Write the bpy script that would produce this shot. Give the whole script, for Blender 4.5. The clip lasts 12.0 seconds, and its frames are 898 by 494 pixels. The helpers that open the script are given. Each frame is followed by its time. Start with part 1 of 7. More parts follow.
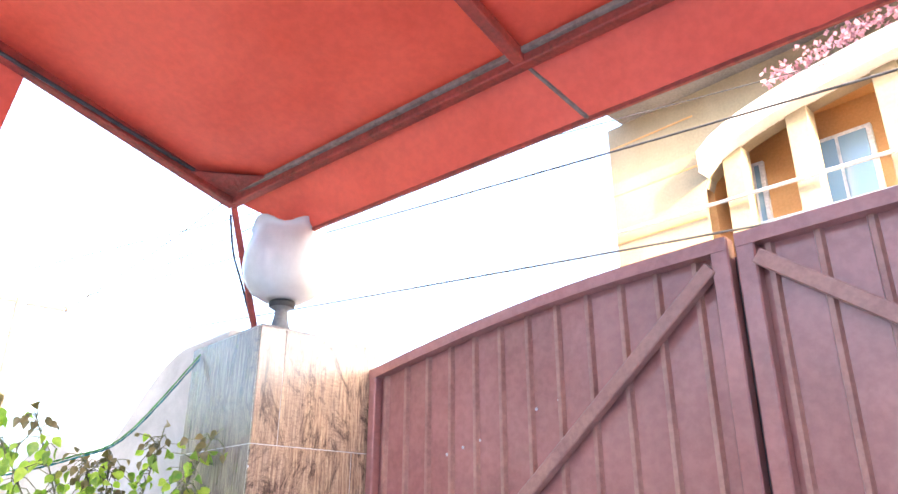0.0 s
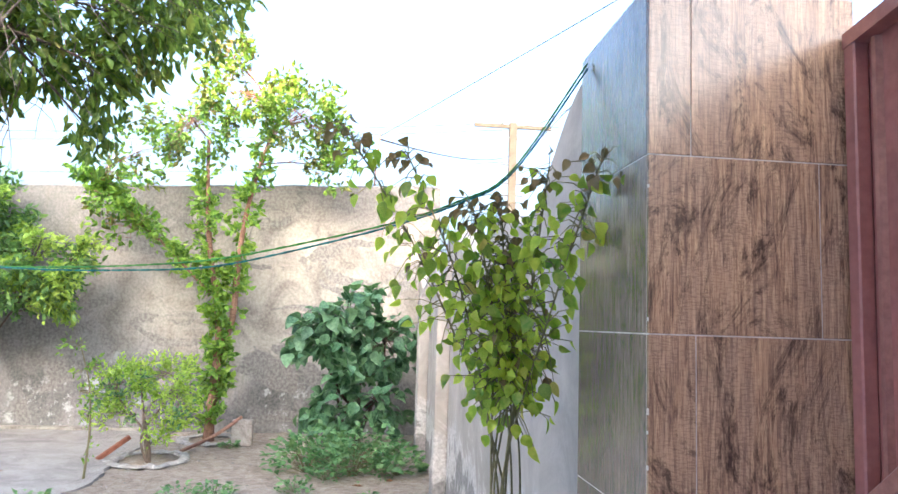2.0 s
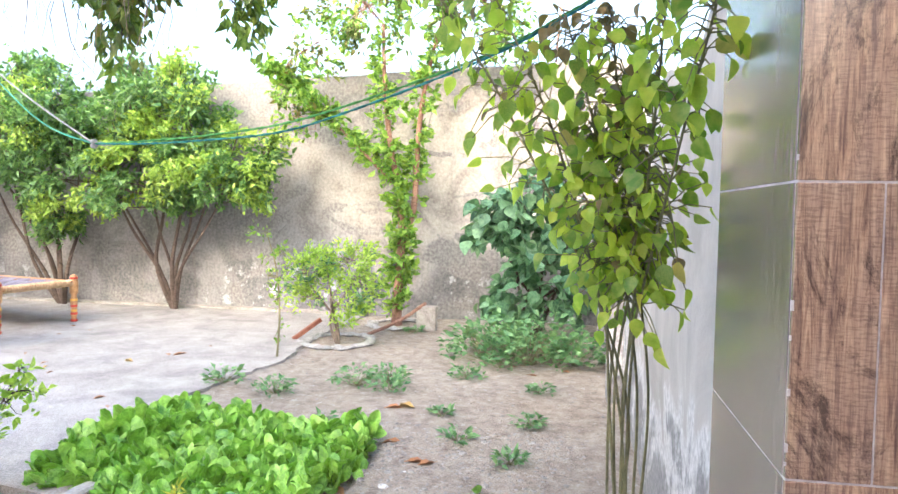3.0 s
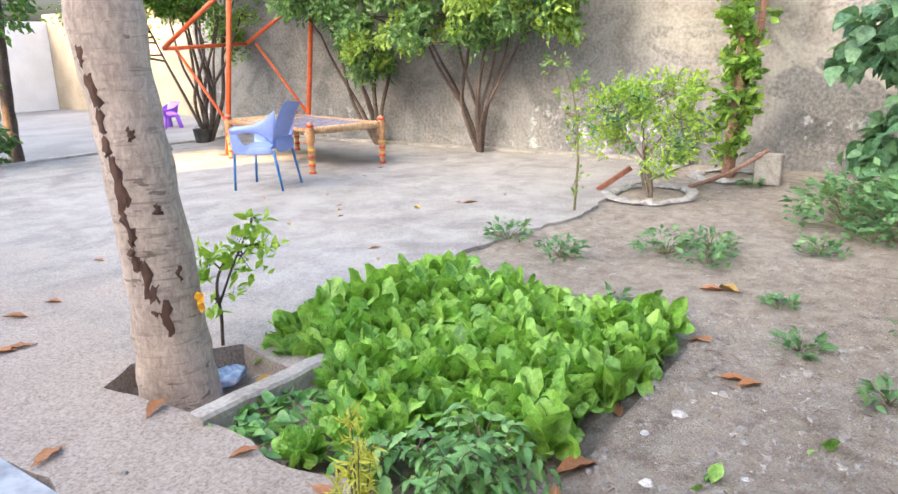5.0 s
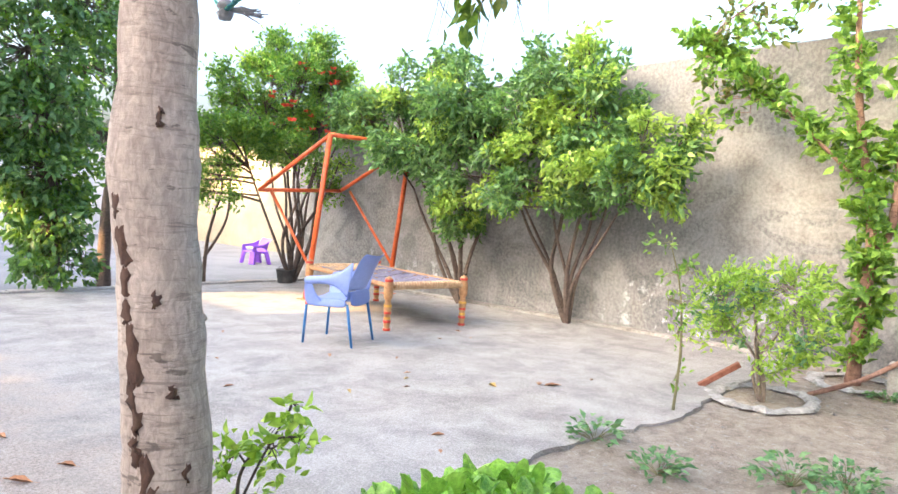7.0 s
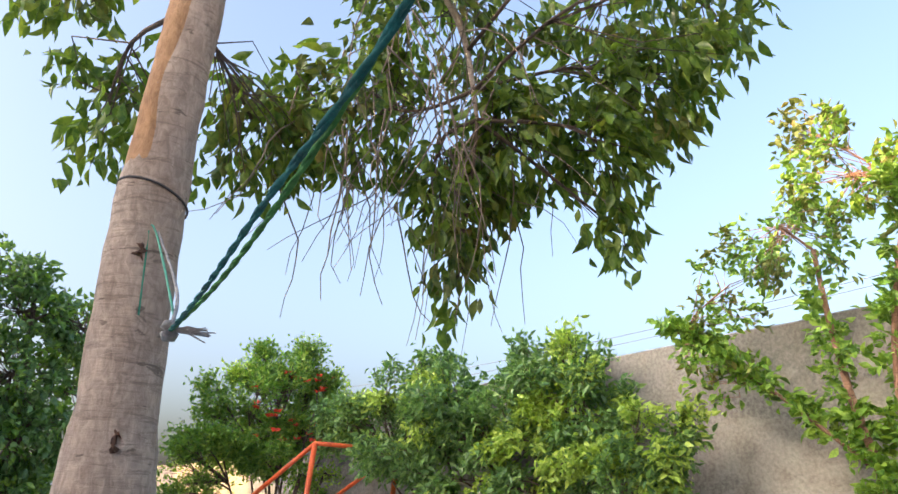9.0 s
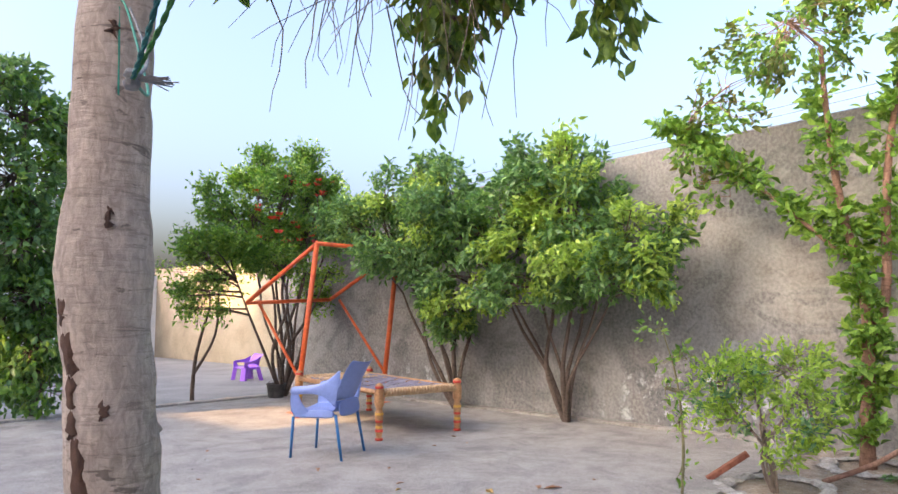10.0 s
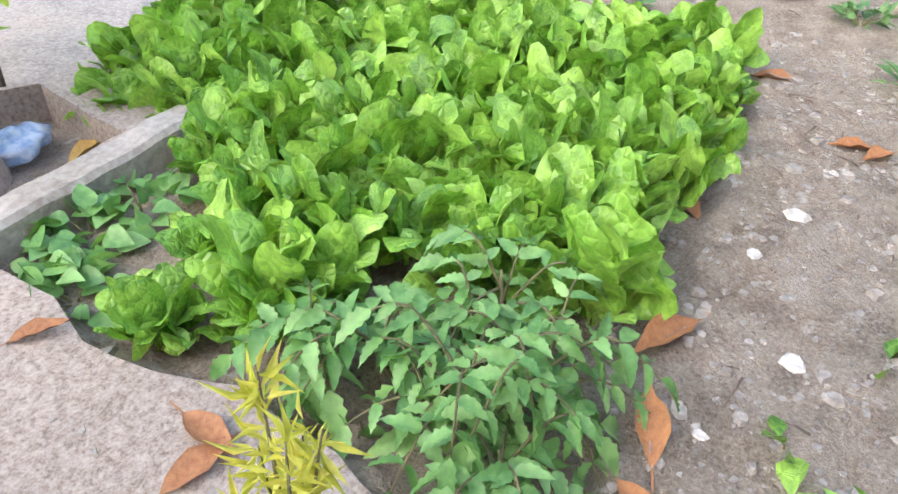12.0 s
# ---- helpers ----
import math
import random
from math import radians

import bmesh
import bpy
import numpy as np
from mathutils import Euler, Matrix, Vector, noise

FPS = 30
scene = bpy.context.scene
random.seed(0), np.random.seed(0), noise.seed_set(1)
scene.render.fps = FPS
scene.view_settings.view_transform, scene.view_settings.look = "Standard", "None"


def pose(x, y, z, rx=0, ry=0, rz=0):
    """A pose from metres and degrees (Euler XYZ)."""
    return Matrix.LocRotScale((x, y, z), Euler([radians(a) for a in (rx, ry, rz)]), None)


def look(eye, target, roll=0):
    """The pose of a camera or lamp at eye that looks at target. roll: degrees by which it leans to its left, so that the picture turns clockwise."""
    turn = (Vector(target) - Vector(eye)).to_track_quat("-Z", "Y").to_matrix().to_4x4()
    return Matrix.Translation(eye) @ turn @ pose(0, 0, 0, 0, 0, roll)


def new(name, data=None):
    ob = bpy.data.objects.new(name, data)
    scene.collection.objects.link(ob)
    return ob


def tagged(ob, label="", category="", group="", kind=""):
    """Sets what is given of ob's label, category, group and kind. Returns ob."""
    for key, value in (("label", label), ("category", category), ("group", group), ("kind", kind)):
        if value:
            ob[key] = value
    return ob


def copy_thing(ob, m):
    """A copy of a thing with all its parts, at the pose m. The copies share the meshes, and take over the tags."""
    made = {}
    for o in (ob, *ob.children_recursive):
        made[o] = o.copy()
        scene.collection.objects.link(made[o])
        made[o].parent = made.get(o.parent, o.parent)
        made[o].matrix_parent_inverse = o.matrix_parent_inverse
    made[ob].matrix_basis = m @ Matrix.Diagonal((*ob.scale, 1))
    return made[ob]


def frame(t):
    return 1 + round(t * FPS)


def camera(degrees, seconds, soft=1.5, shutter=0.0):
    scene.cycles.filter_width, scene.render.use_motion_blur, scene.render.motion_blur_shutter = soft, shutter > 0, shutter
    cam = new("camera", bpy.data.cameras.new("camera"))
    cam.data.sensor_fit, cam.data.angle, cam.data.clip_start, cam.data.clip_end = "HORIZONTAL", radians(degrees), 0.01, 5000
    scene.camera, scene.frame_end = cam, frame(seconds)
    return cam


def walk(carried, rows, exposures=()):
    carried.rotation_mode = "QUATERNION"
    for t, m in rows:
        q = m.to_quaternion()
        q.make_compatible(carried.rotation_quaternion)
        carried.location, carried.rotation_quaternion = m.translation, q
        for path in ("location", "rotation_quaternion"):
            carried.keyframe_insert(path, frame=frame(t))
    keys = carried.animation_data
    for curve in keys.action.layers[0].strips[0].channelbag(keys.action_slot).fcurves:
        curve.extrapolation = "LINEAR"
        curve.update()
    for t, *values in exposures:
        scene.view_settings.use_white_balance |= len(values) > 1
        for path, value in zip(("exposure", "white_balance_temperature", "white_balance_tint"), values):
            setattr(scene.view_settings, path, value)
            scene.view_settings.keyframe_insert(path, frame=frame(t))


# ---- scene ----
# ---- camera and its walk ----
cam = camera(63.2, 12.0)
PATH = [
    (0, (0.308, 0.72, 1.53), (-1.044, 1.996, 2.27), 0.1),
    (0.2, (0.245, 0.773, 1.539), (-1.123, 1.982, 2.355), -0.9),
    (0.5, (0.134, 0.822, 1.536), (-1.346, 1.899, 2.343), -2.5),
    (1, (0.017, 1.016, 1.52), (-1.775, 1.701, 2.086), -1.3),
    (1.5, (-0.158, 1.213, 1.5), (-2.085, 1.615, 1.854), 0.1),
    (2, (-0.321, 1.272, 1.431), (-2.298, 1.488, 1.641), 1.8),
    (2.5, (-0.536, 1.455, 1.393), (-2.533, 1.36, 1.445), 2.3),
    (3, (-0.783, 1.564, 1.38), (-2.752, 1.23, 1.28), 1.1),
    (3.5, (-1.138, 1.538, 1.318), (-3.048, 0.987, 1.102), 0.0),
    (3.7, (-1.25, 1.515, 1.305), (-3.119, 0.863, 1.023), -0.6),
    (5.3, (-2.034, 1.316, 1.229), (-3.545, 0.113, 0.71), -0.6),
    (5.5, (-2.079, 1.295, 1.233), (-3.551, 0.04, 0.727), 0.2),
    (6, (-2.177, 1.255, 1.25), (-3.592, -0.093, 0.824), 2.4),
    (6.5, (-2.288, 1.164, 1.27), (-3.726, -0.195, 0.98), 3.6),
    (7, (-2.385, 1.0, 1.308), (-3.871, -0.334, 1.193), 3.4),
    (7.5, (-2.424, 0.954, 1.344), (-3.922, -0.368, 1.435), 2.9),
    (7.7, (-2.44, 0.958, 1.346), (-3.925, -0.367, 1.545), 3.0),
    (9.5, (-2.49, 0.972, 1.33), (-3.883, -0.266, 2.056), -0.4),
    (10, (-2.521, 1.004, 1.252), (-4.004, -0.327, 1.428), 0.1),
    (10.5, (-2.593, 0.991, 1.141), (-4.063, -0.299, 0.722), 0.4),
    (11, (-2.647, 0.956, 1.008), (-4.049, -0.19, 0.159), 0.8),
    (11.5, (-2.746, 0.764, 0.92), (-4.15, -0.141, -0.181), 2.2),
    (12, (-2.788, 0.544, 0.88), (-4.206, -0.128, -0.36), 2.9),
]
EXPOSURES = [(0.0, 3.8, 5900, 12), (0.5, 3.7, 5650, 12), (1.0, 2.8, 5600, 12), (1.5, 2.5, 5650, 12), (2.0, 2.85, 5700, 10), (2.5, 3.3, 6000, 10), (3.5, 3.4, 5900, 10), (5.5, 3.05, 6100, 10), (6.5, 3.1, 6100, 10), (7.5, 3.22, 6050, 10), (9.5, 2.0, 6400, 13), (10.0, 2.35, 6100, 15), (10.5, 3.1, 6150, 10), (11.0, 3.15, 6250, 10), (11.5, 3.35, 6350, 10), (12.0, 3.35, 6350, 10)]
walk(cam, [(t, look(eye, target, roll)) for t, eye, target, roll in PATH], EXPOSURES)

# ---- light ----
SUN_DIRECTION = Vector((0.96, -0.28, 0.364)).normalized()
world = bpy.data.worlds.new("sky")
scene.world = world
world.use_nodes = True
sky = world.node_tree.nodes.new("ShaderNodeTexSky")
sky.sky_type = "NISHITA"
sky.sun_disc = False
sky.sun_elevation = math.asin(SUN_DIRECTION.z)
sky.sun_rotation = math.atan2(SUN_DIRECTION.x, SUN_DIRECTION.y)
sky.air_density, sky.dust_density, sky.ozone_density = 0.9, 10.0, 1.0
world.node_tree.nodes["Background"].inputs["Strength"].default_value = 0.15
world.node_tree.links.new(sky.outputs[0], world.node_tree.nodes["Background"].inputs["Color"])
lamp = bpy.data.lights.new("sun", "SUN")
lamp.energy, lamp.angle, lamp.color = 2.7, radians(0.6), (1.0, 0.62, 0.27)
new("sun", lamp).matrix_world = look(SUN_DIRECTION * 50, (0, 0, 0))

# ---- geometry helpers ----
def smooth_noise(x, y, s, seed=0.0):
    return noise.noise(Vector((x / s, y / s, seed)))


class Geo:
    """Vertices and faces gathered for one mesh."""

    def __init__(self):
        self.v, self.f, self.s = [], [], []

    def add(self, verts, faces, smooth=False):
        k = len(self.v)
        self.v.extend(tuple(p) for p in verts)
        self.f.extend(tuple(k + i for i in f) for f in faces)
        self.s.extend([smooth] * len(faces))
        return self

    def tube(self, pts, radii, sides=8, rough=0.0, caps=True):
        pts = [Vector(p) for p in pts]
        n = len(pts)
        if not isinstance(radii, (list, tuple)):
            radii = [radii] * n
        verts, faces = [], []
        side = None
        for i, p in enumerate(pts):
            d = (pts[min(i + 1, n - 1)] - pts[max(i - 1, 0)]).normalized()
            if side is None:
                side = d.orthogonal().normalized()
            side = (side - d * side.dot(d)).normalized()
            up = d.cross(side)
            for j in range(sides):
                a = 2 * math.pi * j / sides
                r = radii[i] * (1 + rough * noise.noise(p * 9 + Vector((math.cos(a), math.sin(a), 0)) * 1.3))
                verts.append(p + (side * math.cos(a) + up * math.sin(a)) * r)
        for i in range(n - 1):
            for j in range(sides):
                a, b = i * sides + j, i * sides + (j + 1) % sides
                faces.append((a, b, b + sides, a + sides))
        if caps:
            faces.append(tuple(range(sides - 1, -1, -1)))
            faces.append(tuple((n - 1) * sides + j for j in range(sides)))
        return self.add(verts, faces, sides > 4)

    def bar(self, a, b, w, h, up=(0, 0, 1), bevel=0.1):
        """A bar of rectangular section from a to b, w wide and h along up."""
        a, b = Vector(a), Vector(b)
        d = (b - a).normalized()
        u = Vector(up)
        u = (u - d * u.dot(d)).normalized()
        s = d.cross(u)
        c = min(w, h) * bevel
        ring = [(-w / 2 + c, -h / 2), (w / 2 - c, -h / 2), (w / 2, -h / 2 + c), (w / 2, h / 2 - c), (w / 2 - c, h / 2), (-w / 2 + c, h / 2), (-w / 2, h / 2 - c), (-w / 2, -h / 2 + c)]
        verts = [p + s * x + u * y for p in (a, b) for x, y in ring]
        faces = [(i, (i + 1) % 8, 8 + (i + 1) % 8, 8 + i) for i in range(8)]
        faces += [tuple(range(7, -1, -1)), tuple(range(8, 16))]
        return self.add(verts, faces)

    def box(self, x0, x1, y0, y1, z0, z1, bevel=0.0):
        bm = bmesh.new()
        bmesh.ops.create_cube(bm, size=1)
        for v in bm.verts:
            v.co = ((x0 + x1) / 2 + v.co.x * (x1 - x0), (y0 + y1) / 2 + v.co.y * (y1 - y0), (z0 + z1) / 2 + v.co.z * (z1 - z0))
        if bevel:
            bmesh.ops.bevel(bm, geom=bm.edges[:], offset=bevel, segments=2, affect="EDGES", profile=0.5)
        bm.verts.index_update()
        self.add([v.co[:] for v in bm.verts], [[v.index for v in f.verts] for f in bm.faces])
        bm.free()
        return self

    def lathe(self, profile, sides=24, at=(0, 0, 0), ripple=0.0, lobes=0):
        verts, faces = [], []
        for i, (r, z) in enumerate(profile):
            for j in range(sides):
                a = 2 * math.pi * j / sides
                k = ripple * (i / (len(profile) - 1)) ** 3
                rr = r * (1 + 0.5 * k * math.cos(lobes * a))
                verts.append((at[0] + rr * math.cos(a), at[1] + rr * math.sin(a), at[2] + z + k * 0.12 * math.cos(lobes * a)))
        for i in range(len(profile) - 1):
            for j in range(sides):
                a, b = i * sides + j, i * sides + (j + 1) % sides
                faces.append((a, b, b + sides, a + sides))
        return self.add(verts, faces, True)

    def strip(self, rows, closed=False, smooth=False):
        """One connected skin through rows of points; closed rows are rings with end caps."""
        n, m = len(rows[0]), len(rows)
        k = n if closed else n - 1
        faces = [(i * n + j, i * n + (j + 1) % n, (i + 1) * n + (j + 1) % n, (i + 1) * n + j) for i in range(m - 1) for j in range(k)]
        if closed:
            faces += [tuple(range(n - 1, -1, -1)), tuple((m - 1) * n + j for j in range(n))]
        return self.add([p for r in rows for p in r], faces, smooth)

    def mesh(self, name, material):
        me = bpy.data.meshes.new(name)
        me.from_pydata(self.v, [], self.f)
        me.polygons.foreach_set("use_smooth", self.s)
        me.materials.append(material)
        me.update()
        return me


def part(name, geo, material, parent=None, label=""):
    ob = new(name, geo.mesh(name, material) if isinstance(geo, Geo) else geo)
    ob.parent = parent
    return tagged(ob, label)


def thing(name, label, category, at=(0, 0, 0), group="", kind=""):
    ob = new(name)
    ob.location = at
    bpy.context.view_layer.update()
    return tagged(ob, label, category, group, kind)


def solid(name, geo, material, label, category="", group="", kind=""):
    return tagged(part(name, geo, material), label, category, group, kind)


def structure(name, geo, material, label):
    return solid(name, geo, material, label, kind="structure")


# leaf templates: (across, along, up) in units of width, length, length
SMALL_LEAF = (np.array([(0, 0, 0), (-.5, .42, .10), (0, .5, -.02), (.5, .42, .10), (0, 1, -.14)]), [(0, 2, 1), (0, 3, 2), (1, 2, 4), (2, 3, 4)])


def broad_leaf(profile, fold=0.12, droop=0.25, wave=0.0, stalk=0.0):
    verts, faces = [], []
    n = len(profile)
    for i, w in enumerate(profile):
        y = i / (n - 1)
        z = -droop * y * y
        lift = wave * (1 if i % 2 else -1)
        verts += [(-w / 2, stalk + y, z + fold * w + lift), (0, stalk + y * 1.02, z), (w / 2, stalk + y, z + fold * w - lift)]
    for i in range(n - 1):
        a = 3 * i
        faces += [(a, a + 1, a + 4, a + 3), (a + 1, a + 2, a + 5, a + 4)]
    return np.array(verts), faces


HEART_LEAF = broad_leaf([0.12, 0.82, 1.0, 0.84, 0.5, 0.03], 0.16, 0.3)
OVAL_LEAF = broad_leaf([0.06, 0.6, 1.0, 0.9, 0.5, 0.03], 0.14, 0.22)
LANCE_LEAF = broad_leaf([0.05, 0.8, 1.0, 0.6, 0.02], 0.1, 0.35)
SPOON_LEAF = broad_leaf([0.12, 0.16, 0.3, 0.75, 1.0, 0.92, 0.55, 0.1], 0.14, 0.3, 0.025)


def leaves(geo, rng, pts, ways, length, width, template, spread=0.25, flat=0.0):
    """Leaves at pts that point along ways; flat: how far their faces turn up."""
    tv, tf = template
    pts, ways = np.asarray(pts, float), np.asarray(ways, float)
    n = len(pts)
    ways = ways / np.linalg.norm(ways, axis=1, keepdims=True)
    ref = rng.normal(size=(n, 3)) * (1 - flat) + np.array((0, 0, 1.0)) * (flat + 0.15)
    side = np.cross(ways, ref)
    side /= np.linalg.norm(side, axis=1, keepdims=True) + 1e-9
    up = np.cross(side, ways)
    size = 1 + rng.uniform(-spread, spread, size=(n, 1))
    verts = (pts[:, None] + ways[:, None] * (tv[None, :, 1:2] * size[:, None] * length) + side[:, None] * (tv[None, :, 0:1] * size[:, None] * width)
             + up[:, None] * (tv[None, :, 2:3] * size[:, None] * length)).reshape(-1, 3)
    m = len(tv)
    k = len(geo.v)
    geo.v.extend(map(tuple, verts))
    geo.f.extend(tuple(k + i * m + j for j in f) for i in range(n) for f in tf)
    geo.s.extend([True] * (n * len(tf)))


def spline(pts, steps=5):
    """Points of a smooth curve through pts."""
    pts = [Vector(p) for p in pts]
    out = []
    for i in range(len(pts) - 1):
        a, b, c, d = pts[max(i - 1, 0)], pts[i], pts[i + 1], pts[min(i + 2, len(pts) - 1)]
        for k in range(steps):
            t = k / steps
            out.append(0.5 * ((2 * b) + (c - a) * t + (2 * a - 5 * b + 4 * c - d) * t * t + (3 * b - a - 3 * c + d) * t ** 3))
    return out + [pts[-1]]


def tapered(r0, r1, n):
    return [r0 + (r1 - r0) * i / (n - 1) for i in range(n)]


# ---- materials ----
def shader(name):
    m = bpy.data.materials.new(name)
    m.use_nodes = True
    nt = m.node_tree
    return m, nt, nt.nodes["Principled BSDF"]


def ramp(nt, fac, stops):
    r = nt.nodes.new("ShaderNodeValToRGB")
    el = r.color_ramp.elements
    while len(el) < len(stops):
        el.new(0.5)
    for e, (p, c) in zip(el, stops):
        e.position, e.color = p, (*c, 1)
    nt.links.new(fac, r.inputs[0])
    return r.outputs[0]


def texture(nt, scale, detail=6, rough=0.6, stretch=None, distort=0.0, use="Object"):
    co = nt.nodes.new("ShaderNodeTexCoord")
    out = co.outputs[use]
    if stretch:
        mp = nt.nodes.new("ShaderNodeMapping")
        mp.inputs["Scale"].default_value = stretch
        nt.links.new(out, mp.inputs[0])
        out = mp.outputs[0]
    t = nt.nodes.new("ShaderNodeTexNoise")
    t.inputs["Scale"].default_value, t.inputs["Detail"].default_value = scale, detail
    t.inputs["Roughness"].default_value, t.inputs["Distortion"].default_value = rough, distort
    nt.links.new(out, t.inputs["Vector"])
    return t.outputs["Fac"]


def blend(nt, fac, a, b, kind="MIX"):
    mx = nt.nodes.new("ShaderNodeMix")
    mx.data_type, mx.blend_type = "RGBA", kind
    for value, socket in ((fac, mx.inputs[0]), (a, mx.inputs[6]), (b, mx.inputs[7])):
        if isinstance(value, (int, float)):
            socket.default_value = value
        elif isinstance(value, tuple):
            socket.default_value = (*value, 1)
        else:
            nt.links.new(value, socket)
    return mx.outputs[2]


def relief(nt, bsdf, fac, strength, distance=0.01):
    b = nt.nodes.new("ShaderNodeBump")
    b.inputs["Strength"].default_value, b.inputs["Distance"].default_value = strength, distance
    nt.links.new(fac, b.inputs["Height"])
    nt.links.new(b.outputs[0], bsdf.inputs["Normal"])


def surface(name, dark, light, rough=0.8, scale=3.0, fine=60.0, bump=0.3, metallic=0.0, speck=0.25, stretch=None, depth=0.008, vary=0.0):
    """A material with broad stains between two colours, fine grain and relief."""
    m, nt, b = shader(name)
    big = texture(nt, scale, 7, 0.62, stretch, 0.4)
    small = texture(nt, fine, 4, 0.6, stretch)
    c = ramp(nt, big, [(0.39, dark), (0.61, light)])
    c = blend(nt, speck, c, ramp(nt, small, [(0.38, tuple(x * 0.45 for x in dark)), (0.62, tuple(min(1, x * 1.25) for x in light))]))
    if vary:
        info = nt.nodes.new("ShaderNodeObjectInfo")
        c = blend(nt, vary, c, ramp(nt, info.outputs["Random"], [(0.0, tuple(x * 0.5 for x in dark)), (1.0, tuple(min(1, x * 1.3) for x in light))]))
    nt.links.new(c, b.inputs["Base Color"])
    b.inputs["Roughness"].default_value, b.inputs["Metallic"].default_value = rough, metallic
    relief(nt, b, small, bump, depth)
    return m


def foliage(name, stops, rough=0.45, glow=0.3, vein=0.0):
    """Leaves: colour by leaf, a little mottled, and letting light through."""
    m, nt, b = shader(name)
    geo = nt.nodes.new("ShaderNodeNewGeometry")
    info = nt.nodes.new("ShaderNodeObjectInfo")
    add = nt.nodes.new("ShaderNodeMath")
    add.operation = "FRACT"
    total = nt.nodes.new("ShaderNodeMath")
    nt.links.new(geo.outputs["Random Per Island"], total.inputs[0])
    nt.links.new(info.outputs["Random"], total.inputs[1])
    nt.links.new(total.outputs[0], add.inputs[0])
    c = ramp(nt, add.outputs[0], stops)
    spot = texture(nt, 30, 4)
    c = blend(nt, 0.35, c, ramp(nt, spot, [(0.38, tuple(x * 0.6 for x in stops[0][1])), (0.62, tuple(min(1, x * 1.2) for x in stops[-1][1]))]))
    height = spot
    if vein:
        cell = nt.nodes.new("ShaderNodeTexVoronoi")
        cell.feature = "DISTANCE_TO_EDGE"
        cell.inputs["Scale"].default_value = vein
        nt.links.new(nt.nodes.new("ShaderNodeTexCoord").outputs["Object"], cell.inputs["Vector"])
        c = blend(nt, ramp(nt, cell.outputs["Distance"], [(0.0, (0.2, 0.2, 0.2)), (0.07, (0, 0, 0))]), c, tuple(min(1, x * 1.35) for x in stops[-1][1]))
        height = blend(nt, 0.75, spot, ramp(nt, cell.outputs["Distance"], [(0.0, (0, 0, 0)), (0.3, (1, 1, 1))]))
    nt.links.new(c, b.inputs["Base Color"])
    b.inputs["Roughness"].default_value = rough
    b.inputs["Specular IOR Level"].default_value = 0.5
    tr = nt.nodes.new("ShaderNodeBsdfTranslucent")
    nt.links.new(blend(nt, 1.0, c, (1.0, 1.0, 0.45), "MULTIPLY"), tr.inputs["Color"])
    mx = nt.nodes.new("ShaderNodeMixShader")
    mx.inputs[0].default_value = glow
    nt.links.new(b.outputs[0], mx.inputs[1])
    nt.links.new(tr.outputs[0], mx.inputs[2])
    nt.links.new(mx.outputs[0], nt.nodes["Material Output"].inputs["Surface"])
    relief(nt, b, height, 0.55 if vein else 0.3, 0.006)
    return m


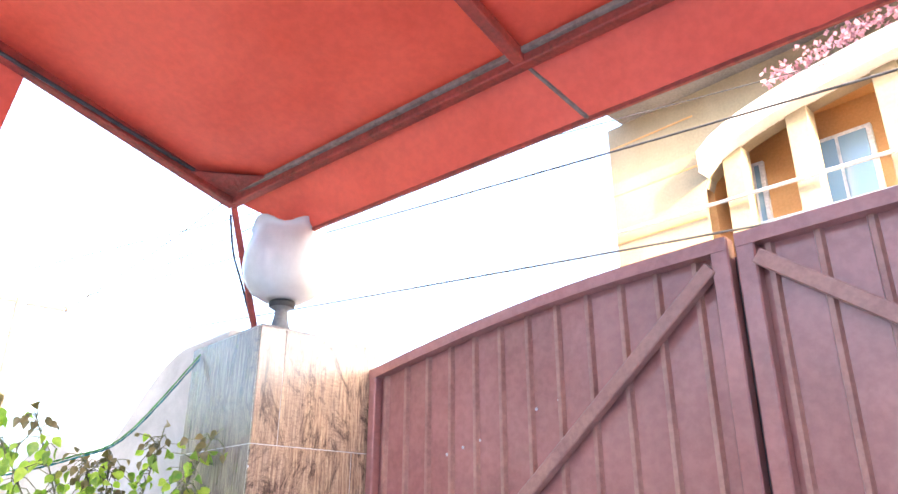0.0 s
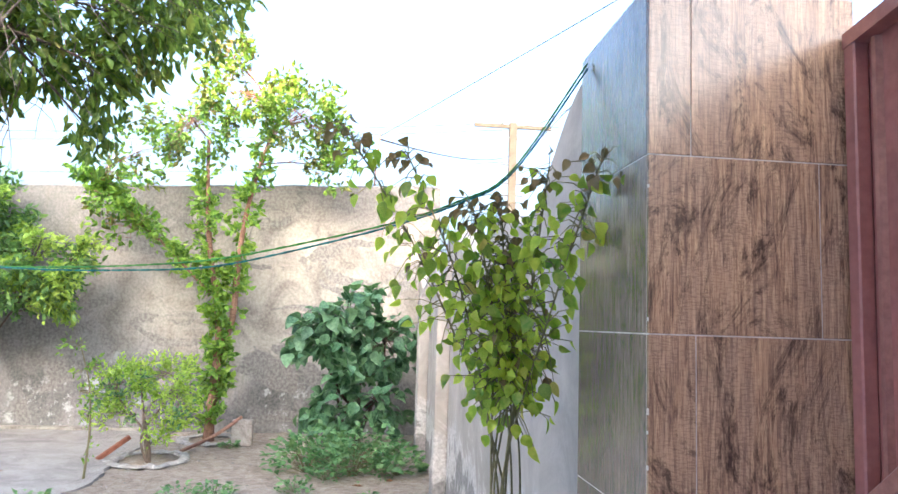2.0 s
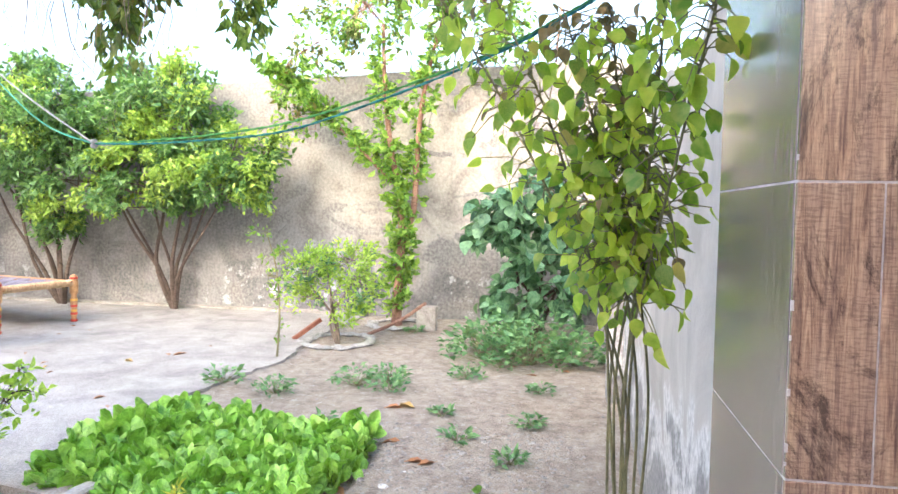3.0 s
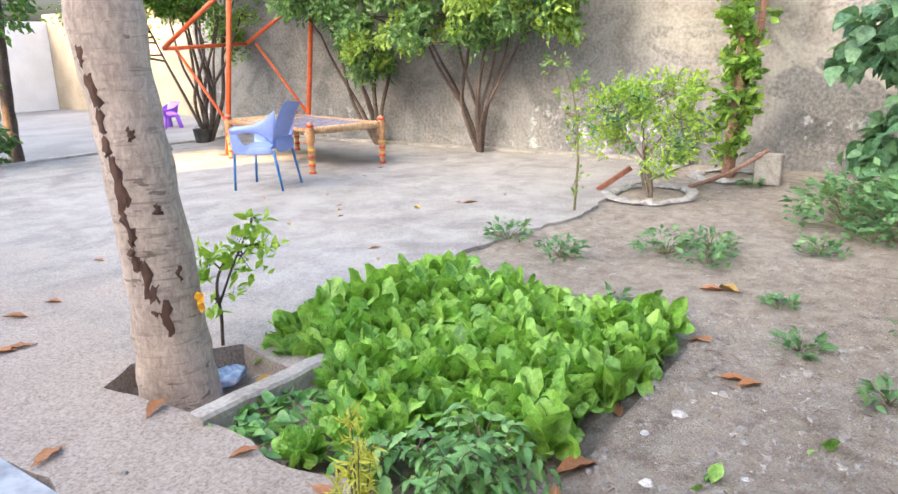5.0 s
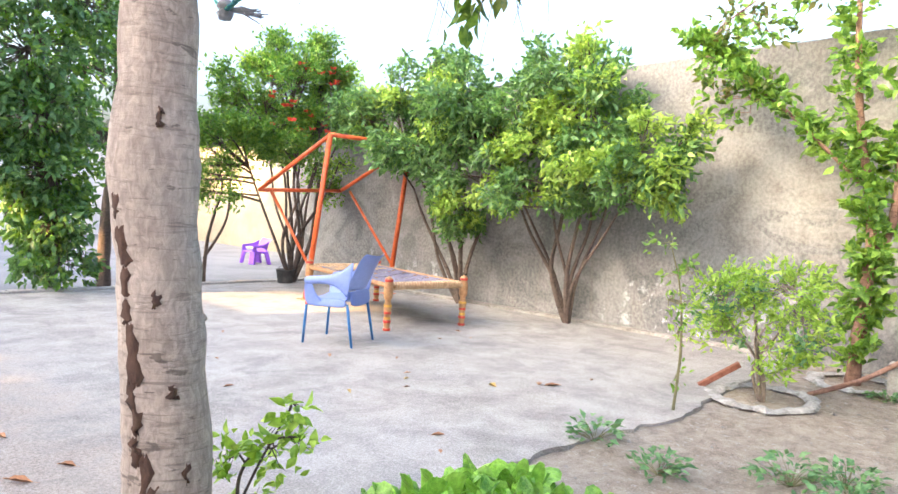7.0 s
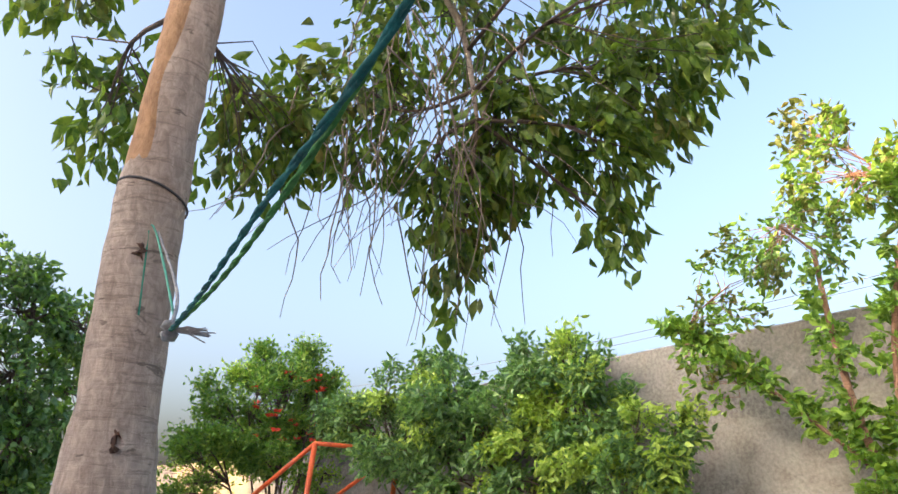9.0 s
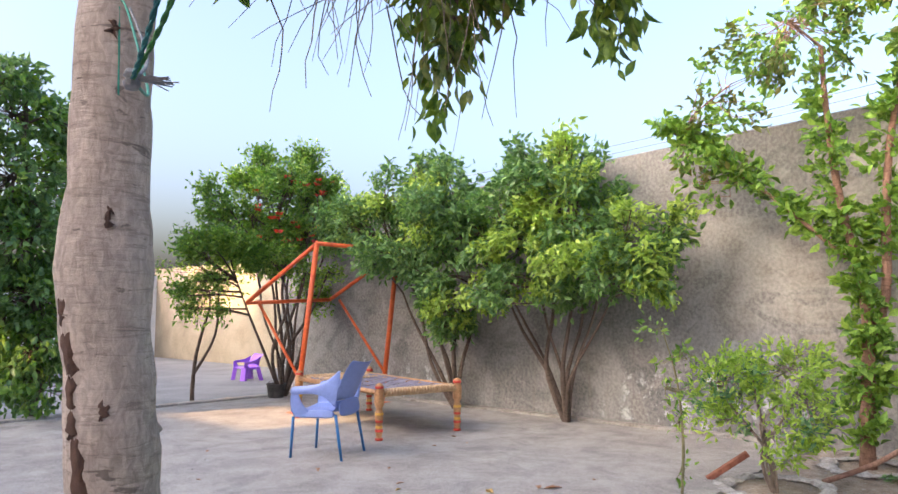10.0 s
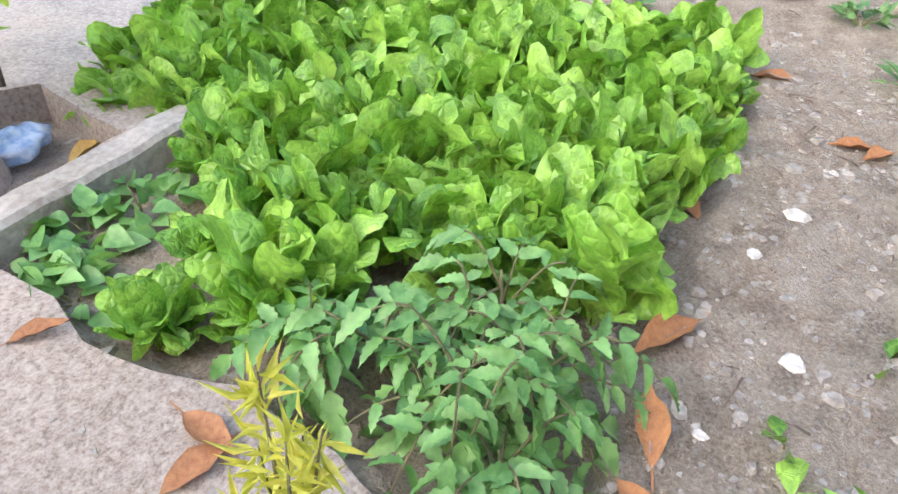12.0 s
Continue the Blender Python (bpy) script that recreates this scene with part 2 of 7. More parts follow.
def plaster_wall():
    """Old cement plaster: tan render, greyer towards the far end, with grey repairs, damp and white salt."""
    m, nt, b = shader("weathered_plaster")
    co = nt.nodes.new("ShaderNodeTexCoord")
    sep = nt.nodes.new("ShaderNodeSeparateXYZ")
    nt.links.new(co.outputs["Object"], sep.inputs[0])
    big = texture(nt, 0.55, 7, 0.6, None, 0.6)
    mid = texture(nt, 1.7, 8, 0.65, None, 0.9)
    fine = texture(nt, 28, 6, 0.65)
    streak = texture(nt, 1.0, 5, 0.6, (9, 9, 0.8))
    tan = ramp(nt, mid, [(0.39, (0.2, 0.183, 0.165)), (0.5, (0.35, 0.322, 0.285)), (0.62, (0.47, 0.432, 0.38))])
    grey = ramp(nt, mid, [(0.39, (0.115, 0.115, 0.117)), (0.61, (0.27, 0.264, 0.258))])
    # damp rises unevenly from the foot; the coping is bare cement
    damp = nt.nodes.new("ShaderNodeMath")
    damp.operation = "MULTIPLY_ADD"
    nt.links.new(big, damp.inputs[0])
    damp.inputs[1].default_value = 3.6
    neg = nt.nodes.new("ShaderNodeMath")
    neg.operation = "SUBTRACT"
    neg.inputs[0].default_value = -0.75
    nt.links.new(sep.outputs["Z"], neg.inputs[1])
    nt.links.new(neg.outputs[0], damp.inputs[2])
    damp_f = ramp(nt, damp.outputs[0], [(0.0, (0, 0, 0)), (0.4, (1, 1, 1))])
    # the darker grey takes over towards the far end, at lower y
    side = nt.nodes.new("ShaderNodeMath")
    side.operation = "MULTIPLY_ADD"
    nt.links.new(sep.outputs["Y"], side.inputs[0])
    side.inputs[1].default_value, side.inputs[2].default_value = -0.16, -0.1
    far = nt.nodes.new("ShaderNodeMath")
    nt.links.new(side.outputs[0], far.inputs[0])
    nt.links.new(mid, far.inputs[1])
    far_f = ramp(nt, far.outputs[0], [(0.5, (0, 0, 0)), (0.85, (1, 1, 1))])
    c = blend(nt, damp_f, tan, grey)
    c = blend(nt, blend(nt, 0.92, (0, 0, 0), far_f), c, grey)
    patch = ramp(nt, texture(nt, 1.15, 5, 0.5, (0.7, 0.7, 1.3), 1.6), [(0.56, (0, 0, 0)), (0.585, (1, 1, 1))])
    c = blend(nt, patch, c, ramp(nt, fine, [(0.2, (0.15, 0.145, 0.14)), (0.8, (0.29, 0.28, 0.265))]))
    top = nt.nodes.new("ShaderNodeMath")
    top.operation = "MULTIPLY_ADD"
    nt.links.new(mid, top.inputs[0])
    top.inputs[1].default_value = 0.7
    nt.links.new(sep.outputs["Z"], top.inputs[2])
    c = blend(nt, ramp(nt, blend(nt, 1.0, top.outputs[0], (0.3, 0.3, 0.3), "MULTIPLY"), [(0.91, (0, 0, 0)), (0.97, (0.8, 0.8, 0.8))]), c, (0.2, 0.19, 0.18))
    vein = blend(nt, 1.0, ramp(nt, texture(nt, 0.75, 4, 0.55, (1, 1, 1.1), 0.9), [(0.475, (0, 0, 0)), (0.497, (1, 1, 1)), (0.503, (1, 1, 1)), (0.53, (0, 0, 0))]), ramp(nt, texture(nt, 0.6, 3, 0.5, None, 0.3), [(0.5, (0, 0, 0)), (0.58, (0.8, 0.8, 0.8))]), "MULTIPLY")
    c = blend(nt, vein, c, (0.15, 0.145, 0.14))
    c = blend(nt, ramp(nt, streak, [(0.55, (0, 0, 0)), (0.75, (0.4, 0.4, 0.4))]), c, (0.2, 0.17, 0.14))
    salt = blend(nt, 1.0, ramp(nt, texture(nt, 5, 8, 0.75), [(0.54, (0, 0, 0)), (0.6, (1, 1, 1))]), ramp(nt, damp.outputs[0], [(0.2, (0, 0, 0)), (0.61, (1, 1, 1))]), "MULTIPLY")
    salt = blend(nt, 1.0, salt, ramp(nt, texture(nt, 0.5, 3), [(0.48, (0, 0, 0)), (0.56, (1, 1, 1))]), "MULTIPLY")
    c = blend(nt, salt, c, (0.55, 0.56, 0.57))
    c = blend(nt, 0.2, c, ramp(nt, fine, [(0.39, (0.09, 0.083, 0.078)), (0.61, (0.55, 0.52, 0.47))]))
    nt.links.new(c, b.inputs["Base Color"])
    b.inputs["Roughness"].default_value = 0.92
    relief(nt, b, blend(nt, 0.6, fine, mid), 0.5, 0.02)
    return m


def white_plaster():
    """Grey-white wall paint, salt-blown and flaking near the foot."""
    m, nt, b = shader("painted_plaster")
    co = nt.nodes.new("ShaderNodeTexCoord")
    sep = nt.nodes.new("ShaderNodeSeparateXYZ")
    nt.links.new(co.outputs["Object"], sep.inputs[0])
    mid = texture(nt, 2.2, 8, 0.65, None, 0.6)
    fine = texture(nt, 35, 6, 0.65)
    c = ramp(nt, mid, [(0.39, (0.37, 0.335, 0.295)), (0.61, (0.5, 0.46, 0.41))])
    low = nt.nodes.new("ShaderNodeMath")
    low.operation = "MULTIPLY_ADD"
    nt.links.new(mid, low.inputs[0])
    low.inputs[1].default_value = 1.6
    neg = nt.nodes.new("ShaderNodeMath")
    neg.operation = "MULTIPLY_ADD"
    nt.links.new(sep.outputs["Z"], neg.inputs[0])
    neg.inputs[1].default_value, neg.inputs[2].default_value = -0.8, -0.25
    nt.links.new(neg.outputs[0], low.inputs[2])
    c = blend(nt, ramp(nt, low.outputs[0], [(0.02, (0, 0, 0)), (0.12, (1, 1, 1))]), c, ramp(nt, fine, [(0.39, (0.44, 0.42, 0.39)), (0.61, (0.66, 0.63, 0.6))]))
    c = blend(nt, ramp(nt, low.outputs[0], [(0.22, (0, 0, 0)), (0.32, (1, 1, 1))]), c, ramp(nt, fine, [(0.39, (0.2, 0.19, 0.18)), (0.61, (0.33, 0.31, 0.29))]))
    nt.links.new(c, b.inputs["Base Color"])
    b.inputs["Roughness"].default_value = 0.85
    relief(nt, b, fine, 0.35, 0.01)
    return m


def concrete_floor():
    m, nt, b = shader("worn_concrete")
    big = texture(nt, 0.45, 6, 0.6, None, 0.5)
    mid = texture(nt, 2.6, 9, 0.68, None, 0.4)
    fine = texture(nt, 110, 5, 0.75)
    pits = texture(nt, 85, 6, 0.8)
    c = ramp(nt, mid, [(0.38, (0.21, 0.19, 0.168)), (0.5, (0.345, 0.315, 0.285)), (0.62, (0.45, 0.42, 0.385))])
    c = blend(nt, ramp(nt, big, [(0.4, (0, 0, 0)), (0.62, (0.7, 0.7, 0.7))]), c, ramp(nt, mid, [(0.39, (0.31, 0.3, 0.285)), (0.61, (0.48, 0.465, 0.445))]))
    c = blend(nt, ramp(nt, texture(nt, 0.9, 6, 0.6, None, 1.0), [(0.58, (0, 0, 0)), (0.66, (0.6, 0.6, 0.6))]), c, (0.13, 0.125, 0.125))
    c = blend(nt, 0.42, c, ramp(nt, fine, [(0.39, (0.1, 0.09, 0.08)), (0.5, (0.29, 0.265, 0.24)), (0.61, (0.56, 0.525, 0.49))]))
    c = blend(nt, ramp(nt, pits, [(0.36, (0.7, 0.7, 0.7)), (0.42, (0, 0, 0))]), c, (0.16, 0.14, 0.125))
    # sandy earth trodden over the slab along the drive
    co = nt.nodes.new("ShaderNodeTexCoord")
    sep = nt.nodes.new("ShaderNodeSeparateXYZ")
    nt.links.new(co.outputs["Object"], sep.inputs[0])
    edge = nt.nodes.new("ShaderNodeMath")
    edge.operation = "MULTIPLY_ADD"
    nt.links.new(mid, edge.inputs[0])
    edge.inputs[1].default_value = 3.0
    nt.links.new(sep.outputs["X"], edge.inputs[2])
    lift = nt.nodes.new("ShaderNodeMath")
    lift.inputs[1].default_value = 3.0
    nt.links.new(edge.outputs[0], lift.inputs[0])
    sand = ramp(nt, pits, [(0.38, (0.16, 0.12, 0.095)), (0.5, (0.34, 0.275, 0.225)), (0.62, (0.47, 0.405, 0.35))])
    c = blend(nt, ramp(nt, lift.outputs[0], [(0.2, (0, 0, 0)), (0.9, (0.75, 0.75, 0.75))]), c, sand)
    nt.links.new(c, b.inputs["Base Color"])
    b.inputs["Roughness"].default_value = 0.85
    relief(nt, b, blend(nt, 0.65, mid, pits), 0.45, 0.01)
    return m


def wood_tile(name, sky_sheen=0.0):
    """Glazed tile printed as dark stained wood with upright grain, or with reflected sky greyed into its colour."""
    m, nt, b = shader(name)
    info = nt.nodes.new("ShaderNodeObjectInfo")
    co = nt.nodes.new("ShaderNodeTexCoord")
    shift = nt.nodes.new("ShaderNodeVectorMath")
    comb = nt.nodes.new("ShaderNodeCombineXYZ")
    mul = nt.nodes.new("ShaderNodeMath")
    mul.operation = "MULTIPLY"
    mul.inputs[1].default_value = 37.0
    nt.links.new(info.outputs["Random"], mul.inputs[0])
    for i in range(3):
        nt.links.new(mul.outputs[0], comb.inputs[i])
    nt.links.new(co.outputs["Object"], shift.inputs[0])
    nt.links.new(comb.outputs[0], shift.inputs[1])

    def grain(scale, stretch, detail=6, rough=0.6, distort=0.0):
        mp = nt.nodes.new("ShaderNodeMapping")
        mp.inputs["Scale"].default_value = stretch
        nt.links.new(shift.outputs[0], mp.inputs[0])
        t = nt.nodes.new("ShaderNodeTexNoise")
        t.inputs["Scale"].default_value, t.inputs["Detail"].default_value = scale, detail
        t.inputs["Roughness"].default_value, t.inputs["Distortion"].default_value = rough, distort
        nt.links.new(mp.outputs[0], t.inputs["Vector"])
        return t.outputs["Fac"]

    fibre = grain(24, (6, 6, 0.36), 8, 0.75, 0.5)
    band = grain(3.0, (2.6, 2.6, 0.6), 6, 0.65, 1.5)
    burn = grain(3.0, (2.2, 2.2, 1.0), 10, 0.85, 2.2)
    weave = grain(90, (0.6, 0.6, 4.0), 2, 0.5)
    c = ramp(nt, fibre, [(0.36, (0.13, 0.08, 0.06)), (0.5, (0.42, 0.275, 0.17)), (0.64, (0.68, 0.49, 0.3))])
    c = blend(nt, ramp(nt, band, [(0.4, (0, 0, 0)), (0.66, (0.75, 0.75, 0.75))]), c, ramp(nt, fibre, [(0.33, (0.29, 0.205, 0.15)), (0.67, (0.54, 0.39, 0.27))]))
    c = blend(nt, ramp(nt, burn, [(0.5, (0, 0, 0)), (0.6, (0.85, 0.85, 0.85))]), c, (0.025, 0.017, 0.014))
    c = blend(nt, blend(nt, 1.0, ramp(nt, weave, [(0.48, (0, 0, 0)), (0.58, (0.3, 0.3, 0.3))]), ramp(nt, band, [(0.35, (0.2, 0.2, 0.2)), (0.55, (1, 1, 1))]), "MULTIPLY"), c, (0.1, 0.06, 0.045))
    # grey-blue sky reflection put into the base colour, along the same grain
    if sky_sheen:
        c = blend(nt, sky_sheen, c, ramp(nt, fibre, [(0.36, (0.05, 0.052, 0.06)), (0.5, (0.13, 0.13, 0.145)), (0.64, (0.22, 0.215, 0.225))]))
    nt.links.new(c, b.inputs["Base Color"])
    b.inputs["Roughness"].default_value = 0.25
    b.inputs["Specular IOR Level"].default_value = 0.5
    b.inputs["Coat Weight"].default_value, b.inputs["Coat Roughness"].default_value, b.inputs["Coat IOR"].default_value = 1.0, 0.25, 1.6
    relief(nt, b, fibre, 0.06, 0.002)
    return m


def bark_material(name, dark, light, rings=True):
    m, nt, b = shader(name)
    mid = texture(nt, 5, 8, 0.65, (1, 1, 0.5), 0.6)
    fine = texture(nt, 26, 6, 0.7, (1.7, 1.7, 0.8), 0.9)
    scar = texture(nt, 9, 4, 0.6, (0.8, 0.8, 2.6), 0.8)
    c = ramp(nt, mid, [(0.39, dark), (0.61, light)])
    c = blend(nt, 0.35, c, ramp(nt, fine, [(0.38, tuple(x * 0.45 for x in dark)), (0.62, tuple(min(1, x * 1.25) for x in light))]))
    ring = texture(nt, 7, 6, 0.7, (0.9, 0.9, 7.0), 0.7)
    if rings:
        c = blend(nt, ramp(nt, ring, [(0.36, (0.6, 0.6, 0.6)), (0.46, (0, 0, 0))]), c, tuple(x * 0.5 for x in dark))
        c = blend(nt, ramp(nt, scar, [(0.63, (0, 0, 0)), (0.67, (0.7, 0.7, 0.7))]), c, tuple(x * 0.3 for x in dark))
    nt.links.new(c, b.inputs["Base Color"])
    b.inputs["Roughness"].default_value = 0.9
    relief(nt, b, blend(nt, 0.6, fine, ring) if rings else fine, 0.75, 0.016)
    return m


def leaf_litter_soil():
    m, nt, b = shader("dry_soil")
    big = texture(nt, 0.9, 7, 0.62, None, 0.6)
    mid = texture(nt, 9, 10, 0.75)
    fine = texture(nt, 130, 4, 0.7)
    c = ramp(nt, big, [(0.38, (0.27, 0.215, 0.165)), (0.5, (0.39, 0.33, 0.27)), (0.62, (0.52, 0.465, 0.4))])
    c = blend(nt, 0.65, c, ramp(nt, mid, [(0.38, (0.14, 0.105, 0.078)), (0.5, (0.38, 0.31, 0.24)), (0.62, (0.55, 0.485, 0.405))]))
    c = blend(nt, 0.28, c, ramp(nt, fine, [(0.36, (0.08, 0.06, 0.045)), (0.5, (0.38, 0.32, 0.25)), (0.64, (0.66, 0.6, 0.52))]))
    c = blend(nt, ramp(nt, texture(nt, 17, 8, 0.8), [(0.58, (0, 0, 0)), (0.62, (0.75, 0.75, 0.75))]), c, (0.58, 0.55, 0.5))
    c = blend(nt, ramp(nt, texture(nt, 38, 6, 0.8), [(0.36, (0.7, 0.7, 0.7)), (0.41, (0, 0, 0))]), c, (0.13, 0.1, 0.08))
    nt.links.new(c, b.inputs["Base Color"])
    b.inputs["Roughness"].default_value = 0.95
    relief(nt, b, blend(nt, 0.35, mid, fine), 1.0, 0.045)
    return m


M_WALL = plaster_wall()
M_WHITE = white_plaster()
M_FLOOR = concrete_floor()
M_SOIL = leaf_litter_soil()
M_TILE = wood_tile("wood_look_tile")
M_TILE_SHEEN = wood_tile("tile_with_sky_sheen", 0.6)
M_KERB = surface("kerb_concrete", (0.25, 0.22, 0.19), (0.44, 0.41, 0.37), 0.9, 6, 60, 0.5)
M_LIME = surface("lime_washed_mortar", (0.25, 0.235, 0.21), (0.5, 0.48, 0.45), 0.9, 9, 60, 0.9)
M_SCRAP = surface("torn_white_paper", (0.48, 0.46, 0.43), (0.66, 0.65, 0.63), 0.8, 40, 120, 0.3)
M_DRIVE = surface("grey_polished_paving", (0.24, 0.26, 0.29), (0.46, 0.48, 0.51), 0.38, 2.5, 20, 0.1)
M_GROUT = surface("pale_grout", (0.42, 0.38, 0.34), (0.62, 0.58, 0.53), 0.9, 9, 70, 0.3)
M_GATE = surface("maroon_enamel", (0.29, 0.115, 0.1), (0.38, 0.165, 0.145), 0.22, 3, 45, 0.06, 0.0, 0.15)
for name, value in (("Coat Weight", 0.6), ("Coat Roughness", 0.35)):
    M_GATE.node_tree.nodes["Principled BSDF"].inputs[name].default_value = value
M_GATE_RIB = surface("maroon_enamel_worn", (0.28, 0.13, 0.11), (0.4, 0.21, 0.165), 0.3, 5, 60, 0.08, 0.0, 0.2)
M_CANOPY = surface("red_painted_sheet", (0.82, 0.095, 0.048), (0.94, 0.135, 0.075), 0.4, 1.4, 40, 0.05, 0.0, 0.1)
M_CANOPY_TUBE = surface("red_painted_tube_rusting", (0.2, 0.045, 0.03), (0.42, 0.06, 0.04), 0.6, 9, 70, 0.3)
M_SEAM = surface("grey_seam_filler", (0.2, 0.13, 0.1), (0.33, 0.25, 0.2), 0.85, 14, 60, 0.5)
M_OPAL = surface("opal_lamp_glass", (0.6, 0.59, 0.57), (0.7, 0.69, 0.67), 0.25, 3, 30, 0.02, 0.0, 0.05)
M_LAMP_BASE = surface("grey_cast_iron", (0.1, 0.105, 0.11), (0.19, 0.2, 0.21), 0.5, 12, 60, 0.2)
M_SWING = surface("orange_painted_tube", (0.5, 0.075, 0.015), (0.66, 0.12, 0.025), 0.45, 8, 50, 0.12)
M_BLUE = surface("blue_moulded_plastic", (0.2, 0.28, 0.6), (0.25, 0.33, 0.68), 0.4, 3, 40, 0.04, 0.0, 0.08)
M_BLUE_LEG = surface("blue_painted_tube", (0.01, 0.1, 0.28), (0.02, 0.16, 0.4), 0.35, 12, 50, 0.05)
M_PURPLE = surface("purple_plastic", (0.26, 0.09, 0.62), (0.32, 0.12, 0.7), 0.4, 4, 40, 0.04, 0.0, 0.08)
M_BED_WOOD = surface("turned_bed_wood", (0.36, 0.17, 0.07), (0.52, 0.29, 0.13), 0.45, 14, 50, 0.1)
M_BED_RED = surface("red_lacquer", (0.42, 0.03, 0.02), (0.6, 0.06, 0.03), 0.4, 14, 50, 0.1)
M_BED_YELLOW = surface("yellow_lacquer", (0.6, 0.33, 0.05), (0.75, 0.45, 0.08), 0.4, 14, 50, 0.1)
M_ROPE = surface("jute_cord", (0.42, 0.27, 0.14), (0.62, 0.45, 0.28), 0.9, 20, 90, 0.5)
M_WEB = surface("grey_violet_webbing", (0.15, 0.14, 0.2), (0.26, 0.25, 0.33), 0.85, 8, 90, 0.4)
M_LINE = surface("green_nylon_line", (0.02, 0.2, 0.13), (0.05, 0.34, 0.22), 0.5, 20, 90, 0.2)
M_ROPE_GREEN = surface("green_twisted_rope", (0.03, 0.16, 0.03), (0.08, 0.3, 0.07), 0.8, 20, 90, 0.6)
M_ROPE_TEAL = surface("teal_twisted_rope", (0.005, 0.09, 0.09), (0.02, 0.2, 0.19), 0.8, 20, 90, 0.6)
M_ROPE_GREY = surface("grey_frayed_yarn", (0.2, 0.2, 0.2), (0.36, 0.35, 0.34), 0.9, 20, 90, 0.6)
M_BARK = bark_material("pale_fig_bark", (0.35, 0.275, 0.222), (0.54, 0.445, 0.365))
M_BARK_SCAR = bark_material("exposed_dark_bark", (0.07, 0.035, 0.022), (0.13, 0.07, 0.045), False)
M_BARK_SUNLIT = bark_material("sunlit_orange_bark", (0.36, 0.2, 0.1), (0.5, 0.31, 0.17), False)
M_BARK_BROWN = bark_material("brown_stem_bark", (0.07, 0.05, 0.038), (0.15, 0.11, 0.085))
M_BARK_RED = bark_material("reddish_stem_bark", (0.2, 0.1, 0.065), (0.36, 0.21, 0.15))
M_STEM_GREEN = bark_material("green_stem", (0.13, 0.125, 0.06), (0.27, 0.25, 0.12), False)
M_TWIG = bark_material("dry_twig", (0.16, 0.12, 0.095), (0.3, 0.24, 0.19), False)
M_FIG = foliage("fig_leaf", [(0.0, (0.05, 0.12, 0.025)), (0.45, (0.11, 0.23, 0.04)), (0.8, (0.21, 0.36, 0.06)), (1.0, (0.3, 0.38, 0.07))], 0.32, 0.5)
M_HEDGE = foliage("glossy_shrub_leaf", [(0.0, (0.05, 0.13, 0.05)), (0.55, (0.12, 0.27, 0.085)), (1.0, (0.26, 0.42, 0.12))], 0.3, 0.42)
M_SPRAY = foliage("young_shrub_leaf", [(0.0, (0.19, 0.35, 0.06)), (0.5, (0.34, 0.52, 0.09)), (1.0, (0.52, 0.66, 0.15))], 0.33, 0.45)
M_VINE = foliage("fresh_guava_leaf", [(0.0, (0.06, 0.17, 0.025)), (0.5, (0.17, 0.35, 0.045)), (1.0, (0.33, 0.5, 0.075))], 0.4, 0.35)
M_OLD_LEAF = foliage("tired_olive_leaf", [(0.0, (0.07, 0.12, 0.03)), (0.6, (0.14, 0.22, 0.045)), (1.0, (0.27, 0.24, 0.06))], 0.5, 0.3)
M_POM = foliage("pomegranate_leaf", [(0.0, (0.06, 0.18, 0.03)), (0.6, (0.15, 0.34, 0.05)), (1.0, (0.32, 0.47, 0.08))], 0.4, 0.45)
M_DARK = foliage("dark_tree_leaf", [(0.0, (0.06, 0.14, 0.055)), (0.6, (0.14, 0.28, 0.1)), (1.0, (0.26, 0.43, 0.14))], 0.35, 0.42)
M_BLUEGREEN = foliage("broad_bluish_leaf", [(0.0, (0.04, 0.12, 0.06)), (0.6, (0.11, 0.25, 0.13)), (1.0, (0.22, 0.38, 0.2))], 0.45, 0.3)
M_CLIMBER = foliage("heart_shaped_leaf", [(0.0, (0.13, 0.3, 0.05)), (0.3, (0.26, 0.5, 0.06)), (0.6, (0.52, 0.8, 0.08)), (0.95, (0.72, 0.92, 0.12)), (1.0, (0.6, 0.5, 0.16))], 0.34, 0.6)
M_BRONZE = foliage("young_bronze_leaf", [(0.0, (0.16, 0.14, 0.05)), (1.0, (0.3, 0.22, 0.1))], 0.4, 0.35)
M_SPINACH = foliage("spinach_leaf", [(0.0, (0.085, 0.24, 0.025)), (0.5, (0.22, 0.48, 0.055)), (1.0, (0.42, 0.68, 0.14))], 0.28, 0.25, 55)
M_TOMATO = foliage("tomato_leaf", [(0.0, (0.1, 0.27, 0.075)), (0.6, (0.19, 0.42, 0.12)), (1.0, (0.32, 0.55, 0.2))], 0.4, 0.32)
M_LIMEGREEN = foliage("lime_green_leaf", [(0.0, (0.2, 0.38, 0.04)), (0.6, (0.34, 0.55, 0.07)), (1.0, (0.52, 0.68, 0.13))], 0.45, 0.4)
M_WEED = foliage("weed_leaf", [(0.0, (0.06, 0.18, 0.065)), (0.6, (0.14, 0.31, 0.12)), (1.0, (0.26, 0.42, 0.18))], 0.5, 0.3)
